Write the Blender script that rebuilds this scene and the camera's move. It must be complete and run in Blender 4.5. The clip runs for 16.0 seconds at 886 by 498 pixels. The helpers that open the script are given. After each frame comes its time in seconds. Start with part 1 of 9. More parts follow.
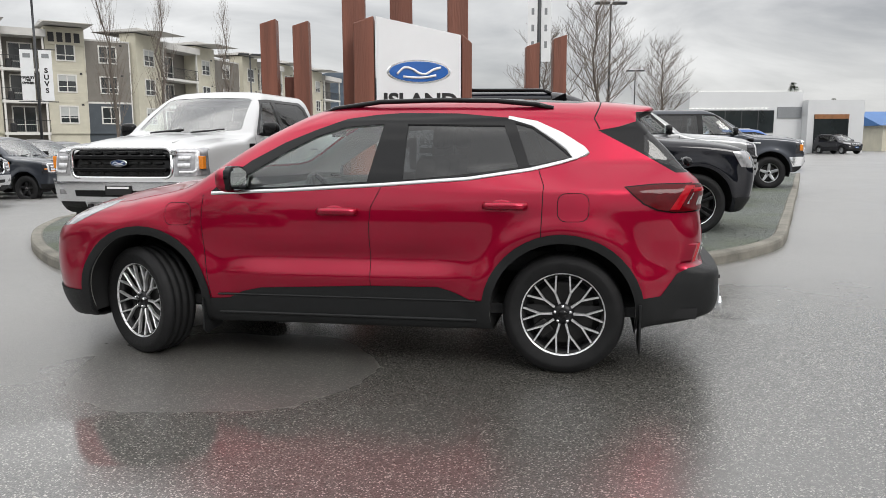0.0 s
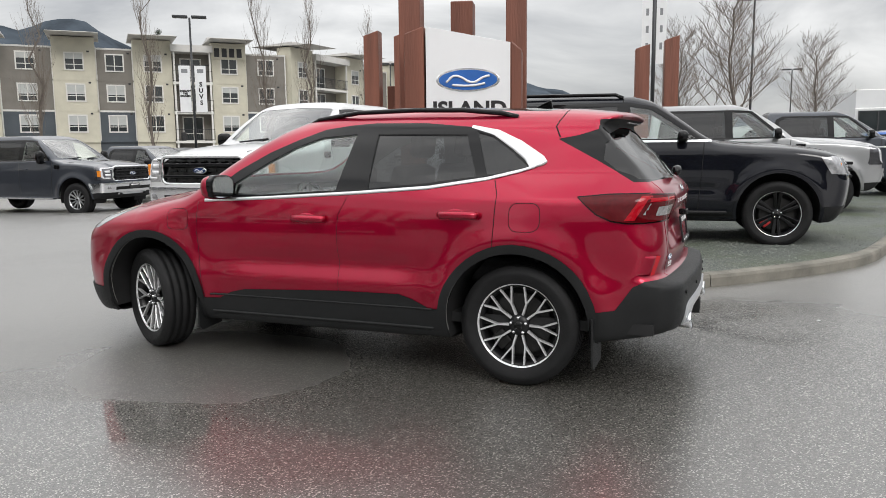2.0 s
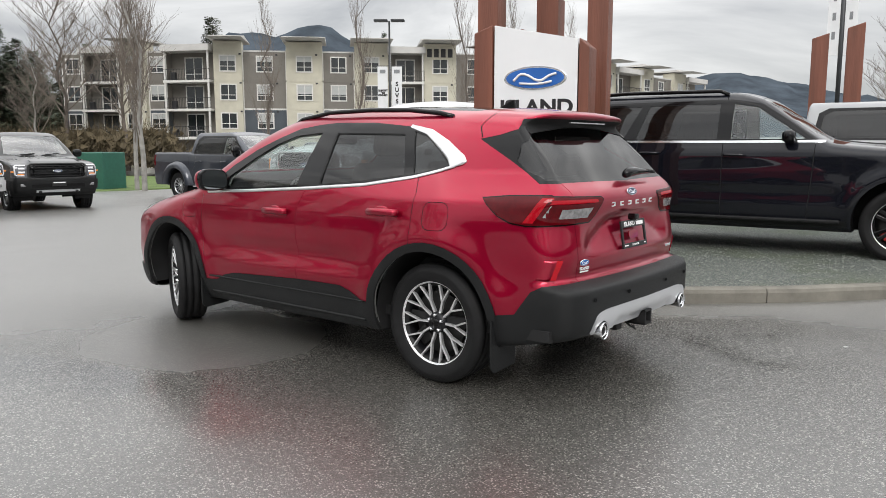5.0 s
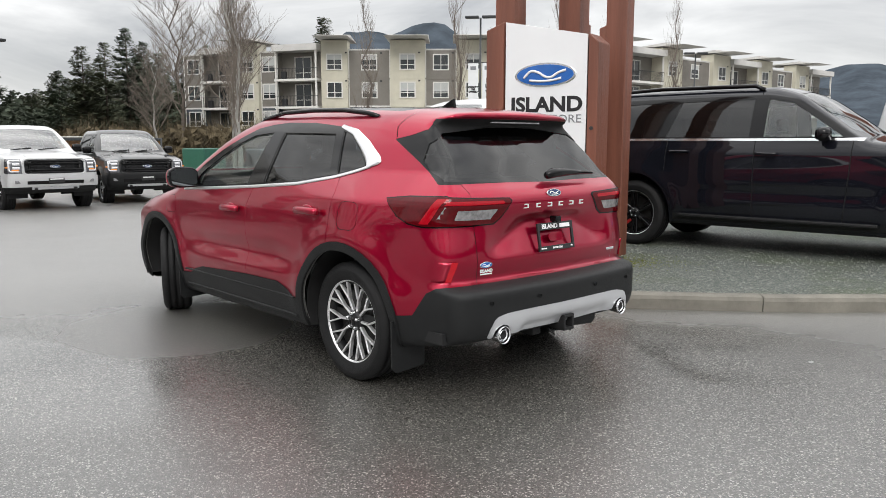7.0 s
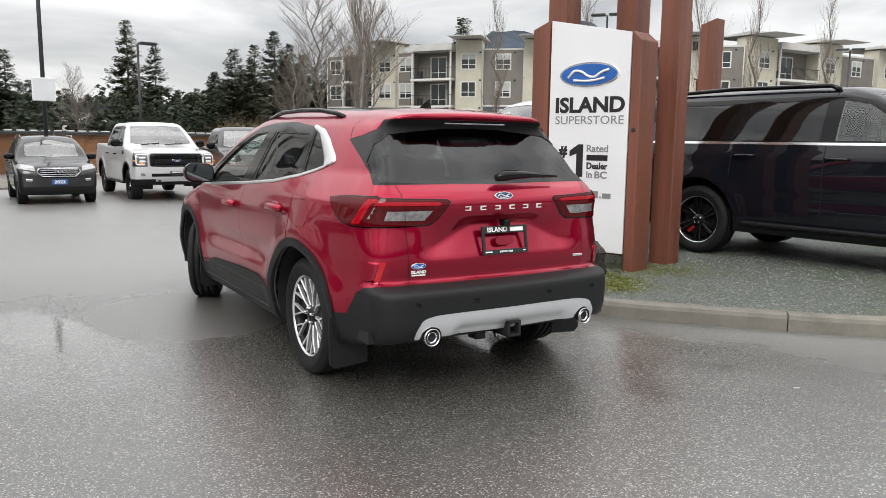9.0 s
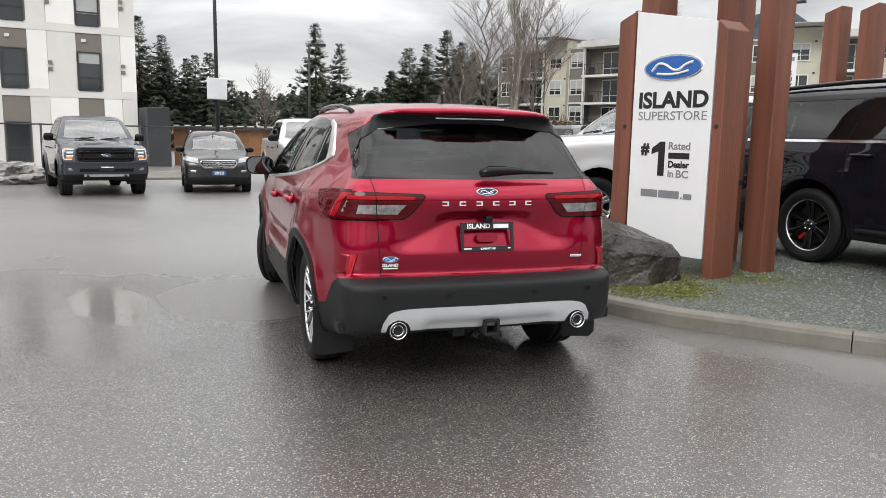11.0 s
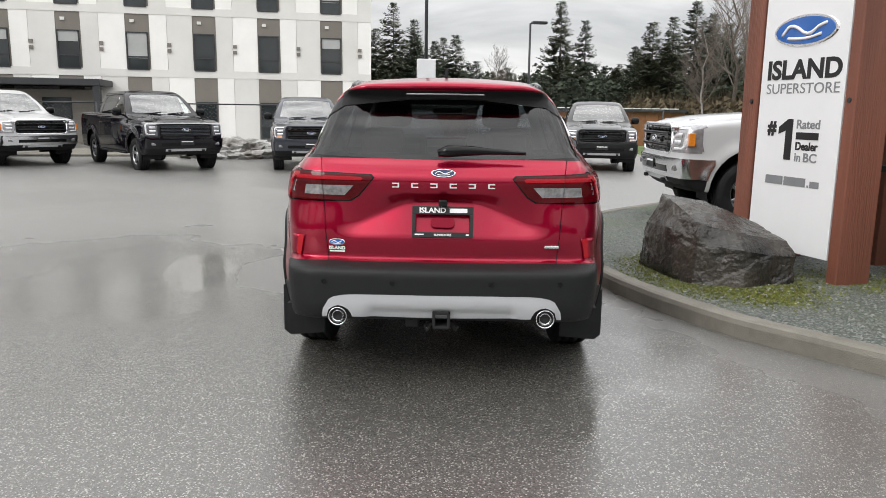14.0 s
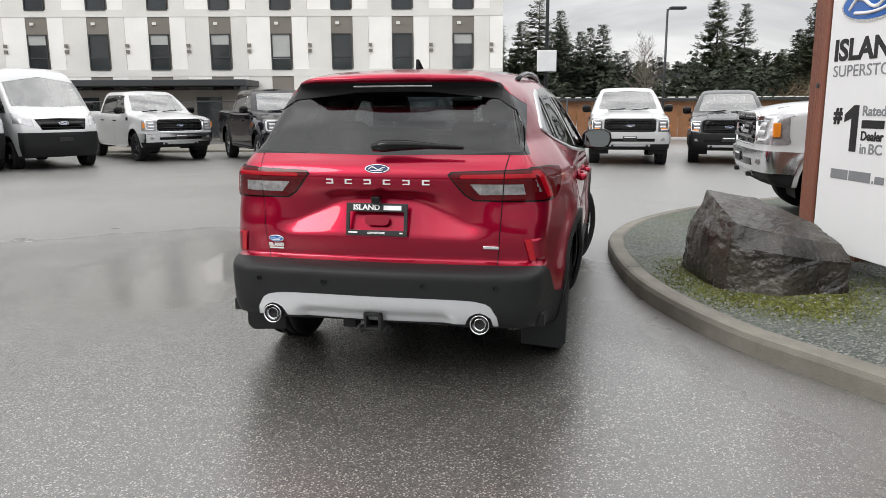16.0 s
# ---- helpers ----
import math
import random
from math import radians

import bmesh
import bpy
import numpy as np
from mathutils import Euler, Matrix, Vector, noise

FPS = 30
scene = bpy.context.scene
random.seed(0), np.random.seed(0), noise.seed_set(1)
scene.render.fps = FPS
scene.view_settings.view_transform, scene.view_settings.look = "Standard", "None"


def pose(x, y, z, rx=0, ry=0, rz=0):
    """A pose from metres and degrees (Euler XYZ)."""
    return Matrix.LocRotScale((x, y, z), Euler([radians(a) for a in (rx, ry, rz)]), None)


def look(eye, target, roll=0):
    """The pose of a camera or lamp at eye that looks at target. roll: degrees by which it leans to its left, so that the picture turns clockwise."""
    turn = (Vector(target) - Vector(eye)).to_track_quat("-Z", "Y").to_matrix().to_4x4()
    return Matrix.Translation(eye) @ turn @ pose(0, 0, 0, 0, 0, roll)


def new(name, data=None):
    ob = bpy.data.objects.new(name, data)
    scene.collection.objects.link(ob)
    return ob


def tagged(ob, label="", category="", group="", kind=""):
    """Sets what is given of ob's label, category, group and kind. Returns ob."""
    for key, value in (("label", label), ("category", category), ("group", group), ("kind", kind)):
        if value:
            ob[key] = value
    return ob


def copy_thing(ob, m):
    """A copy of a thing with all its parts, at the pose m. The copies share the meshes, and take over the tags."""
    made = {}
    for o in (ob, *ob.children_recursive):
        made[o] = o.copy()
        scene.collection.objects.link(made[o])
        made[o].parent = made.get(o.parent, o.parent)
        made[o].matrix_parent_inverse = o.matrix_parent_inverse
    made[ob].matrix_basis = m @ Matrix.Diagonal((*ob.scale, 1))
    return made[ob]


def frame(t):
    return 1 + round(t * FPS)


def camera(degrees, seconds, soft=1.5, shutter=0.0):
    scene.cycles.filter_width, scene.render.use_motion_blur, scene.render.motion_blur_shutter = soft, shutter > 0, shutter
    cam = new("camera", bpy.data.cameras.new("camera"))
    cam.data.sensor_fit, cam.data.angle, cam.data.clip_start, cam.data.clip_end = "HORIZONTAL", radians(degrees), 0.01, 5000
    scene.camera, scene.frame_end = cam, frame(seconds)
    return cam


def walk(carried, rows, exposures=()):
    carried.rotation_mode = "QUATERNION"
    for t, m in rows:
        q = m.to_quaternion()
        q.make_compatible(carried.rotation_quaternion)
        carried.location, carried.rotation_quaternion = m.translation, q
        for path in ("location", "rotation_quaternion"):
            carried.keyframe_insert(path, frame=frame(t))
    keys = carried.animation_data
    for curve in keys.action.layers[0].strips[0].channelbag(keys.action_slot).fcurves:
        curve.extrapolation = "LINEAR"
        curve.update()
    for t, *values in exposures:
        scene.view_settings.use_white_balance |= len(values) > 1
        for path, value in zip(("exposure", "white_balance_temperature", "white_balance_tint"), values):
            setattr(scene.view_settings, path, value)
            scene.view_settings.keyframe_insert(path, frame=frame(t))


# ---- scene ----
import itertools
import functools

cam = camera(61.1, 16.0, soft=0.8)
# seconds, eye, target, roll
PATH = [
    (0, (-0.124, -0.007, 1.351), (-0.079, 1.972, 1.069), -0.2),
    (0.5, (0.142, -0.011, 1.357), (0.088, 1.968, 1.072), -0.4),
    (1, (0.427, -0.029, 1.357), (0.278, 1.945, 1.073), -0.5),
    (1.5, (0.71, 0.009, 1.357), (0.459, 1.974, 1.079), -0.6),
    (2, (0.989, 0.027, 1.369), (0.641, 1.978, 1.103), -0.6),
    (2.5, (1.295, 0.04, 1.378), (0.855, 1.974, 1.116), -0.7),
    (3, (1.559, 0.122, 1.361), (1.027, 2.032, 1.1), -0.6),
    (3.5, (1.815, 0.191, 1.37), (1.191, 2.073, 1.108), -0.5),
    (4, (2.132, 0.255, 1.383), (1.414, 2.103, 1.119), -0.4),
    (4.5, (2.392, 0.342, 1.37), (1.583, 2.152, 1.103), -0.2),
    (7, (3.588, 1.025, 1.393), (2.451, 2.646, 1.113), 0.0),
    (7.5, (3.847, 1.165, 1.403), (2.647, 2.74, 1.121), -0.1),
    (8, (4.038, 1.332, 1.388), (2.774, 2.856, 1.105), 0.1),
    (8.5, (4.212, 1.535, 1.4), (2.874, 2.994, 1.115), 0.4),
    (9, (4.413, 1.728, 1.408), (2.997, 3.112, 1.124), 0.7),
    (11.5, (5.158, 2.806, 1.415), (3.409, 3.727, 1.108), 1.1),
    (12, (5.233, 3.045, 1.429), (3.439, 3.87, 1.111), 1.2),
    (12.5, (5.31, 3.327, 1.432), (3.478, 4.056, 1.099), 1.3),
    (13, (5.367, 3.588, 1.426), (3.5, 4.215, 1.08), 1.2),
    (13.5, (5.373, 3.853, 1.43), (3.475, 4.372, 1.072), 1.0),
    (14, (5.363, 4.115, 1.422), (3.44, 4.529, 1.06), 0.8),
    (14.5, (5.388, 4.403, 1.428), (3.446, 4.709, 1.061), 0.4),
    (15, (5.361, 4.655, 1.419), (3.407, 4.86, 1.047), 0.2),
    (15.5, (5.321, 4.911, 1.427), (3.36, 5.019, 1.05), -0.1),
    (16, (5.298, 5.2, 1.42), (3.335, 5.218, 1.04), -0.3),
]
walk(cam, [(t, look(eye, target, roll)) for t, eye, target, roll in PATH], exposures=[(0.0, 0.50), (4.0, 0.60), (8.0, 0.67), (16.0, 0.66)])

# ---- sky and sun: a broken overcast, brighter overhead than at the horizon ----
SUN_EL, SUN_AZ = radians(38), radians(150)
world = bpy.data.worlds.new("overcast_sky")
scene.world = world
world.use_nodes = True
wn, wl = world.node_tree.nodes, world.node_tree.links
wn.clear()


def wnode(kind, **inputs):
    n = wn.new(kind)
    for k, v in inputs.items():
        n.inputs[k].default_value = v
    return n


w_tc = wnode("ShaderNodeTexCoord")
w_sep = wnode("ShaderNodeSeparateXYZ")
wl.new(w_tc.outputs["Generated"], w_sep.inputs[0])
w_map = wnode("ShaderNodeMapping")
w_map.inputs["Scale"].default_value = (1.0, 1.0, 3.4)
wl.new(w_tc.outputs["Generated"], w_map.inputs[0])
w_noise = wnode("ShaderNodeTexNoise", Scale=2.3, Detail=9.0, Roughness=0.55, Distortion=0.5)
wl.new(w_map.outputs[0], w_noise.inputs["Vector"])
w_ramp = wnode("ShaderNodeValToRGB")
w_ramp.color_ramp.elements[0].position, w_ramp.color_ramp.elements[0].color = 0.34, (0.38, 0.386, 0.40, 1)
w_ramp.color_ramp.elements[1].position, w_ramp.color_ramp.elements[1].color = 0.66, (0.88, 0.876, 0.868, 1)
w_mid = w_ramp.color_ramp.elements.new(0.5)
w_mid.color = (0.61, 0.61, 0.61, 1)
wl.new(w_noise.outputs["Fac"], w_ramp.inputs[0])
w_up = wnode("ShaderNodeMapRange")
w_up.interpolation_type = "SMOOTHSTEP"
w_up.inputs["From Min"].default_value, w_up.inputs["From Max"].default_value = 0.05, 0.95
w_up.inputs["To Min"].default_value, w_up.inputs["To Max"].default_value = 0.79, 2.6
wl.new(w_sep.outputs["Z"], w_up.inputs["Value"])
w_mul = wnode("ShaderNodeVectorMath")
w_mul.operation = "SCALE"
wl.new(w_ramp.outputs[0], w_mul.inputs[0])
wl.new(w_up.outputs[0], w_mul.inputs["Scale"])
w_sky = wnode("ShaderNodeTexSky")
w_sky.sky_type, w_sky.sun_disc = "NISHITA", False
w_sky.sun_elevation, w_sky.sun_rotation = SUN_EL, SUN_AZ
w_blue = wnode("ShaderNodeBackground", Strength=0.06)
wl.new(w_sky.outputs[0], w_blue.inputs["Color"])
w_cloud = wnode("ShaderNodeBackground", Strength=1.0)
wl.new(w_mul.outputs[0], w_cloud.inputs["Color"])
w_mix = wnode("ShaderNodeMixShader", Fac=0.9)
wl.new(w_blue.outputs[0], w_mix.inputs[1])
wl.new(w_cloud.outputs[0], w_mix.inputs[2])
w_out = wnode("ShaderNodeOutputWorld")
wl.new(w_mix.outputs[0], w_out.inputs["Surface"])

sun = new("sun", bpy.data.lights.new("sun", "SUN"))
sun.data.energy, sun.data.angle, sun.data.color = 0.9, radians(25), (1.0, 0.97, 0.93)
sun.matrix_world = look((40 * math.sin(SUN_AZ) * math.cos(SUN_EL), 40 * math.cos(SUN_AZ) * math.cos(SUN_EL), 40 * math.sin(SUN_EL)), (0, 0, 0))

# ---- materials ----


def mat(name, col, rough=0.5, metal=0.0, var=0.0, scale=8.0, bump=0.0, bscale=60.0, coat=0.0, spec=0.5, rand=0.0, rvar=0.0, emit=0.0, coord="Object", col2=None):
    """A Principled surface with two scales of variation, a fine relief and, for pieces, a random tint."""
    m = bpy.data.materials.new(name)
    m.use_nodes = True
    nt = m.node_tree
    n, l = nt.nodes, nt.links
    b = n["Principled BSDF"]
    b.inputs["Base Color"].default_value = (*col, 1)
    b.inputs["Roughness"].default_value = rough
    b.inputs["Metallic"].default_value = metal
    b.inputs["Specular IOR Level"].default_value = spec
    b.inputs["Coat Weight"].default_value = coat
    b.inputs["Coat Roughness"].default_value = 0.03
    if emit:
        b.inputs["Emission Color"].default_value = (*col, 1)
        b.inputs["Emission Strength"].default_value = emit
    tc = n.new("ShaderNodeTexCoord")
    if var or rand or col2:
        n1 = n.new("ShaderNodeTexNoise")
        n1.inputs["Scale"].default_value, n1.inputs["Detail"].default_value = scale, 6
        l.new(tc.outputs[coord], n1.inputs["Vector"])
        n2 = n.new("ShaderNodeTexNoise")
        n2.inputs["Scale"].default_value, n2.inputs["Detail"].default_value = scale * 9, 3
        l.new(tc.outputs[coord], n2.inputs["Vector"])
        mx = n.new("ShaderNodeMix")
        mx.data_type = "RGBA"
        lo = col2 if col2 else tuple(c * (1 - var) for c in col)
        hi = col if col2 else tuple(min(1, c * (1 + var)) for c in col)
        mx.inputs["A"].default_value, mx.inputs["B"].default_value = (*lo, 1), (*hi, 1)
        av = n.new("ShaderNodeMath")
        av.operation = "MULTIPLY_ADD"
        av.inputs[1].default_value = 0.4
        l.new(n2.outputs["Fac"], av.inputs[0])
        sc = n.new("ShaderNodeMapRange")
        sc.inputs["From Min"].default_value, sc.inputs["From Max"].default_value = 0.3, 0.7
        sc.inputs["To Min"].default_value, sc.inputs["To Max"].default_value = -0.2, 0.8
        l.new(n1.outputs["Fac"], sc.inputs["Value"])
        l.new(sc.outputs[0], av.inputs[2])
        last = av.outputs[0]
        if rand:
            oi = n.new("ShaderNodeObjectInfo")
            ad = n.new("ShaderNodeMath")
            ad.operation = "MULTIPLY_ADD"
            ad.inputs[1].default_value = rand
            l.new(oi.outputs["Random"], ad.inputs[0])
            l.new(last, ad.inputs[2])
            last = ad.outputs[0]
        l.new(last, mx.inputs["Factor"])
        l.new(mx.outputs["Result"], b.inputs["Base Color"])
        if rvar:
            rr = n.new("ShaderNodeMapRange")
            rr.inputs["To Min"].default_value, rr.inputs["To Max"].default_value = max(0, rough - rvar), min(1, rough + rvar)
            l.new(n1.outputs["Fac"], rr.inputs["Value"])
            l.new(rr.outputs[0], b.inputs["Roughness"])
    if bump:
        n3 = n.new("ShaderNodeTexNoise")
        n3.inputs["Scale"].default_value, n3.inputs["Detail"].default_value = bscale, 5
        l.new(tc.outputs[coord], n3.inputs["Vector"])
        bp = n.new("ShaderNodeBump")
        bp.inputs["Strength"].default_value, bp.inputs["Distance"].default_value = bump, 0.02
        l.new(n3.outputs["Fac"], bp.inputs["Height"])
        l.new(bp.outputs[0], b.inputs["Normal"])
    return m


def along_grain(m, squash=0.07):
    """Draws a material's noise out along the upright axis, as in sawn timber."""
    n, l = m.node_tree.nodes, m.node_tree.links
    tc = next(q for q in n if q.bl_idname == "ShaderNodeTexCoord")
    mp = n.new("ShaderNodeMapping")
    mp.inputs["Scale"].default_value = (1, 1, squash)
    l.new(tc.outputs["Object"], mp.inputs["Vector"])
    for q in [q for q in n if q.bl_idname == "ShaderNodeTexNoise"]:
        l.new(mp.outputs[0], q.inputs["Vector"])


def glass(name, tint, gloss_rough=0.0, ior=1.5):
    """A sheet of glass: it lets tinted light through and mirrors by Fresnel."""
    m = bpy.data.materials.new(name)
    m.use_nodes = True
    n, l = m.node_tree.nodes, m.node_tree.links
    n.clear()
    tr = n.new("ShaderNodeBsdfTransparent")
    tr.inputs["Color"].default_value = (*tint, 1)
    gl = n.new("ShaderNodeBsdfGlossy")
    gl.inputs["Roughness"].default_value = gloss_rough
    f0 = ((ior - 1) / (ior + 1)) ** 2 * 2
    lw = n.new("ShaderNodeLayerWeight")
    lw.inputs["Blend"].default_value = 0.5
    pw = n.new("ShaderNodeMath")
    pw.operation = "POWER"
    pw.inputs[1].default_value = 5.0
    l.new(lw.outputs["Facing"], pw.inputs[0])
    fr = n.new("ShaderNodeMath")
    fr.operation = "MULTIPLY_ADD"
    fr.inputs[1].default_value, fr.inputs[2].default_value = 1 - f0, f0
    l.new(pw.outputs[0], fr.inputs[0])
    mx = n.new("ShaderNodeMixShader")
    l.new(fr.outputs[0], mx.inputs[0])
    l.new(tr.outputs[0], mx.inputs[1])
    l.new(gl.outputs[0], mx.inputs[2])
    out = n.new("ShaderNodeOutputMaterial")
    l.new(mx.outputs[0], out.inputs["Surface"])
    return m


def wet_asphalt():
    m = bpy.data.materials.new("wet_asphalt")
    m.use_nodes = True
    n, l = m.node_tree.nodes, m.node_tree.links
    b = n["Principled BSDF"]
    tc = n.new("ShaderNodeTexCoord")

    def noise_tex(scale, detail=4.0, dist=0.0):
        t = n.new("ShaderNodeTexNoise")
        t.inputs["Scale"].default_value, t.inputs["Detail"].default_value, t.inputs["Distortion"].default_value = scale, detail, dist
        l.new(tc.outputs["Object"], t.inputs["Vector"])
        return t.outputs["Fac"]

    def ramp(src, a, bb, lo, hi):
        r = n.new("ShaderNodeMapRange")
        r.interpolation_type = "SMOOTHSTEP"
        for k, v in zip(("From Min", "From Max", "To Min", "To Max"), (a, bb, lo, hi)):
            r.inputs[k].default_value = v
        l.new(src, r.inputs["Value"])
        return r.outputs[0]

    def math_(op, a, b2):
        x = n.new("ShaderNodeMath")
        x.operation = op
        for k, v in enumerate((a, b2)):
            if isinstance(v, (int, float)):
                x.inputs[k].default_value = v
            else:
                l.new(v, x.inputs[k])
        return x.outputs[0]

    wet = ramp(noise_tex(0.32, 5, 0.6), 0.44, 0.62, 0.0, 1.0)
    puddle = ramp(noise_tex(0.55, 4, 1.0), 0.635, 0.72, 0.0, 0.9)
    sep = n.new("ShaderNodeSeparateXYZ")
    l.new(tc.outputs["Object"], sep.inputs[0])
    wob = [math_("MULTIPLY", math_("SUBTRACT", noise_tex(1.3 + 0.2 * k, 4, 0.3), 0.5), 0.5) for k in (0, 1)]

    def pool(cx, cy, rx, ry, turn, soft, rag=1.0):
        """1 inside an oval pool with a wandering edge, 0 outside."""
        px = math_("ADD", math_("SUBTRACT", sep.outputs["X"], cx), math_("MULTIPLY", wob[0], rag))
        py = math_("ADD", math_("SUBTRACT", sep.outputs["Y"], cy), math_("MULTIPLY", wob[1], rag))
        c, sn = math.cos(radians(turn)), math.sin(radians(turn))
        u = math_("ADD", math_("MULTIPLY", px, c / rx), math_("MULTIPLY", py, sn / rx))
        v = math_("ADD", math_("MULTIPLY", px, -sn / ry), math_("MULTIPLY", py, c / ry))
        d = math_("SQRT", math_("ADD", math_("MULTIPLY", u, u), math_("MULTIPLY", v, v)), 0.0)
        return ramp(d, 1.0 - soft, 1.0 + soft * 0.3, 1.0, 0.0)

    # standing water beside the car's nose, under its tail and in the gutter; one patch has begun to dry
    dry = pool(-1.32, 4.48, 0.95, 0.86, -10, 0.16, 0.6)
    mirror_pool = pool(-1.55, 3.36, 1.0, 0.36, 2, 0.30, 0.7)
    outer = math_("SUBTRACT", 1.0, pool(1.2, 3.2, 5.6, 4.6, 0, 0.55, 3.0))
    wide_pool = pool(-1.55, 2.75, 1.75, 0.85, -12, 0.30, 1.0)
    deep = pool(-0.80, 3.20, 1.15, 0.66, -6, 0.30, 0.9)
    tail_pool = pool(0.90, 5.50, 0.50, 0.26, 15, 0.3, 0.5)
    gutter = pool(1.55, 6.40, 0.75, 0.22, 24, 0.5, 0.9)
    kerb_film = pool(2.0, 6.35, 1.2, 0.5, 22, 0.6, 0.9)
    puddle = math_("MAXIMUM", puddle, math_("MULTIPLY", wide_pool, 0.45))
    for more, depth in ((deep, 0.6), (kerb_film, 0.5), (mirror_pool, 0.95), (tail_pool, 0.9), (gutter, 0.8)):
        puddle = math_("MAXIMUM", puddle, math_("MULTIPLY", more, depth))
    puddle = math_("MULTIPLY", puddle, math_("SUBTRACT", 1.0, math_("MAXIMUM", dry, math_("MULTIPLY", outer, 0.85))))
    wet = math_("MULTIPLY", wet, math_("SUBTRACT", 1.0, math_("MULTIPLY", dry, 0.8)))
    vor = n.new("ShaderNodeTexVoronoi")
    vor.inputs["Scale"].default_value = 165
    l.new(tc.outputs["Object"], vor.inputs["Vector"])
    agg = ramp(vor.outputs["Distance"], 0.1, 0.75, 1.0, 0.0)
    # stones in the binder: mostly dark, some pale
    cr = n.new("ShaderNodeValToRGB")
    e = cr.color_ramp.elements
    e[0].position, e[0].color = 0.0, (0.014, 0.013, 0.011, 1)
    e[1].position, e[1].color = 1.0, (0.40, 0.385, 0.35, 1)
    k = e.new(0.84)
    k.color = (0.078, 0.075, 0.066, 1)
    sp = n.new("ShaderNodeSeparateColor")
    l.new(vor.outputs["Color"], sp.inputs[0])
    l.new(sp.outputs["Red"], cr.inputs[0])
    mx = n.new("ShaderNodeMix")
    mx.data_type = "RGBA"
    mx.inputs["B"].default_value = (0.030, 0.028, 0.024, 1)
    l.new(cr.outputs[0], mx.inputs["A"])
    l.new(math_("MULTIPLY", wet, 0.45), mx.inputs["Factor"])
    # away from the display the base colour is paler, standing in for sky sheen
    pale = n.new("ShaderNodeMix")
    pale.data_type = "RGBA"
    pale.inputs["B"].default_value = (0.165, 0.161, 0.153, 1)
    l.new(mx.outputs["Result"], pale.inputs["A"])
    l.new(math_("MULTIPLY", outer, 0.62), pale.inputs["Factor"])
    l.new(pale.outputs["Result"], b.inputs["Base Color"])
    b.inputs["Roughness"].default_value = 0.55
    # a film of water lies over the stones: thin on the crowns, deep in the puddles
    film = math_("ADD", 0.20, math_("MULTIPLY", wet, -0.06))
    film = math_("ADD", film, math_("MULTIPLY", noise_tex(3.0, 3), 0.06))
    film = math_("ADD", film, math_("MULTIPLY", dry, 0.11))
    film = math_("ADD", film, math_("MULTIPLY", outer, 0.15))
    film = math_("MULTIPLY", film, math_("SUBTRACT", 1.0, math_("MULTIPLY", puddle, 0.85)))
    l.new(film, b.inputs["Coat Roughness"])
    b.inputs["Coat Weight"].default_value = 1.0
    b.inputs["Coat IOR"].default_value = 2.0
    bw = n.new("ShaderNodeBump")
    bw.inputs["Distance"].default_value = 0.002
    l.new(agg, bw.inputs["Height"])
    l.new(math_("MULTIPLY", math_("SUBTRACT", 1.0, math_("MULTIPLY", puddle, 0.97)), 0.26), bw.inputs["Strength"])
    l.new(bw.outputs[0], b.inputs["Coat Normal"])
    bp = n.new("ShaderNodeBump")
    bp.inputs["Distance"].default_value = 0.004
    hgt = math_("ADD", agg, math_("MULTIPLY", noise_tex(300, 2), 0.5))
    l.new(hgt, bp.inputs["Height"])
    l.new(math_("MULTIPLY", math_("SUBTRACT", 1.0, math_("MULTIPLY", puddle, 0.93)), math_("SUBTRACT", 0.55, math_("MULTIPLY", wet, 0.25))), bp.inputs["Strength"])
    l.new(bp.outputs[0], b.inputs["Normal"])
    return m


M_ASPHALT = wet_asphalt()
M_RED = mat("red_metallic_paint", (0.315, 0.0016, 0.025), 0.30, 0.75, var=0.05, scale=3, coat=0.75, spec=0.1)
M_BRIGHT = mat("bright_silver_lettering", (0.72, 0.73, 0.75), 0.3, 0.25, var=0.02, scale=6)
M_BLACKPAINT = mat("black_gloss_paint", (0.0065, 0.007, 0.0105), 0.2, 0.0, var=0.1, scale=3, coat=1.0, spec=0.0)
M_WHITE = mat("white_gloss_paint", (0.47, 0.475, 0.48), 0.3, 0.0, var=0.02, scale=2, coat=0.8)
M_GREY = mat("dark_grey_metallic_paint", (0.042, 0.047, 0.058), 0.28, 0.4, var=0.06, scale=2, coat=0.9, spec=0.1)
M_GREYWARM = mat("warm_grey_metallic_paint", (0.028, 0.0285, 0.029), 0.28, 0.35, var=0.06, scale=2, coat=0.9, spec=0.1)
M_PURPLE = mat("dark_violet_black_paint", (0.005, 0.0045, 0.007), 0.3, 0.0, var=0.06, scale=2, coat=0.9, spec=0.0)
M_SILVER = mat("silver_metallic_paint", (0.27, 0.275, 0.28), 0.33, 0.5, var=0.04, scale=2, coat=0.9)
M_BLUE = mat("bright_blue_paint", (0.01, 0.09, 0.36), 0.3, 0.2, var=0.04, scale=2, coat=0.9)
M_CLAD = mat("dark_grey_textured_plastic", (0.010, 0.0105, 0.011), 0.5, var=0.1, scale=20, bump=0.12, bscale=900, spec=0.28)
M_GLOSSBLACK = mat("gloss_black_trim", (0.004, 0.004, 0.0045), 0.08, var=0.1, scale=10, spec=0.28)
M_RUBBER = mat("tyre_rubber", (0.009, 0.009, 0.0095), 0.65, var=0.25, scale=14, bump=0.2, bscale=200, spec=0.25)
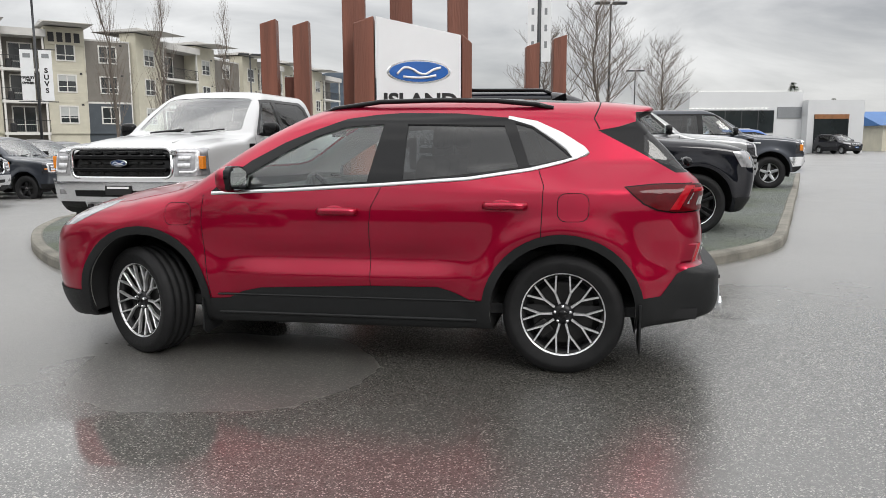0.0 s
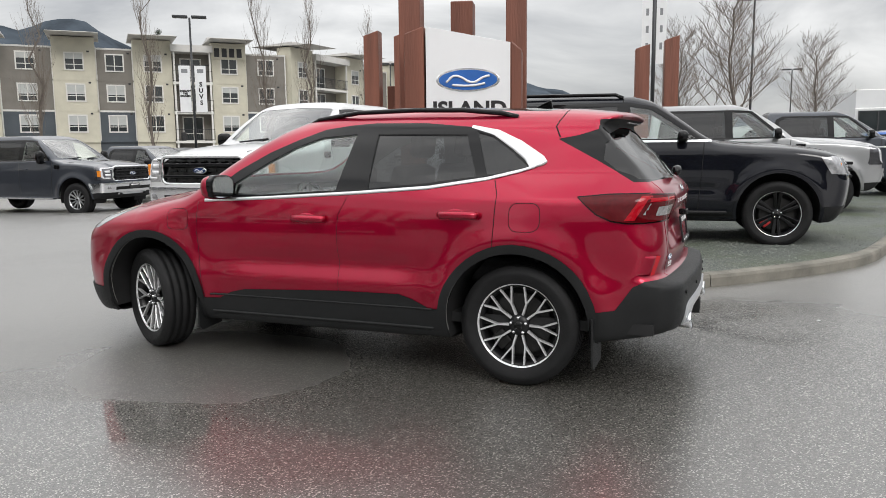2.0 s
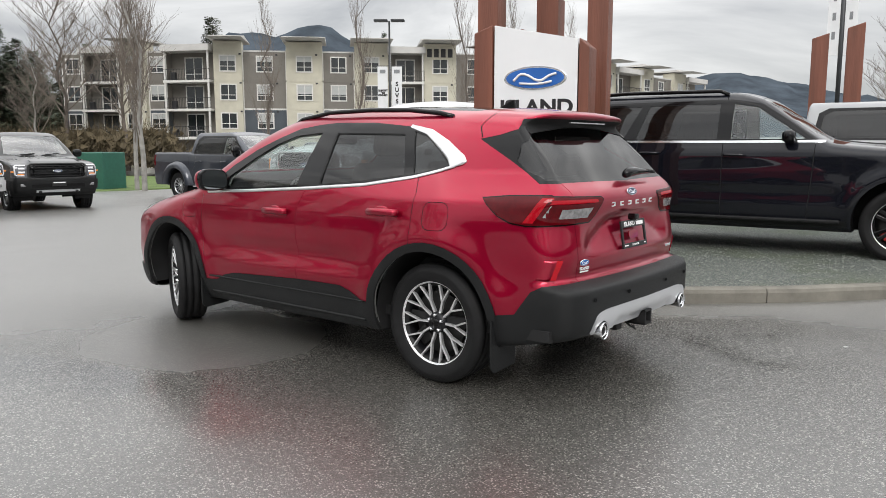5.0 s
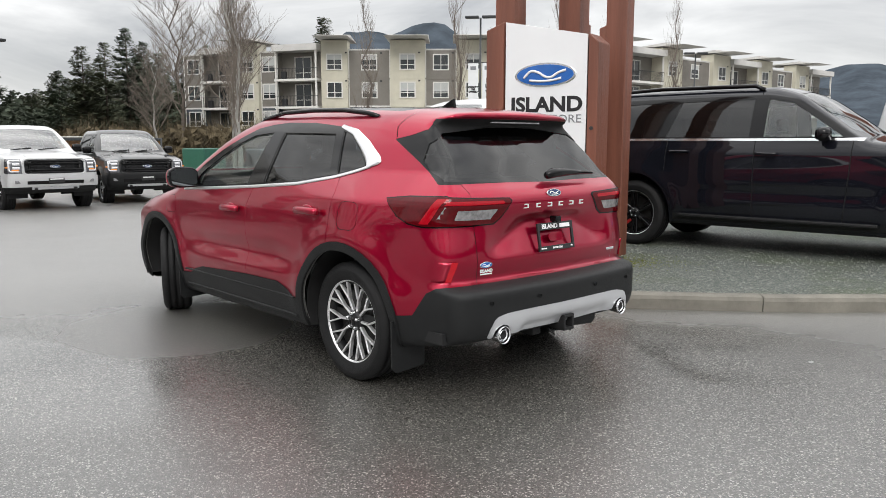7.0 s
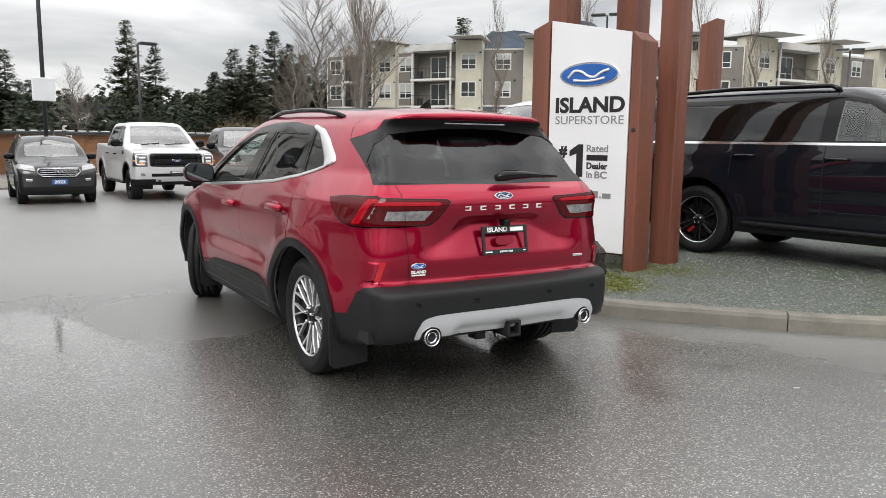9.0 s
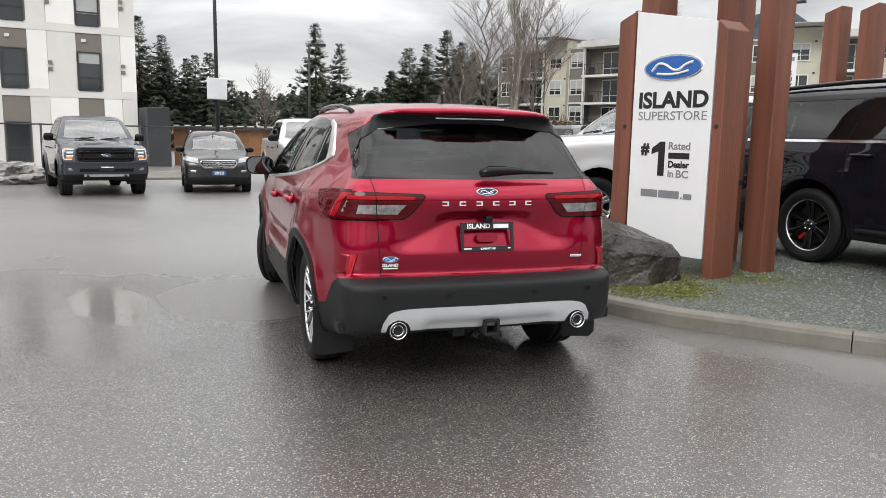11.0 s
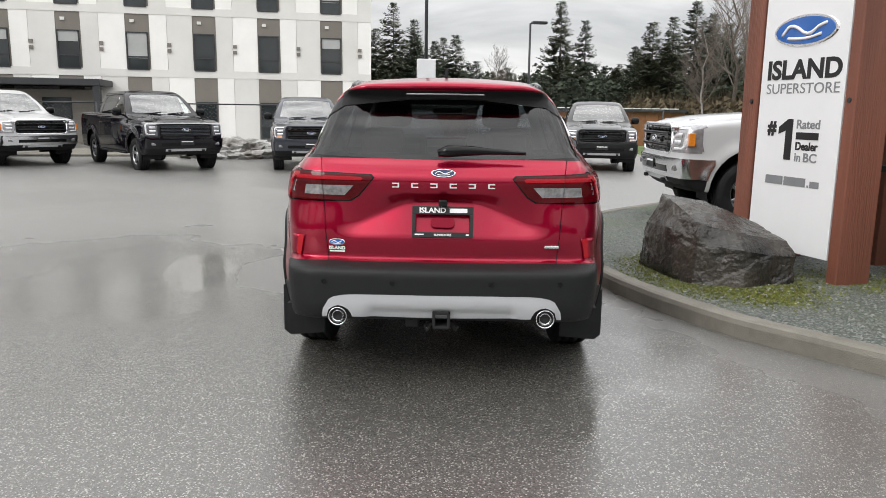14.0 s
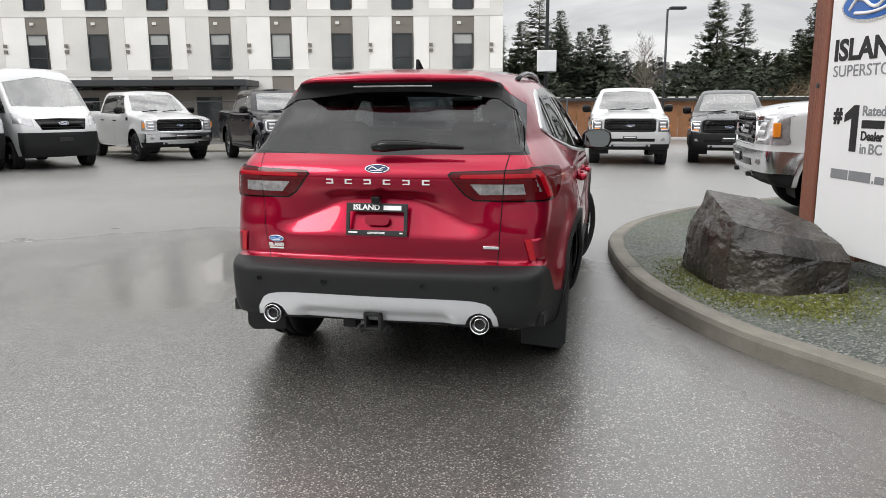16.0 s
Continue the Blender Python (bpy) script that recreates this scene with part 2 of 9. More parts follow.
M_DARK = mat("dark_underbody", (0.006, 0.006, 0.0065), 0.8, var=0.3, scale=10)
M_CHROME = mat("bright_chrome", (0.80, 0.81, 0.83), 0.17, 1.0, var=0.02, scale=6)
M_ALUSILVER = mat("silver_painted_skid_plate", (0.60, 0.61, 0.63), 0.34, 0.55, var=0.03, scale=5)
M_RIM = mat("machined_alloy", (0.78, 0.78, 0.79), 0.32, 0.75, var=0.05, scale=12)
M_RIMBLACK = mat("black_alloy", (0.008, 0.008, 0.009), 0.35, 0.0, var=0.1, scale=12, spec=0.3)
M_RIMGREY = mat("grey_alloy", (0.36, 0.37, 0.38), 0.28, 0.85, var=0.05, scale=12)
M_DISC = mat("brake_steel", (0.022, 0.0215, 0.021), 0.5, 0.7, var=0.2, scale=20)
M_CALIPER = mat("red_brake_caliper", (0.45, 0.02, 0.02), 0.4, var=0.1)
M_GLASS = glass("clear_car_glass", (0.88, 0.95, 0.92), ior=1.6)
M_PRIVACY = glass("privacy_car_glass", (0.075, 0.08, 0.085), ior=1.43)
M_WSHIELD = glass("windscreen_glass", (0.80, 0.90, 0.88), ior=2.15)
M_REDLENS = mat("dark_red_tail_lens", (0.075, 0.0012, 0.0035), 0.08, var=0.2, scale=30, coat=0.5, spec=0.0)
M_REDBRIGHT = mat("bright_red_reflector", (0.32, 0.003, 0.010), 0.14, var=0.08, scale=60, coat=0.4, spec=0.1)
M_SMOKED = mat("smoked_clear_lamp", (0.25, 0.245, 0.25), 0.2, 0.3, var=0.35, scale=40, coat=0.8)
M_LAMPDARK = mat("dark_headlamp_bowl", (0.10, 0.10, 0.11), 0.15, 0.7, var=0.5, scale=18, coat=1.0)
M_MIRROR = mat("door_mirror_glass", (0.22, 0.235, 0.24), 0.02, 1.0)
M_REDREFLEX = mat("red_reflex_lens", (0.44, 0.003, 0.012), 0.2, var=0.12, scale=90, coat=0.5, spec=0.2)
M_LAMPMID = mat("pale_headlamp_optics", (0.62, 0.62, 0.64), 0.25, 0.2, var=0.3, scale=30, coat=1.0)
M_SATIN = mat("satin_aluminium_trim", (0.66, 0.66, 0.67), 0.30, 0.9, var=0.03, scale=4)
M_LAMPCLEAR = mat("ribbed_clear_lamp", (0.34, 0.34, 0.35), 0.16, 0.5, var=0.25, scale=25, coat=1.0)
M_AMBER = mat("amber_reflector", (0.70, 0.22, 0.02), 0.15, var=0.1, scale=40, coat=1.0)
M_INTERIOR = mat("grey_cabin_lining", (0.15, 0.15, 0.145), 0.8, var=0.15, scale=8, bump=0.1, bscale=300)
M_SEAT = mat("dark_grey_seat_cloth", (0.035, 0.035, 0.037), 0.8, var=0.15, scale=14, bump=0.2, bscale=400)
M_HEADLINER = mat("pale_headliner", (0.36, 0.36, 0.35), 0.9, var=0.06)
M_WHITEVINYL = mat("white_vinyl", (0.80, 0.80, 0.80), 0.4, var=0.02)
M_BLUEVINYL = mat("blue_enamel", (0.018, 0.11, 0.40), 0.25, var=0.1, scale=3, coat=0.6)
M_NAVY = mat("dark_navy_enamel", (0.006, 0.022, 0.085), 0.2, var=0.1, scale=3, coat=0.6)
M_BLACKVINYL = mat("black_vinyl", (0.012, 0.012, 0.013), 0.45, var=0.1)
M_GREYVINYL = mat("grey_vinyl", (0.20, 0.21, 0.22), 0.45, var=0.06)
M_BLUEPLATE = mat("blue_plate", (0.02, 0.09, 0.28), 0.4, var=0.06)

# ---- mesh helpers ----


def empty(name, m=None):
    ob = new(name)
    ob.empty_display_size = 0.2
    if m is not None:
        ob.matrix_basis = m
    return ob


def mesh_ob(name, verts, faces, material, parent=None, label="", smooth=True):
    me = bpy.data.meshes.new(name)
    me.from_pydata([tuple(v) for v in verts], [], faces)
    me.materials.append(material)
    if smooth:
        me.polygons.foreach_set("use_smooth", [True] * len(me.polygons))
    me.update()
    ob = new(name, me)
    if parent is not None:
        ob.parent = parent
    if label:
        tagged(ob, label)
    return ob


def part(name, bm, material, parent, label="", smooth=False, m=None):
    """Links a bmesh as one mesh object under a thing or a part."""
    me = bpy.data.meshes.new(name)
    bm.to_mesh(me)
    bm.free()
    me.materials.append(material)
    if smooth:
        me.polygons.foreach_set("use_smooth", [True] * len(me.polygons))
    ob = new(name, me)
    if parent is not None:
        ob.parent = parent
    if m is not None:
        ob.matrix_basis = m
    if label:
        tagged(ob, label)
    return ob


def box_bm(lo, hi, bevel=0.0, bm=None, m=None, segs=2):
    own = bmesh.new()
    r = bmesh.ops.create_cube(own, size=1)
    for v in r["verts"]:
        v.co = Vector([(lo[i] + hi[i]) / 2 + v.co[i] * (hi[i] - lo[i]) for i in range(3)])
    if bevel:
        bmesh.ops.bevel(own, geom=own.edges[:], offset=bevel, segments=segs, affect="EDGES", profile=0.5)
    if m is not None:
        bmesh.ops.transform(own, matrix=m, verts=own.verts[:])
    if bm is None:
        return own
    return join_bm(bm, own)


def join_bm(bm, other):
    me = bpy.data.meshes.new("tmp")
    other.to_mesh(me)
    other.free()
    bm.from_mesh(me)
    bpy.data.meshes.remove(me)
    return bm


def prism_bm(poly, a, b, axes=(0, 2), bevel=0.0):
    """A flat polygon given in two axes, extruded from a to b along the third."""
    third = 3 - axes[0] - axes[1]
    bm = bmesh.new()
    rings = []
    for w in (a, b):
        ring = []
        for p in poly:
            co = [0, 0, 0]
            co[axes[0]], co[axes[1]], co[third] = p[0], p[1], w
            ring.append(bm.verts.new(co))
        rings.append(ring)
    n = len(poly)
    bm.faces.new(rings[0])
    bm.faces.new(rings[1][::-1])
    for i in range(n):
        bm.faces.new((rings[0][i], rings[1][i], rings[1][(i + 1) % n], rings[0][(i + 1) % n]))
    bmesh.ops.recalc_face_normals(bm, faces=bm.faces[:])
    if bevel:
        bmesh.ops.bevel(bm, geom=bm.edges[:], offset=bevel, segments=2, affect="EDGES", profile=0.5)
    return bm


def tube_bm(points, radius, sides=8, bm=None, radii=None, cap=True):
    """A round tube along points; radii may give one radius a point."""
    bm = bm or bmesh.new()
    pts = [Vector(p) for p in points]
    rings = []
    side = None
    for i, p in enumerate(pts):
        d = (pts[min(i + 1, len(pts) - 1)] - pts[max(i - 1, 0)]).normalized()
        if side is None:
            side = d.orthogonal().normalized()
        side = (side - d * side.dot(d)).normalized()
        up = d.cross(side)
        r = radii[i] if radii else radius
        rings.append([bm.verts.new(p + (side * math.cos(2 * math.pi * k / sides) + up * math.sin(2 * math.pi * k / sides)) * r) for k in range(sides)])
    for a, b in zip(rings, rings[1:]):
        for k in range(sides):
            bm.faces.new((a[k], a[(k + 1) % sides], b[(k + 1) % sides], b[k]))
    if cap:
        bm.faces.new(rings[0][::-1])
        bm.faces.new(rings[-1])
    return bm


def lathe_bm(profile, sides=48, bm=None, arc=None):
    """A profile of (radius, y) turned round the y axis."""
    bm = bm or bmesh.new()
    full = arc is None
    a0, a1 = (0, 2 * math.pi) if full else arc
    cnt = sides if full else sides + 1
    rings = []
    for k in range(cnt):
        a = a0 + (a1 - a0) * k / sides
        rings.append([bm.verts.new((r * math.cos(a), y, r * math.sin(a))) for r, y in profile])
    for k in range(sides):
        a, b = rings[k], rings[(k + 1) % cnt]
        for i in range(len(profile) - 1):
            bm.faces.new((a[i], b[i], b[i + 1], a[i + 1]))
    return bm


def text_mesh(name, body, size, material, parent, m, depth=0.002, label="", width=None, bold=0.0):
    """Letters in the built-in font, as a mesh; width scales the line to a given length."""
    cu = bpy.data.curves.new(name, "FONT")
    cu.body, cu.size, cu.extrude, cu.align_x, cu.align_y, cu.offset = body, size, depth, "CENTER", "CENTER", bold
    cu.resolution_u = 4
    tmp = bpy.data.objects.new("tmp", cu)
    scene.collection.objects.link(tmp)
    dg = bpy.context.evaluated_depsgraph_get()
    me = bpy.data.meshes.new_from_object(tmp.evaluated_get(dg))
    bpy.data.objects.remove(tmp)
    if width:
        xs = [v.co.x for v in me.vertices]
        k = width / (max(xs) - min(xs))
        for v in me.vertices:
            v.co.x *= k
    me.materials.clear()
    me.materials.append(material)
    ob = new(name, me)
    ob.parent = parent
    ob.matrix_basis = m
    if label:
        tagged(ob, label)
    return ob


# ---- shells: smooth bodies from a formula, then cut along outlines into panels ----


def spl(x, pts):
    """A smooth curve through (x, value) pairs."""
    xs, ys = np.array([p[0] for p in pts], float), np.array([p[1] for p in pts], float)
    if len(xs) == 2:
        return np.interp(x, xs, ys)
    d = np.diff(ys) / np.diff(xs)
    m = np.concatenate([[d[0]], np.where(d[1:] * d[:-1] > 0, 2 * d[1:] * d[:-1] / (d[1:] + d[:-1] + 1e-12), 0), [d[-1]]])
    x = np.clip(x, xs[0], xs[-1])
    i = np.clip(np.searchsorted(xs, x) - 1, 0, len(xs) - 2)
    h = xs[i + 1] - xs[i]
    t = (x - xs[i]) / h
    return (ys[i] * (1 + 2 * t) * (1 - t) ** 2 + h * m[i] * t * (1 - t) ** 2 + ys[i + 1] * t * t * (3 - 2 * t) + h * m[i + 1] * t * t * (t - 1))


def smin(a, b, k):
    h = np.clip(0.5 + 0.5 * (b - a) / k, 0, 1)
    return b * (1 - h) + a * h - k * h * (1 - h)


def smax(a, b, k):
    return -smin(-a, -b, k)


def shell_bm(f, lo, hi, h):
    """The surface f = 0 (f > 0 inside) as a quad mesh."""
    ax = [np.arange(lo[i], hi[i] + h, h) for i in range(3)]
    val = f(*np.meshgrid(*ax, indexing="ij"))
    ins = val > 0
    shape = tuple(s - 1 for s in val.shape)
    tot, cnt = np.zeros(shape + (3,)), np.zeros(shape)
    edges = []
    for a in range(3):
        s0 = [slice(None)] * 3
        s1 = [slice(None)] * 3
        s0[a], s1[a] = slice(0, -1), slice(1, None)
        cross = np.argwhere(ins[tuple(s0)] != ins[tuple(s1)])
        other = [b for b in range(3) if b != a]
        keep = np.all([(cross[:, b] > 0) & (cross[:, b] < val.shape[b] - 1) for b in other], axis=0)
        cross = cross[keep]
        nxt = cross.copy()
        nxt[:, a] += 1
        v0, v1 = val[tuple(cross.T)], val[tuple(nxt.T)]
        p = np.stack([ax[i][cross[:, i]] for i in range(3)], 1)
        p[:, a] += h * v0 / (v0 - v1)
        cells = []
        for db, dc in ((-1, -1), (0, -1), (0, 0), (-1, 0)):
            c = cross.copy()
            c[:, other[0]] += db
            c[:, other[1]] += dc
            np.add.at(tot, tuple(c.T), p)
            np.add.at(cnt, tuple(c.T), 1)
            cells.append(c)
        edges.append((cells, v0 > 0, a))
    idx = -np.ones(shape, int)
    used = cnt > 0
    idx[used] = np.arange(used.sum())
    co = tot[used] / cnt[used][:, None]
    e = 1e-3
    for _ in range(4):
        v = f(co[:, 0], co[:, 1], co[:, 2])
        g = np.stack([f(*(co + e * np.eye(3)[i]).T) - f(*(co - e * np.eye(3)[i]).T) for i in range(3)], 1) / (2 * e)
        step = -(v / (np.sum(g * g, 1) + 1e-9))[:, None] * g
        ln = np.linalg.norm(step, axis=1, keepdims=True)
        co += step * np.minimum(1, 0.5 * h / (ln + 1e-12))
    faces = []
    for cells, pos, a in edges:
        q = np.stack([idx[tuple(c.T)] for c in cells], 1)
        flip = pos if a != 1 else ~pos
        q = np.where(flip[:, None], q, q[:, ::-1])
        faces.append(q)
    q = np.concatenate(faces)
    me = bpy.data.meshes.new("tmp")
    me.from_pydata(co.tolist(), [], q.tolist())
    me.update()
    bm = bmesh.new()
    bm.from_mesh(me)
    bpy.data.meshes.remove(me)
    bm.normal_update()
    return bm


def in_poly(p, q, poly):
    hit = False
    n = len(poly)
    for i in range(n):
        (x0, y0), (x1, y1) = poly[i], poly[(i + 1) % n]
        if (y0 > q) != (y1 > q) and p < (x1 - x0) * (q - y0) / (y1 - y0) + x0:
            hit = not hit
    return hit


def cut(bm, poly, axes, where, rid, margin=0.06, over=None):
    """Cuts the mesh along a polygon seen along one axis, and marks the faces inside it. where(centre, normal) picks the faces."""
    i, j = axes
    lo = [min(p[k] for p in poly) - margin for k in (0, 1)]
    hi = [max(p[k] for p in poly) + margin for k in (0, 1)]
    cand = set()
    for f in bm.faces:
        c = f.calc_center_median()
        if lo[0] < c[i] < hi[0] and lo[1] < c[j] < hi[1] and where(c, f.normal):
            cand.add(f)
    n = len(poly)
    for k in range(n):
        a, b = Vector(poly[k]), Vector(poly[(k + 1) % n])
        d = b - a
        ln = d.length
        if ln < 1e-6:
            continue
        d /= ln
        sel = []
        for f in cand:
            c = f.calc_center_median()
            w = Vector((c[i], c[j])) - a
            t = w.dot(d)
            if -margin < t < ln + margin and abs(w.x * d.y - w.y * d.x) < margin:
                sel.append(f)
        if not sel:
            continue
        geom = set(sel)
        for f in sel:
            geom.update(f.edges)
            geom.update(f.verts)
        co, no = [0, 0, 0], [0, 0, 0]
        co[i], co[j] = a
        no[i], no[j] = d.y, -d.x
        r = bmesh.ops.bisect_plane(bm, geom=list(geom), dist=1e-4, plane_co=co, plane_no=no)
        cand = {f for f in cand if f.is_valid} | {g for g in r["geom"] if isinstance(g, bmesh.types.BMFace)}
    for f in cand:
        if f.is_valid:
            c = f.calc_center_median()
            if in_poly(c[i], c[j], poly) and (over is None or f.material_index in over):
                f.material_index = rid


def strip(points, width):
    """A band of a given width along a line, as a polygon."""
    pts = [Vector(p) for p in points]
    left, right = [], []
    for k, p in enumerate(pts):
        d = (pts[min(k + 1, len(pts) - 1)] - pts[max(k - 1, 0)]).normalized()
        n = Vector((-d.y, d.x)) * width / 2
        left.append(tuple(p + n))
        right.append(tuple(p - n))
    return left + right[::-1]


def dense(poly, step=0.08, closed=True):
    """Points smoothly between the corners of a line."""
    pts = [Vector(p) for p in poly]
    n = len(pts)
    out = []
    for k in range(n if closed else n - 1):
        p0, p1, p2, p3 = (pts[(k + d) % n] if closed else pts[min(max(k + d, 0), n - 1)] for d in (-1, 0, 1, 2))
        cnt = max(1, int((p2 - p1).length / step))
        for s in range(cnt):
            t = s / cnt
            out.append(tuple(0.5 * (2 * p1 + (p2 - p0) * t + (2 * p0 - 5 * p1 + 4 * p2 - p3) * t * t + (3 * p1 - p0 - 3 * p2 + p3) * t ** 3)))
    if not closed:
        out.append(tuple(pts[-1]))
    return out


def rounded(x0, z0, x1, z1, r, seg=4):
    out = []
    for cx, cz, a0 in ((x1 - r, z1 - r, 0), (x0 + r, z1 - r, 90), (x0 + r, z0 + r, 180), (x1 - r, z0 + r, 270)):
        for s in range(seg + 1):
            a = radians(a0 + 90 * s / seg)
            out.append((cx + r * math.cos(a), cz + r * math.sin(a)))
    return out


def panel(bm, pick, name, material, parent, off=0.0, label="", inset=0.0, smooth=True):
    """The marked faces as a part of their own, raised or sunk by off along the normals, with a rim."""
    faces = [f for f in bm.faces if pick(f)]
    if not faces:
        return None
    chosen = set(faces)
    idx, verts, out, norms = {}, [], [], []
    for f in faces:
        ring = []
        for v in f.verts:
            if v not in idx:
                idx[v] = len(verts)
                verts.append(tuple(v.co + v.normal * off))
                norms.append(tuple(v.normal))
            ring.append(idx[v])
        out.append(ring)
    if off:
        base = {}
        for f in faces:
            for lp in f.loops:
                if all(g not in chosen for g in lp.edge.link_faces if g is not f):
                    a, b = lp.vert, lp.link_loop_next.vert
                    for v in (a, b):
                        if v not in base:
                            base[v] = len(verts)
                            verts.append(tuple(v.co - v.normal * 0.004))
                            norms.append(tuple(v.normal))
                    out.append([idx[b], idx[a], base[a], base[b]])
    ob = mesh_ob(name, verts, out, material, parent, label, smooth)
    if smooth:
        ob.data.normals_split_custom_set_from_vertices(norms)
    return ob


def field_normals(bm, f, eps=0.018):
    """Turns the normals of a shell to the slope of its formula, so that paint and trim run smoothly."""
    bm.normal_update()
    p = np.array([v.co[:] for v in bm.verts])
    g = np.stack([f(*(p + eps * e).T) - f(*(p - eps * e).T) for e in np.eye(3)], 1)
    ln = np.linalg.norm(g, axis=1)
    for v, q, k in zip(bm.verts, g, ln):
        if k > 1e-6:
            d = Vector(-q / k)
            if d.dot(v.normal) > 0.3:
                v.normal = d

# ---- ground ----


def gz(x, y=0.0):
    """The car park falls gently towards the far row and into its far corner."""
    fall = 0.02 * min(max(y - 10.0, 0.0), 22.0) * min(max((-x - 7.0) / 6.0, 0.0), 1.0)
    return 0.008 * (min(max(x, -27.0), 30.0) - 0.67) - fall


KERB = [(-6.2, 25.0), (-6.5, 18.0), (-6.62, 13.8), (-6.5, 12.8), (-6.1, 11.5), (-5.42, 10.1), (-4.7, 8.95), (-4.1, 8.2), (-3.3, 7.5), (-2.45, 7.05), (-1.76, 6.85), (-0.61, 6.72), (0.2, 6.74), (0.95, 6.88),
        (1.45, 7.07), (1.95, 7.32), (2.48, 7.60), (3.02, 7.96), (3.62, 8.42), (4.2, 9.02), (4.65, 9.75), (5.32, 11.05), (6.2, 12.75), (7.7, 15.7), (9.3, 18.8), (13.2, 26.5)]
KERB_H = 0.13


def build_ground():
    # one sheet: fine near the car, coarse far away, out to the horizon
    ax = sorted(set([-3000, -1200, -500, -250, -140, -90, -60, -45] + list(range(-36, 37, 3)) + [45, 60, 90, 140, 250, 500, 1200, 3000]))
    ay = sorted(set([-3000, -1200, -500, -250, -140, -90, -60] + list(range(-42, 61, 3)) + [75, 90, 140, 250, 500, 1200, 3000]))
    verts = [(x, y, gz(x, y)) for x in ax for y in ay]
    n = len(ay)
    faces = [(i * n + j, (i + 1) * n + j, (i + 1) * n + j + 1, i * n + j + 1) for i in range(len(ax) - 1) for j in range(n - 1)]
    ob = mesh_ob("ground", verts, faces, M_ASPHALT, smooth=True)
    tagged(ob, "wet dark grey asphalt car park with puddles", "ground", kind="structure")


build_ground()


def gravel_material():
    m = bpy.data.materials.new("green_grey_gravel")
    m.use_nodes = True
    n, l = m.node_tree.nodes, m.node_tree.links
    b = n["Principled BSDF"]
    tc = n.new("ShaderNodeTexCoord")
    vo = n.new("ShaderNodeTexVoronoi")
    vo.inputs["Scale"].default_value = 85
    l.new(tc.outputs["Object"], vo.inputs["Vector"])
    sp = n.new("ShaderNodeSeparateColor")
    l.new(vo.outputs["Color"], sp.inputs[0])
    cr = n.new("ShaderNodeValToRGB")
    e = cr.color_ramp.elements
    e[0].position, e[0].color = 0.0, (0.045, 0.058, 0.052, 1)
    e[1].position, e[1].color = 1.0, (0.26, 0.27, 0.245, 1)
    k = e.new(0.6)
    k.color = (0.095, 0.11, 0.094, 1)
    l.new(sp.outputs["Green"], cr.inputs[0])
    no = n.new("ShaderNodeTexNoise")
    no.inputs["Scale"].default_value, no.inputs["Detail"].default_value = 0.9, 6
    l.new(tc.outputs["Object"], no.inputs["Vector"])
    mr = n.new("ShaderNodeMapRange")
    for kk, v in zip(("From Min", "From Max", "To Min", "To Max"), (0.48, 0.66, 0.0, 0.55)):
        mr.inputs[kk].default_value = v
    l.new(no.outputs["Fac"], mr.inputs["Value"])
    mx = n.new("ShaderNodeMix")
    mx.data_type = "RGBA"
    mx.inputs["B"].default_value = (0.075, 0.10, 0.035, 1)
    l.new(mr.outputs[0], mx.inputs["Factor"])
    l.new(cr.outputs[0], mx.inputs["A"])
    l.new(mx.outputs["Result"], b.inputs["Base Color"])
    b.inputs["Roughness"].default_value = 0.6
    bp = n.new("ShaderNodeBump")
    bp.inputs["Strength"].default_value, bp.inputs["Distance"].default_value = 0.9, 0.02
    inv = n.new("ShaderNodeMath")
    inv.operation = "SUBTRACT"
    inv.inputs[0].default_value = 1.0
    l.new(vo.outputs["Distance"], inv.inputs[1])
    l.new(inv.outputs[0], bp.inputs["Height"])
    l.new(bp.outputs[0], b.inputs["Normal"])
    return m


M_GRAVEL = gravel_material()
M_CONCRETE = mat("weathered_kerb_concrete", (0.165, 0.155, 0.130), 0.7, var=0.3, scale=3, bump=0.4, bscale=120, rand=0.25)
M_MOSS = mat("yellow_green_moss", (0.125, 0.135, 0.022), 0.9, var=0.4, scale=20)
M_STONEBIT = mat("crushed_stone", (0.19, 0.20, 0.18), 0.55, var=0.5, scale=30)


def island_outline():
    return dense(KERB, 0.25, closed=False)


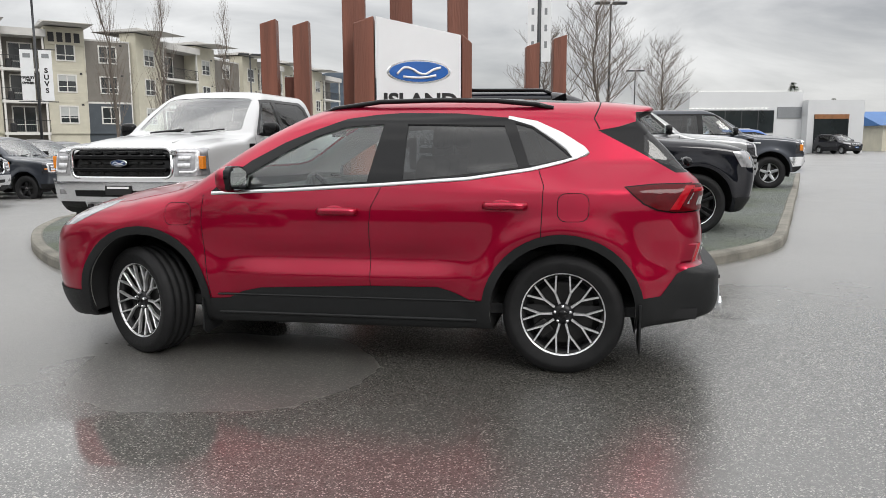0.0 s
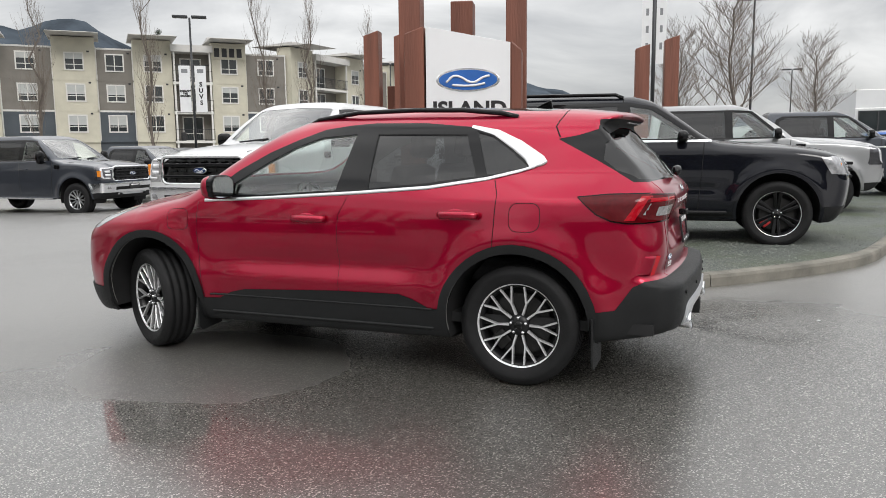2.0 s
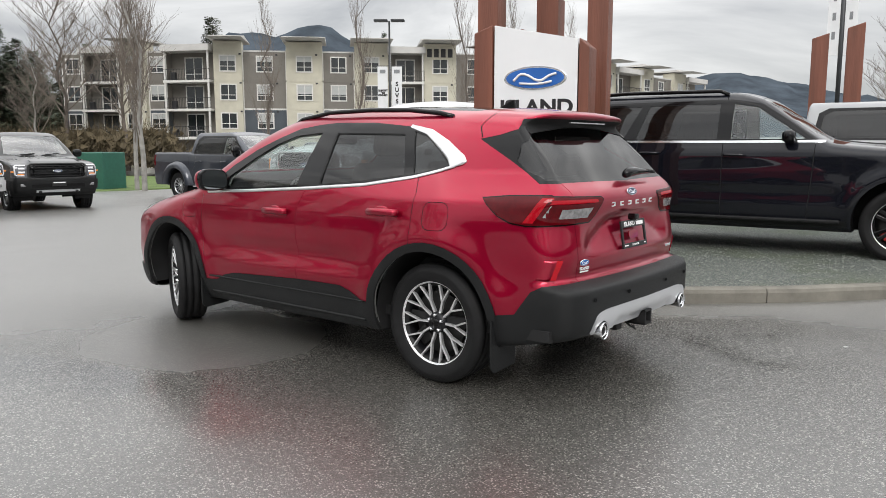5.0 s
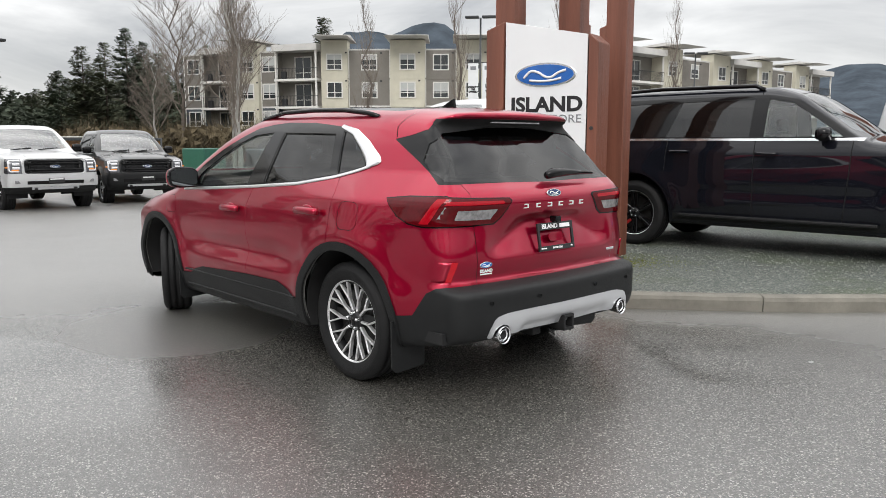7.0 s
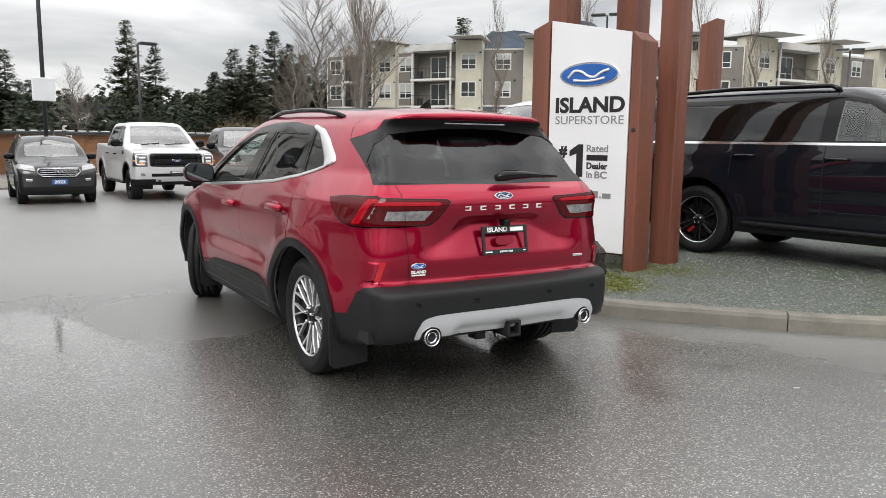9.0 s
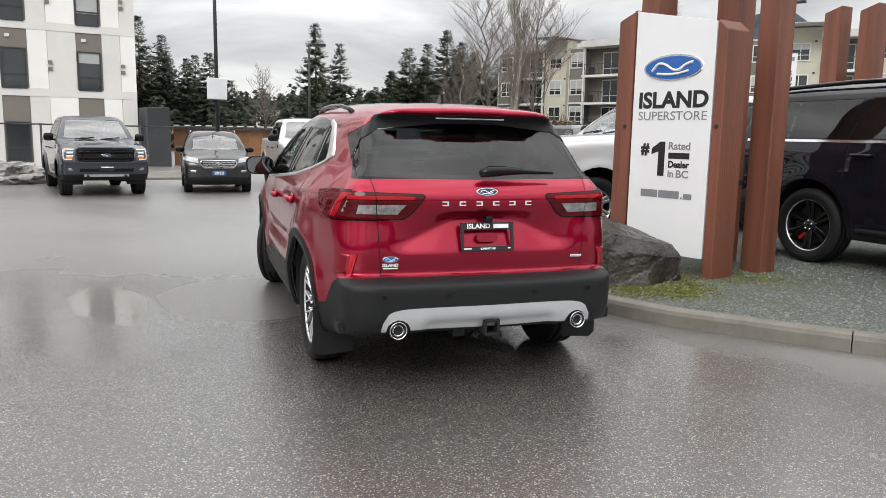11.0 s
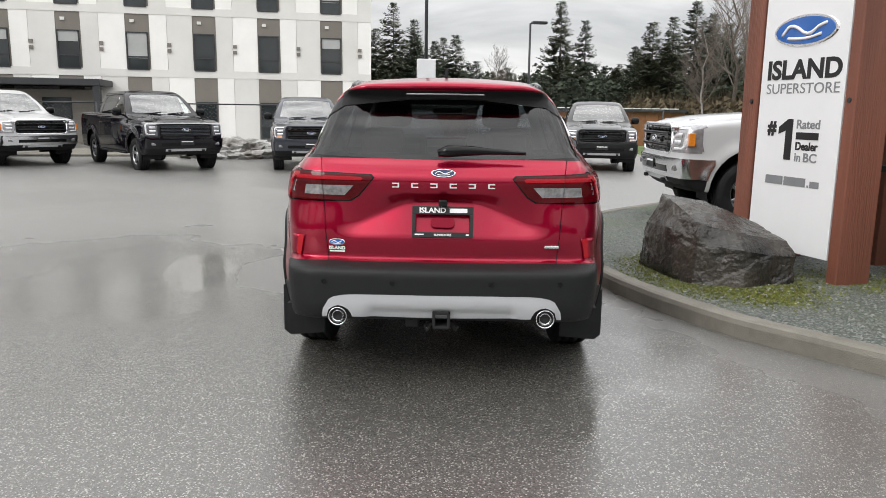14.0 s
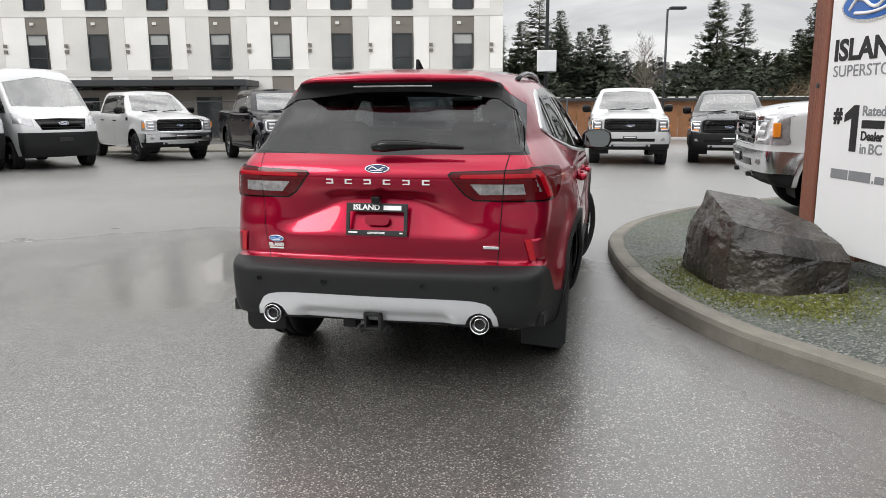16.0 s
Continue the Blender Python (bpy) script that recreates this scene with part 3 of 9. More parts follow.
def build_island():
    line = [Vector((p[0], p[1])) for p in island_outline()]
    inner = []
    for k, p in enumerate(line):
        d = (line[min(k + 1, len(line) - 1)] - line[max(k - 1, 0)]).normalized()
        inner.append(p + Vector((-d.y, d.x)) * 0.15)
    bm = bmesh.new()
    vs = [bm.verts.new((p.x, p.y, gz(p.x) + KERB_H - 0.012)) for p in inner]
    bm.faces.new(vs)
    bmesh.ops.triangulate(bm, faces=bm.faces[:])
    if sum(f.normal.z for f in bm.faces) < 0:
        bmesh.ops.reverse_faces(bm, faces=bm.faces[:])
    ob = part("island_ground", bm, M_GRAVEL, None, "display island of green-grey crushed gravel with moss inside a concrete kerb")
    tagged(ob, category="ground", kind="structure")
    # kerb: one cast length after another, with open joints
    kerb = empty("kerb")
    tagged(kerb, "weathered cast concrete kerb round the display island", "kerb", kind="structure")
    prof = [(0.0, -0.03), (0.0, 0.09), (0.012, 0.12), (0.035, KERB_H), (0.13, KERB_H), (0.15, KERB_H - 0.015), (0.15, -0.03)]
    start, run = 0, 0.0
    acc = [0.0]
    for a, b in zip(line, line[1:]):
        acc.append(acc[-1] + (b - a).length)
    joints = [0.0]
    while joints[-1] < acc[-1]:
        joints.append(joints[-1] + 3.05)

    def at(s):
        s = min(max(s, 0), acc[-1])
        k = min(max(int(np.searchsorted(acc, s)) - 1, 0), len(line) - 2)
        t = (s - acc[k]) / (acc[k + 1] - acc[k])
        d = (line[min(k + 2, len(line) - 1)] - line[max(k - 1, 0)]).normalized()
        return line[k].lerp(line[k + 1], t), Vector((-d.y, d.x))

    for s0, s1 in zip(joints, joints[1:]):
        s1 = min(s1, acc[-1]) - 0.008
        if s1 - s0 < 0.2:
            continue
        cnt = max(2, int((s1 - s0) / 0.2))
        verts, faces = [], []
        for k in range(cnt + 1):
            p, nn = at(s0 + (s1 - s0) * k / cnt)
            jig = 0.004 * noise.noise(Vector((p.x * 2, p.y * 2, 0)))
            for off, h in prof:
                q = p + nn * off
                verts.append((q.x, q.y, gz(q.x) + h + (jig if h > 0.05 else 0)))
        m = len(prof)
        for k in range(cnt):
            for i in range(m - 1):
                faces.append((k * m + i, k * m + i + 1, (k + 1) * m + i + 1, (k + 1) * m + i))
        faces.append(tuple(range(m))[::-1])
        faces.append(tuple(cnt * m + i for i in range(m)))
        mesh_ob("kerb_stone", verts, [f[::-1] for f in faces], M_CONCRETE, kerb, smooth=False)
    # loose stones and moss near the front of the island
    rng = random.Random(4)
    poly = [(p.x, p.y) for p in inner]
    verts, faces = [], []
    while len(verts) < 6 * 5200:
        x, y = rng.uniform(-4.2, 4.6), rng.uniform(6.9, 11.5)
        if not in_poly(x, y, poly):
            continue
        r = rng.uniform(0.006, 0.016)
        b = len(verts)
        zz = gz(x) + KERB_H - 0.012 + r * 0.3
        a = rng.uniform(0, 3)
        for dx, dy, dz in ((1, 0, 0), (0, 1, 0), (-1, 0, 0), (0, -1, 0), (0, 0, 0.7), (0, 0, -0.7)):
            verts.append((x + r * rng.uniform(0.7, 1.2) * (dx * math.cos(a) - dy * math.sin(a)), y + r * rng.uniform(0.7, 1.2) * (dx * math.sin(a) + dy * math.cos(a)), zz + r * dz))
        for i in range(4):
            faces += [(b + i, b + (i + 1) % 4, b + 4), (b + (i + 1) % 4, b + i, b + 5)]
    ob = mesh_ob("gravel", verts, faces, M_STONEBIT, smooth=False)
    tagged(ob, "loose grey-green crushed gravel on the display island", "gravel", kind="stuff")
    verts, faces = [], []
    for _ in range(16000):
        if rng.random() < 0.88:
            a = rng.uniform(0, 6.283)
            d = rng.gauss(0, 1)
            x, y = -0.05 + math.cos(a) * (0.74 + 0.17 * d), 7.58 + math.sin(a) * (0.44 + 0.17 * d)
        else:
            x, y = rng.gauss(0.35, 0.35), rng.gauss(8.75, 0.25)
        if not in_poly(x, y, poly):
            continue
        b = len(verts)
        h, w, t = rng.uniform(0.004, 0.014), rng.uniform(0.004, 0.010), rng.uniform(0, 3.14)
        zz = gz(x) + KERB_H - 0.012
        c, s = math.cos(t) * w, math.sin(t) * w
        verts += [(x - c, y - s, zz), (x + c, y + s, zz), (x + rng.uniform(-0.012, 0.012), y + rng.uniform(-0.012, 0.012), zz + h)]
        faces.append((b, b + 1, b + 2))
    ob = mesh_ob("moss", verts, faces, M_MOSS, smooth=False)
    tagged(ob, "yellow-green moss tufts round the boulder and the posts", "moss", kind="stuff")


build_island()

# ---- wheels ----


def wheel_mesh(R, rim, width, style, face_mat, pocket_mat, parent_name="wheel", caliper=None, hubcap=None):
    """A wheel round the y axis, outer face towards +y: tyre, rim, spokes, disc, nuts, cap."""
    w = empty(parent_name)
    h = width / 2
    sh = R - rim
    prof = [(rim - 0.012, -h * 0.80), (rim + 0.006, -h * 0.90), (rim + sh * 0.45, -h), (R - 0.030, -h * 0.97), (R - 0.008, -h * 0.86), (R, -h * 0.72)]
    for g in (-0.45, 0.0, 0.45):
        prof += [(R, h * (g - 0.07)), (R - 0.008, h * (g - 0.06)), (R - 0.008, h * (g + 0.06)), (R, h * (g + 0.07))]
    prof += [(R, h * 0.72), (R - 0.008, h * 0.86), (R - 0.030, h * 0.97), (rim + sh * 0.62, h), (rim + sh * 0.60, h * 1.012), (rim + sh * 0.45, h), (rim + 0.006, h * 0.90), (rim - 0.012, h * 0.80)]
    part("tyre", lathe_bm(prof, 56), M_RUBBER, w, smooth=True)
    # barrel and outer lip
    barrel = lathe_bm([(rim - 0.012, -h * 0.8), (rim - 0.03, -h * 0.5), (rim - 0.035, h * 0.55), (rim - 0.026, h * 0.66)], 48)
    part("rim_barrel", barrel, pocket_mat, w, smooth=True)
    lip = lathe_bm([(rim - 0.026, h * 0.66), (rim - 0.014, h * 0.74), (rim - 0.010, h * 0.82), (rim + 0.002, h * 0.84), (rim + 0.004, h * 0.80)], 56)
    part("rim_lip", lip, M_GLOSSBLACK if caliper else (M_DISC if style == "web" else face_mat), w, smooth=True)
    if style == "web" or caliper:
        part("rim_edge", lathe_bm([(rim - 0.015, h * 0.745), (rim - 0.010, h * 0.825), (rim - 0.004, h * 0.835)], 56), M_RIM, w, smooth=True)
    yo = h * 0.70

    def bar(bm, r0, a0, r1, a1, w0, w1, y0, y1, t=0.02):
        p0 = Vector((r0 * math.cos(a0), y0, r0 * math.sin(a0)))
        p1 = Vector((r1 * math.cos(a1), y1, r1 * math.sin(a1)))
        d = (p1 - p0).normalized()
        s = Vector((d.z, 0, -d.x)).normalized()
        ring = []
        for p, ww in ((p0, w0), (p1, w1)):
            ring.append([bm.verts.new(p + s * ww), bm.verts.new(p + s * ww * 0.7 + Vector((0, 0.004, 0))), bm.verts.new(p - s * ww * 0.7 + Vector((0, 0.004, 0))),
                         bm.verts.new(p - s * ww), bm.verts.new(p - s * ww * 0.8 - Vector((0, t, 0))), bm.verts.new(p + s * ww * 0.8 - Vector((0, t, 0)))])
        for i in range(6):
            bm.faces.new((ring[0][i], ring[1][i], ring[1][(i + 1) % 6], ring[0][(i + 1) % 6]))
        bm.faces.new(ring[0][::-1])
        bm.faces.new(ring[1])

    hub_r = 0.062
    if style == "web":
        for k in range(10):
            bm = bmesh.new()
            # five pairs: the two of a pair start side by side and each forks into a Y
            a = 2 * math.pi * (k // 2) / 5 + math.pi / 2 + math.pi / 5
            s2_ = -1 if k % 2 else 1
            mid = a + s2_ * radians(15)
            bar(bm, hub_r * 0.75, a + s2_ * radians(17), rim * 0.54, mid + s2_ * radians(1.5), 0.0078, 0.0062, yo - 0.020, yo - 0.008)
            for s in (-1, 1):
                bar(bm, rim * 0.52, mid + s2_ * radians(1.5), rim - 0.020, mid + s2_ * radians(2.5) + s * radians(9), 0.0058, 0.0054, yo - 0.009, yo + 0.008)
            bmesh.ops.recalc_face_normals(bm, faces=bm.faces[:])
            part("spoke", bm, face_mat, w)
    else:
        cnt = {"six": 6, "twelve": 12, "five": 5}[style]
        for k in range(cnt):
            bm = bmesh.new()
            a = 2 * math.pi * k / cnt + math.pi / 2
            if style == "six":
                for s in (-1, 1):
                    bar(bm, hub_r * 0.9, a + s * 0.25, rim - 0.024, a + s * radians(7.5), 0.017, 0.021, yo - 0.03, yo + 0.006, 0.03)
            elif style == "five":
                bar(bm, hub_r * 0.9, a, rim - 0.024, a, 0.04, 0.03, yo - 0.03, yo + 0.006, 0.03)
            else:
                bar(bm, hub_r * 0.9, a, rim - 0.024, a + 0.05, 0.016, 0.013, yo - 0.03, yo + 0.006, 0.03)
            bmesh.ops.recalc_face_normals(bm, faces=bm.faces[:])
            part("spoke", bm, M_GLOSSBLACK if caliper and face_mat is M_RIMBLACK else face_mat, w)
    hub = lathe_bm([(0.0, yo + 0.0), (hub_r * 0.5, yo), (hub_r * 0.98, yo - 0.012), (hub_r * 1.05, yo - 0.04)], 24)
    part("hub", hub, face_mat if style != "web" else pocket_mat, w, smooth=True)
    cap = lathe_bm([(0.0, yo + 0.006), (0.024, yo + 0.005), (0.028, yo - 0.002)], 20)
    part("centre_cap", cap, hubcap or M_GLOSSBLACK, w, smooth=True)
    for k in range(5):
        a = 2 * math.pi * k / 5 + math.pi / 2
        nut = lathe_bm([(0.0, 0.012), (0.008, 0.011), (0.010, 0.004), (0.011, -0.012)], 8)
        part("lug_nut", nut, M_CHROME, w, smooth=True, m=pose(0.047 * math.cos(a), yo + 0.002, 0.047 * math.sin(a)))
    disc = lathe_bm([(0.05, h * 0.25), (rim * 0.72, h * 0.25), (rim * 0.72, h * 0.12), (0.05, h * 0.12)], 32)
    part("brake_disc", disc, M_DISC, w)
    back = lathe_bm([(0.0, -h * 0.2), (rim - 0.03, -h * 0.2)], 32)
    part("inner_shield", back, M_DARK, w)
    cal = box_bm((rim * 0.40, h * 0.05, -0.05), (rim * 0.78, h * 0.42, 0.05), 0.012, m=pose(0, 0, 0, 0, 40, 0))
    part("brake_caliper", cal, caliper or M_DISC, w)
    return w


def place_wheels(car, proto, axles, track, R, steer=0.0):
    """Four copies of a wheel under a car; the outer face looks outwards."""
    for ax, st in zip(axles, (0.0, steer)):
        for s in (1, -1):
            w = copy_thing(proto, pose(ax, s * track, R, 0, 0, st + (0 if s > 0 else 180)))
            w.parent = car


def drop_proto(ob):
    for o in [*ob.children_recursive, ob]:
        bpy.data.objects.remove(o)

# ---- the red compact SUV ----


def rear_bow(a):
    """How far the tail curves forward towards its corners."""
    return 0.08 * a ** 2 + 2.2 * np.maximum(a - 0.55, 0) ** 2.2


def hero_f(x, y, z):
    a = np.abs(y)
    wide = spl(z, [(0.2, 0.86), (0.32, 0.905), (0.45, 0.925), (0.55, 0.934), (0.68, 0.926), (0.82, 0.929), (0.95, 0.924), (1.06, 0.904), (1.15, 0.875), (1.3, 0.80), (1.45, 0.715), (1.54, 0.645), (1.62, 0.55), (1.75, 0.40)])
    wide = wide * spl(x, [(-1.0, 0.82), (-0.7, 0.872), (-0.4, 0.945), (0.0, 1.0), (1.2, 1.0), (2.3, 1.0), (2.75, 0.995), (3.1, 0.96), (3.4, 0.89), (3.7, 0.80)])
    # the glasshouse draws in towards the tail
    wide = wide * (1 - np.clip((z - 1.07) / 0.16, 0, 1) * spl(x, [(-1.0, 0.10), (-0.45, 0.10), (-0.2, 0.092), (0.0, 0.075), (0.4, 0.035), (0.9, 0.0), (4.0, 0.0)]))
    for hx in (0.005, 2.66):
        r = np.hypot(x - hx, z - 0.375)
        wide = wide + 0.020 * np.exp(-((r - 0.47) / 0.085) ** 2) * np.clip((z - 0.2) * 4, 0, 1)
    door = np.clip((x - 0.45) / 0.35, 0, 1) * np.clip((2.15 - x) / 0.35, 0, 1)
    door = door * door * (3 - 2 * door)
    wide = wide + door * (0.006 * np.exp(-((z - 0.555) / 0.035) ** 2) - 0.021 * np.exp(-((z - 0.675) / 0.065) ** 2))
    top = spl(x, [(-1.0, 1.53), (-0.55, 1.565), (-0.2, 1.603), (0.3, 1.632), (0.8, 1.645), (1.15, 1.645), (1.4, 1.625), (1.6, 1.572), (1.8, 1.487), (2.0, 1.378), (2.2, 1.252), (2.32, 1.178), (2.42, 1.145), (2.7, 1.105), (3.0, 1.05), (3.25, 0.98), (3.42, 0.90), (3.55, 0.80), (3.65, 0.66)])
    top = top - (0.10 + 0.10 * np.clip((x - 2.3) * 2, 0, 1) * np.clip(a - 0.3, 0, 1)) * a ** 2
    # tailgate: folded hollow over the plate, ridge at its lower edge
    rear = spl(z, [(0.2, -0.70), (0.30, -0.80), (0.37, -0.895), (0.45, -0.915), (0.58, -0.915), (0.615, -0.905), (0.632, -0.85), (0.655, -0.80), (0.775, -0.818), (0.98, -0.800), (1.06, -0.812), (1.12, -0.785), (1.165, -0.735), (1.3, -0.615), (1.44, -0.478), (1.495, -0.445), (1.515, -0.50), (1.545, -0.535), (1.58, -0.52), (1.66, -0.40)])
    zc = spl(a, [(0.0, 0.960), (0.17, 0.955), (0.33, 0.892), (0.47, 0.832), (0.6, 0.818), (0.95, 0.818)])
    up = np.clip((z - zc) / (1.0 - zc), 0, 1)
    dn = np.clip((zc - z) / (zc - 0.765), 0, 1)
    fold = -0.748 - np.sqrt((0.052 * up) ** 2 + (0.070 * dn) ** 2 + 0.005 ** 2)
    blend = np.clip((z - 0.745) / 0.04, 0, 1) * np.clip((1.01 - z) / 0.035, 0, 1) * np.clip((0.74 - a) / 0.10, 0, 1)
    blend = blend * blend * (3 - 2 * blend) * spl(a, [(0.0, 1.0), (0.22, 1.0), (0.42, 0.62), (0.58, 0.0), (0.95, 0.0)])
    rear = rear * (1 - blend) + fold * blend
    # the skid plate's middle tucks in under its upper lip
    tuck = np.clip((0.45 - z) / 0.05, 0, 1) * np.clip((0.42 - a) / 0.08, 0, 1)
    rear = rear + 0.025 * tuck * tuck * (3 - 2 * tuck)
    turn = spl(z, [(0.2, 0.60), (0.6, 0.622), (0.75, 0.62), (1.0, 0.585), (1.2, 0.605), (1.4, 0.58), (1.7, 0.55)])
    rear = rear + 0.08 * a ** 2 + (2.2 + 8 * (turn - 0.55)) * np.maximum(a - turn, 0) ** 2.2
    front = spl(z, [(0.15, 3.35), (0.25, 3.50), (0.40, 3.575), (0.60, 3.60), (0.78, 3.585), (0.90, 3.50), (1.0, 3.36), (1.1, 3.2)]) - 0.40 * a ** 2.5
    low = spl(x, [(-1.0, 0.36), (-0.6, 0.30), (-0.2, 0.25), (0.5, 0.245), (2.9, 0.235), (3.6, 0.22)])
    v = smin(wide - a, top - z, 0.11)
    v = smin(v, front - x, 0.10)
    v = smin(v, x - rear, 0.05)
    return smin(v, z - low, 0.05)


def skin_y(f, x, z):
    """Half the body's width at a place on its side."""
    lo, hi = np.full(np.shape(x), 0.2), np.full(np.shape(x), 1.1)
    for _ in range(24):
        mid = (lo + hi) / 2
        inside = f(x, mid, z) > 0
        lo, hi = np.where(inside, mid, lo), np.where(inside, hi, mid)
    return lo


def resample(pts, n):
    p = np.array(pts, float)
    s = np.concatenate([[0], np.cumsum(np.hypot(*np.diff(p, axis=0).T))])
    u = np.linspace(0, s[-1], n)
    return np.stack([np.interp(u, s, p[:, 0]), np.interp(u, s, p[:, 1])], 1)


def skin_band(f, edge_a, edge_b, sg, off, across, bm, n=72):
    """A raised moulding that follows the body's side between two outlines."""
    a, b = resample(edge_a, n), resample(edge_b, n)
    rows = []
    for j in range(across + 1):
        t = j / across
        p = a * (1 - t) + b * t
        y = skin_y(f, p[:, 0], p[:, 1]) + off * (1 - 0.35 * (2 * t - 1) ** 4)
        rows.append([bm.verts.new((x, sg * yy, z)) for (x, z), yy in zip(p, y)])
    for e in (0, -1):
        p = a if e == 0 else b
        y = skin_y(f, p[:, 0], p[:, 1]) - 0.004
        rim = [bm.verts.new((x, sg * yy, z)) for (x, z), yy in zip(p, y)]
        rows.insert(0 if e == 0 else len(rows), rim)
    for r0, r1 in zip(rows, rows[1:]):
        for i in range(n - 1):
            q = (r0[i], r0[i + 1], r1[i + 1], r1[i])
            bm.faces.new(q if sg < 0 else q[::-1])
    bmesh.ops.recalc_face_normals(bm, faces=bm.faces[:])


def corner_lens(f, sg):
    """An upright reflector that faces back from the bumper's corner, and the painted pod that holds it."""
    def back(a, z):
        lo, hi = -1.15, -0.2
        for _ in range(24):
            mid = (lo + hi) / 2
            if f(np.array(mid), np.array(a), np.array(z)) > 0:
                hi = mid
            else:
                lo = mid
        return hi

    rows = []
    for k in range(7):
        t = k / 6
        z = 0.664 + 0.106 * t
        a0, a1 = 0.742 - 0.024 * t, 0.792 - 0.018 * t
        x0 = back(a0, z) - 0.008
        x1 = min(x0 + 0.030, back(a1, z) - 0.008)
        rows.append((z, a0, x0, a1, x1, back(a1 + 0.035, z) + 0.008))
    lens, house = bmesh.new(), bmesh.new()
    lv = [[lens.verts.new((x0 + 0.006, sg * a0, z)), lens.verts.new((x0 - 0.001, sg * (a0 + 0.003), z)), lens.verts.new((x1 - 0.001, sg * (a1 - 0.003), z)), lens.verts.new((x1 + 0.006, sg * a1, z))] for z, a0, x0, a1, x1, xb in rows]
    hv = [[house.verts.new((x0 + 0.03, sg * (a0 - 0.004), z)), house.verts.new((x0, sg * a0, z)), house.verts.new((x1, sg * (a1 + 0.002), z)), house.verts.new((xb, sg * (a1 + 0.035), z))] for z, a0, x0, a1, x1, xb in rows]
    for bm, rr in ((lens, lv), (house, hv)):
        for r0, r1 in zip(rr, rr[1:]):
            for k in range(3):
                bm.faces.new((r0[k], r0[k + 1], r1[k + 1], r1[k]))
        bm.faces.new(rr[0])
        bm.faces.new(rr[-1][::-1])
        bmesh.ops.recalc_face_normals(bm, faces=bm.faces[:])
    return lens, house


def mirror_y(poly):
    return [(-p, q) for p, q in poly][::-1]


def circle(cx, cz, r, n=40):
    return [(cx + r * math.cos(2 * math.pi * k / n), cz + r * math.sin(2 * math.pi * k / n)) for k in range(n)]


def flourish_bm(w, h):
    """A pale swash: one long wave with a thin echo under it."""
    bm = bmesh.new()
    z = 0.045 * h
    strokes = [[(-0.33, -0.10), (-0.22, 0.16), (-0.10, 0.10), (0.0, -0.06), (0.10, -0.10), (0.22, 0.08), (0.33, 0.16)], [(-0.24, -0.20), (-0.05, -0.24), (0.12, -0.22), (0.26, -0.14)]]
    for s in strokes:
        pts = [Vector((a * w, b * h, z)) for a, b in dense(s, 0.05, closed=False)]
        tube_bm(pts, 0.05 * h, 6, bm)
    return bm


def oval_badge(parent, m, w, h, name="badge", script=True, enamel=None):
    """A blue enamel oval with a bright rim and a pale flourish."""
    rim = bmesh.new()
    bmesh.ops.create_cone(rim, cap_ends=True, segments=40, radius1=0.5, radius2=0.47, depth=1)
    bmesh.ops.transform(rim, matrix=Matrix.Diagonal((w, h, 0.05 * h, 1)), verts=rim.verts[:])
    b = part(name, rim, M_CHROME, parent, "oval badge in blue enamel with a bright rim", m=m)
    inner = bmesh.new()
    bmesh.ops.create_cone(inner, cap_ends=True, segments=40, radius1=0.5, radius2=0.49, depth=1)
    bmesh.ops.transform(inner, matrix=Matrix.Translation((0, 0, 0.03 * h)) @ Matrix.Diagonal((w * 0.90, h * 0.82, 0.02 * h, 1)), verts=inner.verts[:])
    part("enamel", inner, enamel or M_NAVY, b)
    if script:
        part("flourish", flourish_bm(w, h), M_WHITEVINYL, b, smooth=True)
    return b


HERO_M = pose(0.862, 5.09, gz(0.862), 0, 0.458, 167.2)


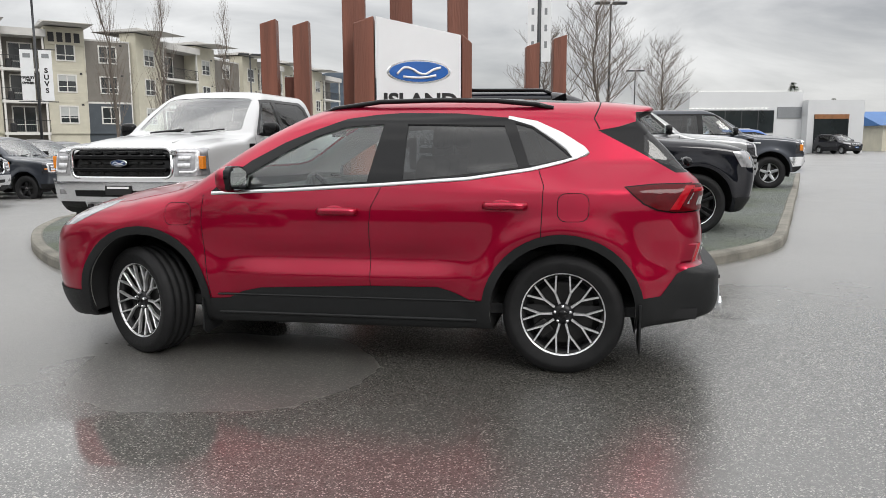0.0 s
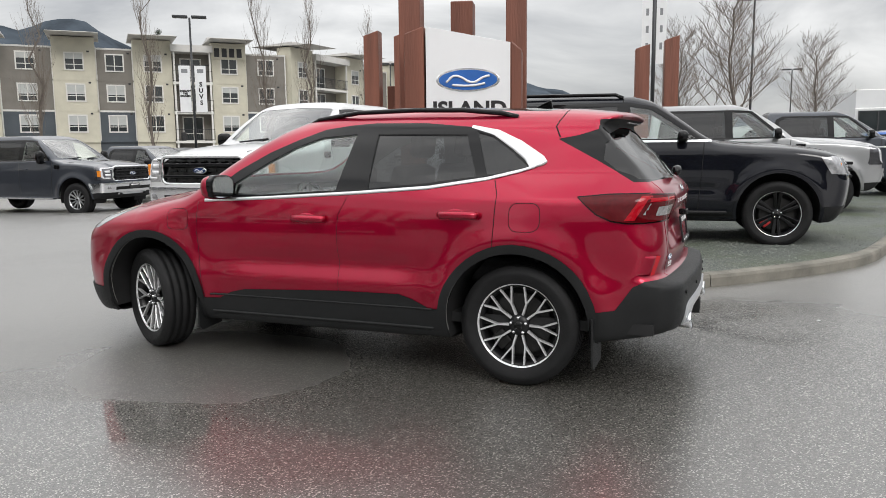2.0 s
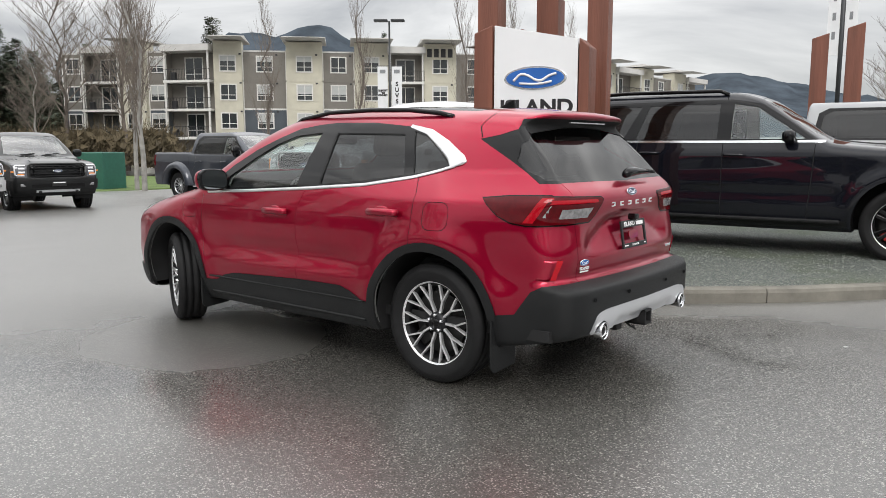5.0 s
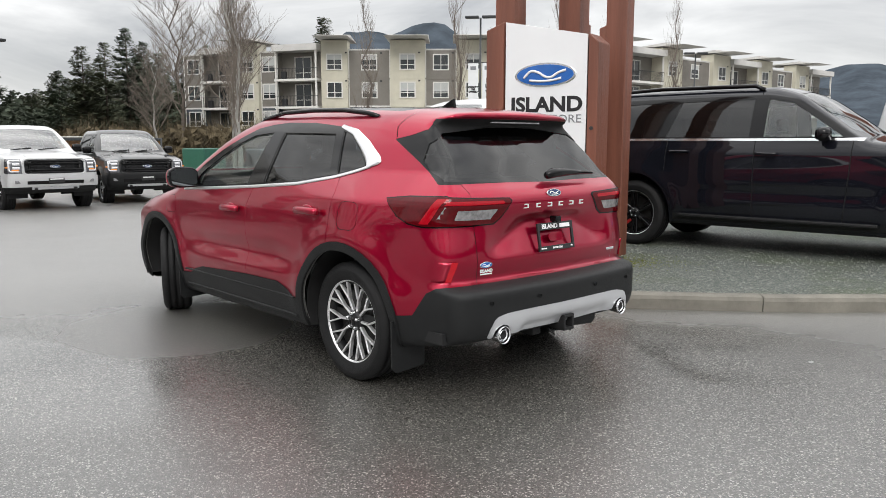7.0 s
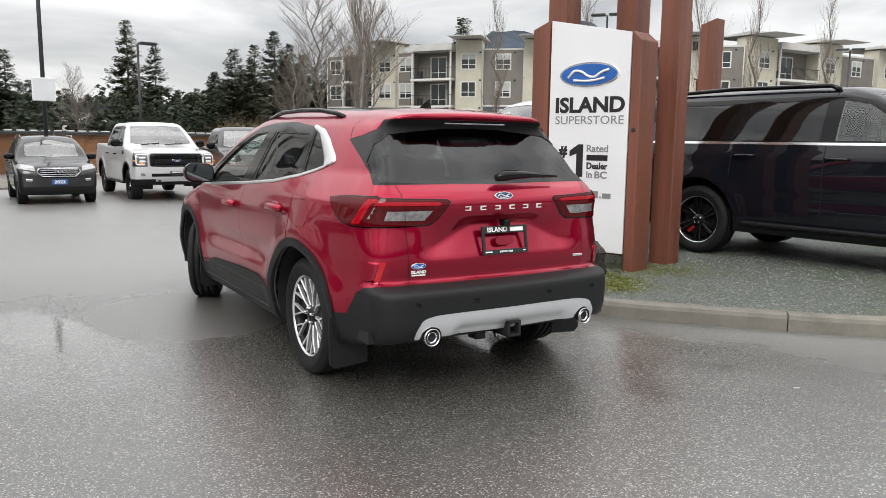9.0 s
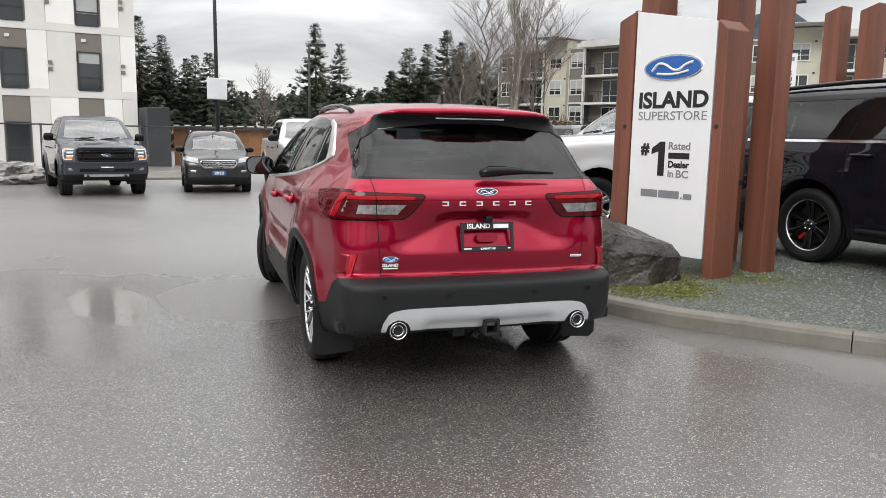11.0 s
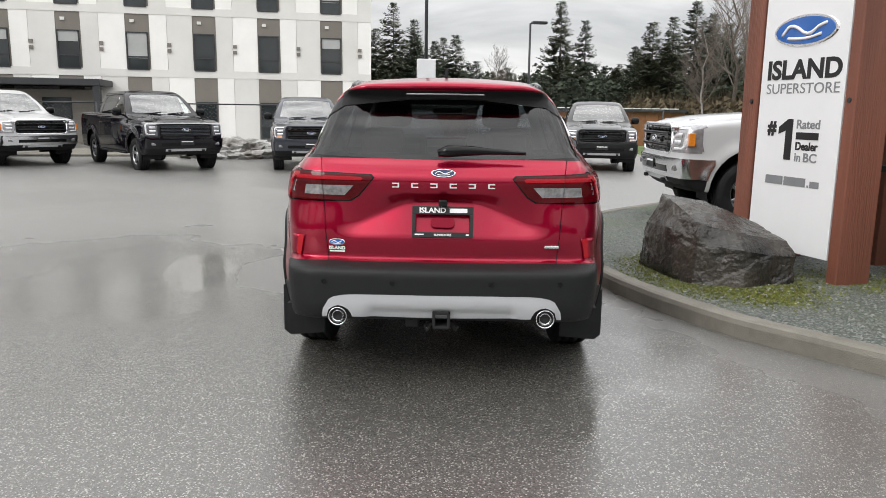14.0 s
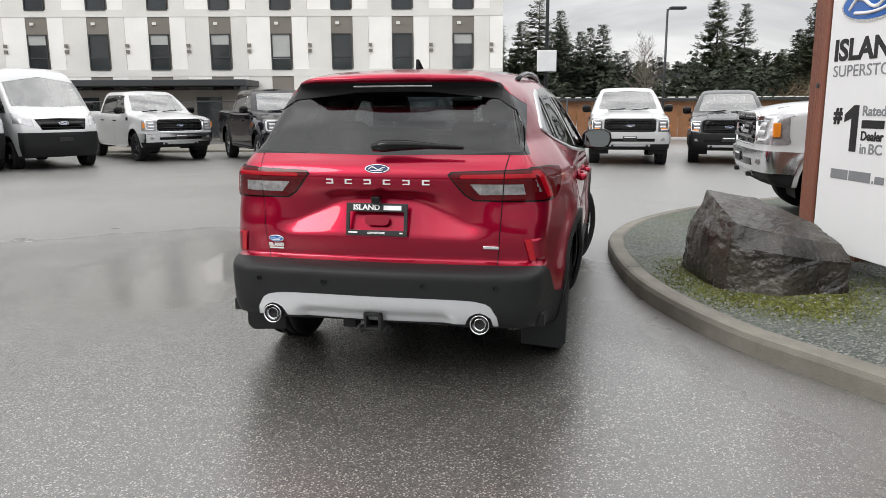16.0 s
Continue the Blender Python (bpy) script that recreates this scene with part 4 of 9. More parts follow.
def build_hero():
    car = empty("compact_suv", HERO_M)
    tagged(car, "wet metallic red compact SUV with black plastic cladding", "car")
    bm = shell_bm(hero_f, (-1.05, -1.05, 0.15), (3.7, 1.05, 1.75), 0.021)
    side_ok = lambda c, n: abs(c.y) > 0.42
    XZ, YZ, XY = (0, 2), (1, 2), (0, 1)
    RED, FDOOR, RDOOR, SEAM, DLO, GF, GR, GQ, CHROME, CLAD, ARCH, HOLE, BUMP, SKID, UNDER, RGLASS, RBLACK, LAMP, LAMPW, LAMPR, REFL, ROOFG, WIND, GATE, FUEL, CHARGE, HEAD, HOOD, SPOIL, FBUMP, LAMPS, UNDERSPOIL, BEZEL = range(33)
    belt = [(2.16, 1.058), (1.946, 1.067), (1.681, 1.077), (1.074, 1.109), (0.55, 1.144), (0.159, 1.194), (-0.031, 1.236), (-0.12, 1.262)]
    low = [(2.19, 0.402), (2.067, 0.405), (1.967, 0.451), (1.85, 0.476), (1.145, 0.506), (0.724, 0.509), (0.64, 0.483), (0.522, 0.432), (0.43, 0.434)]
    s1 = [(2.215, 1.048), (2.231, 0.87), (2.212, 0.69), (2.187, 0.47), (2.18, 0.40)]
    s2 = [(0.985, 1.525), (1.068, 1.1), (1.132, 0.976), (1.143, 0.875), (1.138, 0.288)]
    s3 = [(0.305, 1.495), (0.147, 1.189), (0.115, 1.103), (0.126, 0.80)]
    fw = lambda pts: [(p + 0.045 * min(max((0.55 - p) / 0.5, 0), 1), q) for p, q in pts]
    belt = fw(belt)
    sh = lambda pts, dz: [(p, q + dz) for p, q in pts]
    # doors, tailgate and the other red panels
    cut(bm, s1[::-1] + belt[1:4] + s2[2:4] + [(1.139, 0.506)] + low[3::-1], XZ, side_ok, FDOOR)
    arc = [(0.005 + 0.466 * math.cos(radians(a)), 0.365 + 0.466 * math.sin(radians(a))) for a in range(10, 80, 10)]
    cut(bm, [(1.139, 0.506), *s2[3:1:-1], *belt[3:6], *s3[1:3], (0.122, 0.82), *arc[::-1], *low[7:4:-1]], XZ, side_ok, RDOOR)
    cut(bm, [(0.588, 0.60), (0.603, 0.787), (0.612, 0.959), (0.622, 1.10), (0.635, 1.17), (-0.635, 1.17), (-0.622, 1.10), (-0.612, 0.959), (-0.603, 0.787), (-0.588, 0.60)], YZ, lambda c, n: c.x < -0.3 and n.x < -0.1, GATE, over=(RED,))
    gate_line = [(0.588, 0.60), (0.603, 0.787), (0.612, 0.959), (0.622, 1.10), (0.635, 1.17)]
    for pl in (gate_line, [(-p, q) for p, q in gate_line]):
        cut(bm, strip(pl, 0.005), YZ, lambda c, n: c.x < -0.3 and n.x < -0.1, SEAM)
    cut(bm, dense([(2.35, 0.0), (2.30, 0.45), (2.22, 0.72), (2.45, 0.80), (2.95, 0.74), (3.25, 0.55), (3.33, 0.0), (3.25, -0.55), (2.95, -0.74), (2.45, -0.80), (2.22, -0.72), (2.30, -0.45)], 0.12), XY, lambda c, n: n.z > 0.3 and c.x > 2.1, HOOD)
    fuel_o, fuel_i = rounded(-0.1435, 0.9005, 0.0355, 1.0615, 0.05), rounded(-0.1395, 0.9045, 0.0315, 1.0575, 0.048)
    ch_o, ch_i = rounded(2.2985, 0.8585, 2.4765, 1.0015, 0.045), rounded(2.3025, 0.8625, 2.4725, 0.9975, 0.043)
    for outer, inner, rid in ((fuel_o, fuel_i, FUEL), (ch_o, ch_i, CHARGE)):
        cut(bm, outer, XZ, side_ok, SEAM)
        cut(bm, inner, XZ, side_ok, rid)
    cut(bm, [(-0.195, 1.40), (-0.165, 1.48), (-0.195, 1.55), (-0.23, 1.70), (-0.9, 1.70), (-0.9, 1.40)], XZ, lambda c, n: c.x < -0.05, SPOIL, over=(RED, GATE))
    cut(bm, [(-0.40, 1.40), (-0.40, 1.520), (-0.9, 1.536), (-0.9, 1.40)], XZ, lambda c, n: c.x < -0.38, RBLACK, over=(RED, GATE, SPOIL))
    for line in (s1, s2[1:], s3[1:]):
        cut(bm, strip(line, 0.0055), XZ, side_ok, SEAM, over=(RED, FDOOR, RDOOR))
    cut(bm, strip([(-0.195, 1.42), (-0.162, 1.485), (-0.19, 1.548), (-0.225, 1.68)], 0.008), XZ, lambda c, n: c.x < 0.1, SEAM)
    # glass and its surround
    dlo = sh(belt[:6], 0.011) + fw([(-0.083, 1.252), (-0.089, 1.268), (0.022, 1.353), (0.166, 1.446), (0.305, 1.49)]) + [(0.64, 1.522), (0.987, 1.531), (1.154, 1.522), (1.335, 1.50), (1.521, 1.437), (1.712, 1.361), (1.917, 1.252), (2.09, 1.125)]
    cut(bm, dlo, XZ, side_ok, DLO)
    cut(bm, [(1.93, 1.09), (1.93, 1.17), (1.70, 1.305), (1.52, 1.395), (1.34, 1.452), (1.09, 1.468), (1.16, 1.125), (1.68, 1.096)], XZ, side_ok, GF)
    cut(bm, [(0.945, 1.465), (0.945, 1.135), (0.55, 1.168), (0.262, 1.203), (0.360, 1.448)], XZ, side_ok, GR)
    cut(bm, fw([(0.272, 1.465), (0.166, 1.437), (0.022, 1.345), (-0.075, 1.263), (-0.070, 1.255), (0.135, 1.212), (0.168, 1.215)]), XZ, side_ok, GQ)
    cut(bm, [(-0.185, 1.412), (-0.30, 1.432), (-0.44, 1.475), (-0.60, 1.49), (-0.85, 1.168), (-0.62, 1.168), (-0.42, 1.285)], XZ, lambda c, n: c.x < -0.1, RBLACK, over=(RED, GATE, SPOIL, SEAM))
    cut(bm, [(-0.70, 1.185), (-0.3, 1.168), (0, 1.163), (0.3, 1.168), (0.70, 1.185), (0.678, 1.29), (0.635, 1.385), (0.545, 1.44), (0.2, 1.475), (0, 1.48), (-0.2, 1.475), (-0.545, 1.44), (-0.635, 1.385), (-0.678, 1.29)], YZ, lambda c, n: c.x < -0.35 and n.x < -0.1, RGLASS)
    cut(bm, rounded(-0.13, -0.50, 1.42, 0.50, 0.10), XY, lambda c, n: n.z > 0.5 and c.z > 1.4, ROOFG)
    cut(bm, dense([(2.27, 0.0), (2.245, 0.45), (2.15, 0.74), (1.85, 0.675), (1.62, 0.585), (1.53, 0.35), (1.52, 0.0), (1.53, -0.35), (1.62, -0.585), (1.85, -0.675), (2.15, -0.74), (2.245, -0.45)], 0.1), XY, lambda c, n: n.z > 0.12 and c.x > 1.4, WIND, over=(RED, HOOD))
    # lamps
    rearish = lambda c, n: c.x < -0.25 and -n.x > abs(n.y) * 0.9
    sideish = lambda c, n: c.x < -0.25 and not (-n.x > abs(n.y) * 0.9) and abs(c.y) > 0.5
    tl = [(0.98, 1.105), (0.72, 1.098), (0.62, 1.093), (0.375, 1.085), (0.36, 1.072), (0.435, 0.986), (0.478, 0.960), (0.98, 0.950)]
    tlw = [(0.705, 1.036), (0.458, 1.036), (0.505, 0.984), (0.715, 0.986)]
    tlr = [(0.98, 1.086), (0.60, 1.080), (0.42, 1.076), (0.41, 1.070), (0.418, 1.060), (0.98, 1.066)]
    swell = lambda pl, c, kx, kz: [(c[0] + (p - c[0]) * kx, c[1] + (q - c[1]) * kz) for p, q in pl]
    ts = [(-0.345, 1.087), (-0.495, 1.100), (-0.95, 1.107), (-0.95, 0.962), (-0.72, 0.953), (-0.60, 0.954), (-0.52, 0.966), (-0.445, 1.000), (-0.385, 1.050)]
    cut(bm, swell(ts, (-0.66, 1.03), 1.03, 1.10), XZ, sideish, BEZEL)
    for pl in (tl, mirror_y(tl)):
        cut(bm, swell(pl, (0.68 if pl is tl else -0.68, 1.03), 1.03, 1.10), YZ, rearish, BEZEL)
    cut(bm, ts, XZ, sideish, LAMP)
    for pl in (tl, mirror_y(tl)):
        cut(bm, pl, YZ, rearish, LAMP)
    for pl in (tlr, mirror_y(tlr)):
        cut(bm, pl, YZ, rearish, LAMPR)
    for pl in (tlw, mirror_y(tlw)):
        cut(bm, pl, YZ, rearish, LAMPW)
    cut(bm, [(-0.95, 1.07), (-0.715, 1.062), (-0.675, 0.995), (-0.95, 0.995)], XZ, sideish, LAMPS)
    cut(bm, [(-0.585, 0.965), (-0.635, 0.965), (-0.70, 1.075), (-0.95, 1.082), (-0.95, 1.095), (-0.67, 1.093)], XZ, sideish, LAMPR)
    for pl in (gate_line, [(-p, q) for p, q in gate_line]):
        cut(bm, strip(pl[2:4], 0.005), YZ, lambda c, n: c.x < -0.3 and n.x < -0.1, SEAM)
    cut(bm, [(3.6, 0.86), (3.245, 0.862), (3.17, 0.955), (2.90, 1.005), (2.93, 0.967), (3.18, 0.850), (3.6, 0.80)], XZ, lambda c, n: abs(c.y) > 0.42 and c.x > 2.8, HEAD)
    # cladding, bumper and openings
    cut(bm, low + [(0.43, 0.2), (2.2, 0.2)], XZ, side_ok, CLAD)
    cut(bm, [(-0.43, 0.461), (-0.548, 0.475), (-0.636, 0.603), (-0.695, 0.632), (-0.80, 0.640), (-1.05, 0.640), (-1.05, 0.1), (-0.43, 0.1)], XZ, lambda c, n: c.x < -0.25, BUMP)
    cut(bm, [(3.05, 0.42), (3.30, 0.42), (3.75, 0.47), (3.75, 0.1), (3.05, 0.1)], XZ, lambda c, n: c.x > 2.9, FBUMP)
    edge = dense([(0.0, 0.492), (0.30, 0.492), (0.50, 0.486), (0.575, 0.462), (0.605, 0.415), (0.612, 0.376)], 0.03, closed=False)
    arch_ = dense([(0.588, 0.376), (0.578, 0.410), (0.528, 0.436), (0.476, 0.418), (0.455, 0.380)], 0.02, closed=False)
    half = edge + arch_ + [(0.0, 0.376)]
    skid = half + [(-p, q) for p, q in half[-2:0:-1]]
    cut(bm, skid, YZ, lambda c, n: c.x < -0.5 and n.x < -0.15, SKID)
    for cx, cz in ((0.005, 0.365), (2.655, 0.385)):
        cut(bm, circle(cx, cz, 0.466), XZ, side_ok, ARCH)
        cut(bm, circle(cx, cz, 0.418), XZ, side_ok, HOLE)
    for f in bm.faces:
        c = f.calc_center_median()
        if f.material_index == RBLACK and c.z > 1.42 and c.x < -0.36 and abs(c.y) < 0.56:
            f.material_index = UNDERSPOIL
        if f.normal.z < -0.7 and f.calc_center_median().z < 0.42 and f.material_index not in (HOLE, SKID):
            f.material_index = UNDER
    field_normals(bm, hero_f)

    def take(rid, name, material, off=0.0, label="", sign=None, parent=car):
        def pick(f):
            if f.material_index != rid:
                return False
            return sign is None or f.calc_center_median().y * sign > 0
        return panel(bm, pick, name, material, parent, off, label)

    take(RED, "body", M_RED, 0, "metallic red painted body")
    take(HOOD, "hood", M_RED, 0.002)
    gate = take(GATE, "tailgate", M_RED, 0.002)
    take(SPOIL, "spoiler", M_RED, 0.002)
    tagged(take(SEAM, "panel_gap", M_DARK, -0.003), kind="stuff")
    take(UNDER, "underbody", M_DARK)
    take(ROOFG, "roof_glass", M_GLOSSBLACK, -0.002, "black panoramic glass roof")
    take(WIND, "windscreen", M_WSHIELD, -0.004)
    take(RGLASS, "rear_window", M_PRIVACY, -0.004, "dark tinted rear window")
    take(UNDERSPOIL, "spoiler_underside", M_DARK, 0.0, "matt black underside of the spoiler")
    take(FBUMP, "front_bumper_trim", M_CLAD, 0.012, "dark grey plastic front bumper lip")
    take(BUMP, "rear_bumper", M_CLAD, 0.006, "dark grey plastic rear bumper")
    take(SKID, "skid_plate", M_ALUSILVER, 0.018, "silver painted skid plate")
    for sg in (1, -1):
        door = take(FDOOR, "front_door", M_RED, 0.002, "", sg)
        rdoor = take(RDOOR, "rear_door", M_RED, 0.002, "", sg)
        take(GF, "door_window", M_GLASS, -0.006, "clear door window", sg)
        take(GR, "door_window", M_PRIVACY, -0.006, "dark tinted door window", sg)
        take(GQ, "quarter_window", M_PRIVACY, -0.006, "", sg)
        take(DLO, "window_surround", M_GLOSSBLACK, 0.006, "black window surround with smoked wind deflector", sg)
        ch = bmesh.new()
        top_e = [(p, q + 0.011) for p, q in belt] 
        low_e = [(p, q - 0.011) for p, q in belt]
        skin_band(hero_f, low_e, top_e, sg, 0.008, 3, ch)
        skin_band(hero_f, fw([(-0.100, 1.250), (-0.165, 1.266), (-0.186, 1.283), (-0.160, 1.318), (-0.024, 1.405), (0.136, 1.475), (0.318, 1.507)]), fw([(-0.080, 1.266), (-0.076, 1.268), (-0.070, 1.275), (-0.050, 1.296), (0.030, 1.357), (0.166, 1.442), (0.318, 1.487)]), sg, 0.009, 5, ch)
        part("window_trim", ch, M_SATIN, car, "satin aluminium window line with a broad rear pillar flash", smooth=True)
        take(CLAD, "sill_cladding", M_CLAD, 0.012, "dark grey plastic cladding", sg)
        for z0, z1, oo in ((0.425, 0.437, 0.019), (0.300, 0.322, 0.024)):
            rib = bmesh.new()
            skin_band(hero_f, [(2.13, z0), (0.50, z0)], [(2.13, z1), (0.50, z1)], sg, oo, 2, rib)
            part("sill_rib", rib, M_CLAD, car, smooth=True)
        take(FUEL, "fuel_door", M_RED, 0.001, "", sg)
        take(CHARGE, "charge_door", M_RED, 0.001, "", sg)
        take(LAMP, "tail_lamp", M_REDLENS, 0.008, "smoked dark red tail lamp", sg)
        take(BEZEL, "lamp_bezel", M_GLOSSBLACK, 0.006, "gloss black lamp edge", sg)
        take(LAMPW, "reverse_lamp", M_SMOKED, 0.009, "clear reversing lamp", sg)
        take(LAMPR, "brake_lamp", M_REDBRIGHT, 0.0095, "bright red brake lamp bar", sg)
        take(LAMPS, "side_lamp_lens", M_SMOKED, 0.009, "", sg)
        take(RBLACK, "rear_pillar_trim", M_GLOSSBLACK, 0.0, "", sg)
        lens, house = corner_lens(hero_f, sg)
        ho = part("reflector_housing", house, M_RED, car, smooth=True)
        part("reflector", lens, M_REDREFLEX, ho, "red corner reflector")
        take(HEAD, "headlamp", M_LAMPCLEAR, 0.003, "", sg)
        for hx in (0.005, 2.655):
            panel(bm, lambda f: f.material_index == ARCH and f.calc_center_median().y * sg > 0 and abs(f.calc_center_median().x - hx) < 0.8, "wheel_arch_trim", M_CLAD, car, 0.014)
        # handle: a grip bar on two feet over a hollow
        for hx, hz, host in ((1.335, 0.952, door), (0.33, 0.990, rdoor)):
            yy = float(spl(hz, [(0.85, 0.925), (0.98, 0.929)])) + 0.004
            g = bmesh.new()
            tube_bm([(hx + 0.118, yy + 0.006, hz), (hx + 0.10, yy + 0.028, hz), (hx + 0.04, yy + 0.034, hz + 0.002), (hx - 0.04, yy + 0.034, hz + 0.002), (hx - 0.10, yy + 0.028, hz), (hx - 0.118, yy + 0.006, hz)], 0.017, 8, g)
            for v in g.verts:
                v.co.z = hz + (v.co.z - hz) * 1.3
                v.co.y *= sg
            if sg < 0:
                bmesh.ops.reverse_faces(g, faces=g.faces[:])
            part("door_handle", g, M_RED, host, smooth=True)
            cup = bmesh.new()
            bmesh.ops.create_uvsphere(cup, u_segments=20, v_segments=8, radius=1)
            bmesh.ops.transform(cup, matrix=Matrix.Translation((hx + 0.02, sg * (yy - 0.006), hz + 0.004)) @ Matrix.Diagonal((0.062, 0.010, 0.032, 1)), verts=cup.verts[:])
            part("handle_recess", cup, M_RED, host, smooth=True)
        # door mirror
        mm = bmesh.new()
        bmesh.ops.create_uvsphere(mm, u_segments=24, v_segments=14, radius=1)
        for v in mm.verts:
            x, y, z = v.co
            k = 1.0 if x > 0 else 0.35
            v.co = Vector((1.965 + math.copysign(abs(x) ** 0.8, x) * 0.085 * k, sg * (1.005 + math.copysign(abs(y) ** 0.7, y) * 0.118), 1.150 + math.copysign(abs(z) ** 0.7, z) * 0.078))
        if sg < 0:
            bmesh.ops.reverse_faces(mm, faces=mm.faces[:])
        mo = part("door_mirror", mm, M_RED, car, "red door mirror cap with a black back", smooth=True)
        mp = dense([(0.896, 1.10), (0.896, 1.195), (0.930, 1.222), (1.075, 1.228), (1.116, 1.200), (1.120, 1.125), (1.080, 1.078), (0.93, 1.076)], 0.03)
        part("mirror_bezel", prism_bm([(sg * p, q) for p, q in mp][::sg], 1.926, 1.972, (1, 2), 0.010), M_GLOSSBLACK, mo)
        gp = [(1.007 + (p - 1.007) * 0.88, 1.153 + (q - 1.153) * 0.86) for p, q in mp]
        part("mirror_glass", prism_bm([(sg * p, q) for p, q in gp][::sg], 1.922, 1.927, (1, 2)), M_MIRROR, mo)
        part("mirror_foot", box_bm((1.93, min(sg * 0.86, sg * 0.94), 1.075), (2.03, max(sg * 0.86, sg * 0.94), 1.105), 0.012), M_GLOSSBLACK, mo)
        # roof rail
        rp = [(1.62, sg * 0.556, 1.503), (1.45, sg * 0.570, 1.573), (1.15, sg * 0.584, 1.608), (0.75, sg * 0.59, 1.610), (0.42, sg * 0.586, 1.599), (0.18, sg * 0.578, 1.573), (0.08, sg * 0.573, 1.548)]
        rb = tube_bm(rp, 0.015, 8)
        part("roof_rail", rb, M_GLOSSBLACK, car, "black roof rail", smooth=True)
        # mud flaps
        for xx, y0, z0, z1 in ((-0.435, 0.675, 0.135, 0.43), (2.235, 0.72, 0.17, 0.40)):
            pf = [(sg * y0, z1), (sg * (y0 + 0.235), z1), (sg * (y0 + 0.235), z0 + 0.03), (sg * (y0 + 0.20), z0), (sg * y0, z0 + 0.015)]
            part("mud_flap", prism_bm(pf, xx - 0.006, xx + 0.006, (1, 2), 0.003), M_CLAD, car)
        # exhaust tip
        ex = lathe_bm([(0.034, 0.10), (0.046, 0.0), (0.047, -0.012), (0.0445, -0.014), (0.042, 0.0), (0.030, 0.08), (0.0, 0.08)], 28)
        eo = part("exhaust_tip", ex, M_CHROME, car, "chrome exhaust tip", smooth=True, m=pose(-0.908, sg * 0.528, 0.378, 0, 0, -90))
        part("exhaust_bore", lathe_bm([(0.036, -0.004), (0.041, -0.006), (0.041, 0.05), (0.0, 0.06)], 20), M_DARK, eo, smooth=True)
        part("inner_pipe", lathe_bm([(0.029, 0.05), (0.029, -0.006), (0.0265, -0.006), (0.0255, 0.05)], 20), M_CHROME, eo, smooth=True)
        part("pipe_bore", lathe_bm([(0.025, 0.0), (0.0, 0.006)], 16), M_DARK, eo)
        # well behind the wheel
        for cx, cz in ((0.005, 0.365), (2.655, 0.385)):
            wl_ = lathe_bm([(0.42, sg * 0.45), (0.425, sg * 0.90)], 32, arc=(radians(-15), radians(195)))
            wo = part("wheel_well", wl_, M_DARK, car, smooth=True, m=pose(cx, 0, cz))
            part("well_wall", lathe_bm([(0.0, sg * 0.46), (0.42, sg * 0.46)], 24, arc=(radians(-15), radians(195))), M_DARK, wo)
    # cabin lining: pale above the waist, grey below
    whole = [f for f in bm.faces if f.material_index not in (GF, GR, GQ, RGLASS, WIND, HOLE) and f.calc_center_median().z > 0.30]
    whole = [f for f in whole if not (f.material_index in (SPOIL, UNDERSPOIL, RBLACK) and f.calc_center_median().x < -0.28)]
    for nm, lab, stuff_, high in (("pillar_lining", "pale grey pillar and roof lining", M_HEADLINER, True), ("cabin_lining", "grey cabin lining", M_INTERIOR, False)):
        idx, vv, ff = {}, [], []
        for f in whole:
            if (f.calc_center_median().z > 1.12) != high:
                continue
            ring = []
            for v in f.verts:
                if v not in idx:
                    idx[v] = len(vv)
                    vv.append(tuple(v.co - v.normal * 0.02))
                ring.append(idx[v])
            ff.append(ring[::-1])
        mesh_ob(nm, vv, ff, stuff_, car, lab)
    bm.free()
    # cabin
    part("floor_pan", box_bm((-0.75, -0.82, 0.34), (2.4, 0.82, 0.40)), M_DARK, car)
    dash = prism_bm([(2.25, 0.75), (2.30, 1.04), (2.0, 1.08), (1.78, 1.05), (1.70, 0.96), (1.85, 0.75)], -0.80, 0.80, (0, 2), 0.02)
    part("dashboard", dash, M_SEAT, car)
    for sy in (0.38, -0.38):
        so = part("front_seat", box_bm((0.92, sy - 0.25, 0.55), (1.45, sy + 0.25, 0.72), 0.05), M_SEAT, car)
        part("backrest", box_bm((-0.06, -0.24, 0.0), (0.08, 0.24, 0.60), 0.05, m=pose(0.98, sy, 0.68, 0, -14, 0)), M_SEAT, so)
        part("head_restraint", box_bm((-0.045, -0.13, 0.0), (0.055, 0.13, 0.18), 0.045, m=pose(0.80, sy, 1.31, 0, -10, 0)), M_SEAT, so)
    ro = part("rear_bench", box_bm((-0.05, -0.62, 0.55), (0.50, 0.62, 0.70), 0.05), M_SEAT, car)
    part("backrest", box_bm((-0.06, -0.62, 0.0), (0.08, 0.62, 0.52), 0.05, m=pose(0.0, 0, 0.66, 0, -18, 0)), M_SEAT, ro)
    for sy in (0.36, -0.36):
        part("head_restraint", box_bm((-0.04, -0.12, 0.0), (0.05, 0.12, 0.15), 0.04, m=pose(-0.15, sy, 1.17, 0, -12, 0)), M_SEAT, ro)
    sw = bmesh.new()
    ring = [(0.185 * math.cos(2 * math.pi * k / 28), 0.185 * math.sin(2 * math.pi * k / 28), 0) for k in range(29)]
    tube_bm(ring, 0.016, 6, sw)
    tube_bm([(-0.17, 0, 0), (0, 0, -0.03), (0.17, 0, 0)], 0.018, 6, sw)
    part("steering_wheel", sw, M_SEAT, car, smooth=True, m=pose(1.62, 0.38, 0.98, 0, -65, 0))
    part("rear_view_mirror", box_bm((1.62, -0.12, 1.40), (1.65, 0.12, 1.46), 0.012), M_GLOSSBLACK, car)
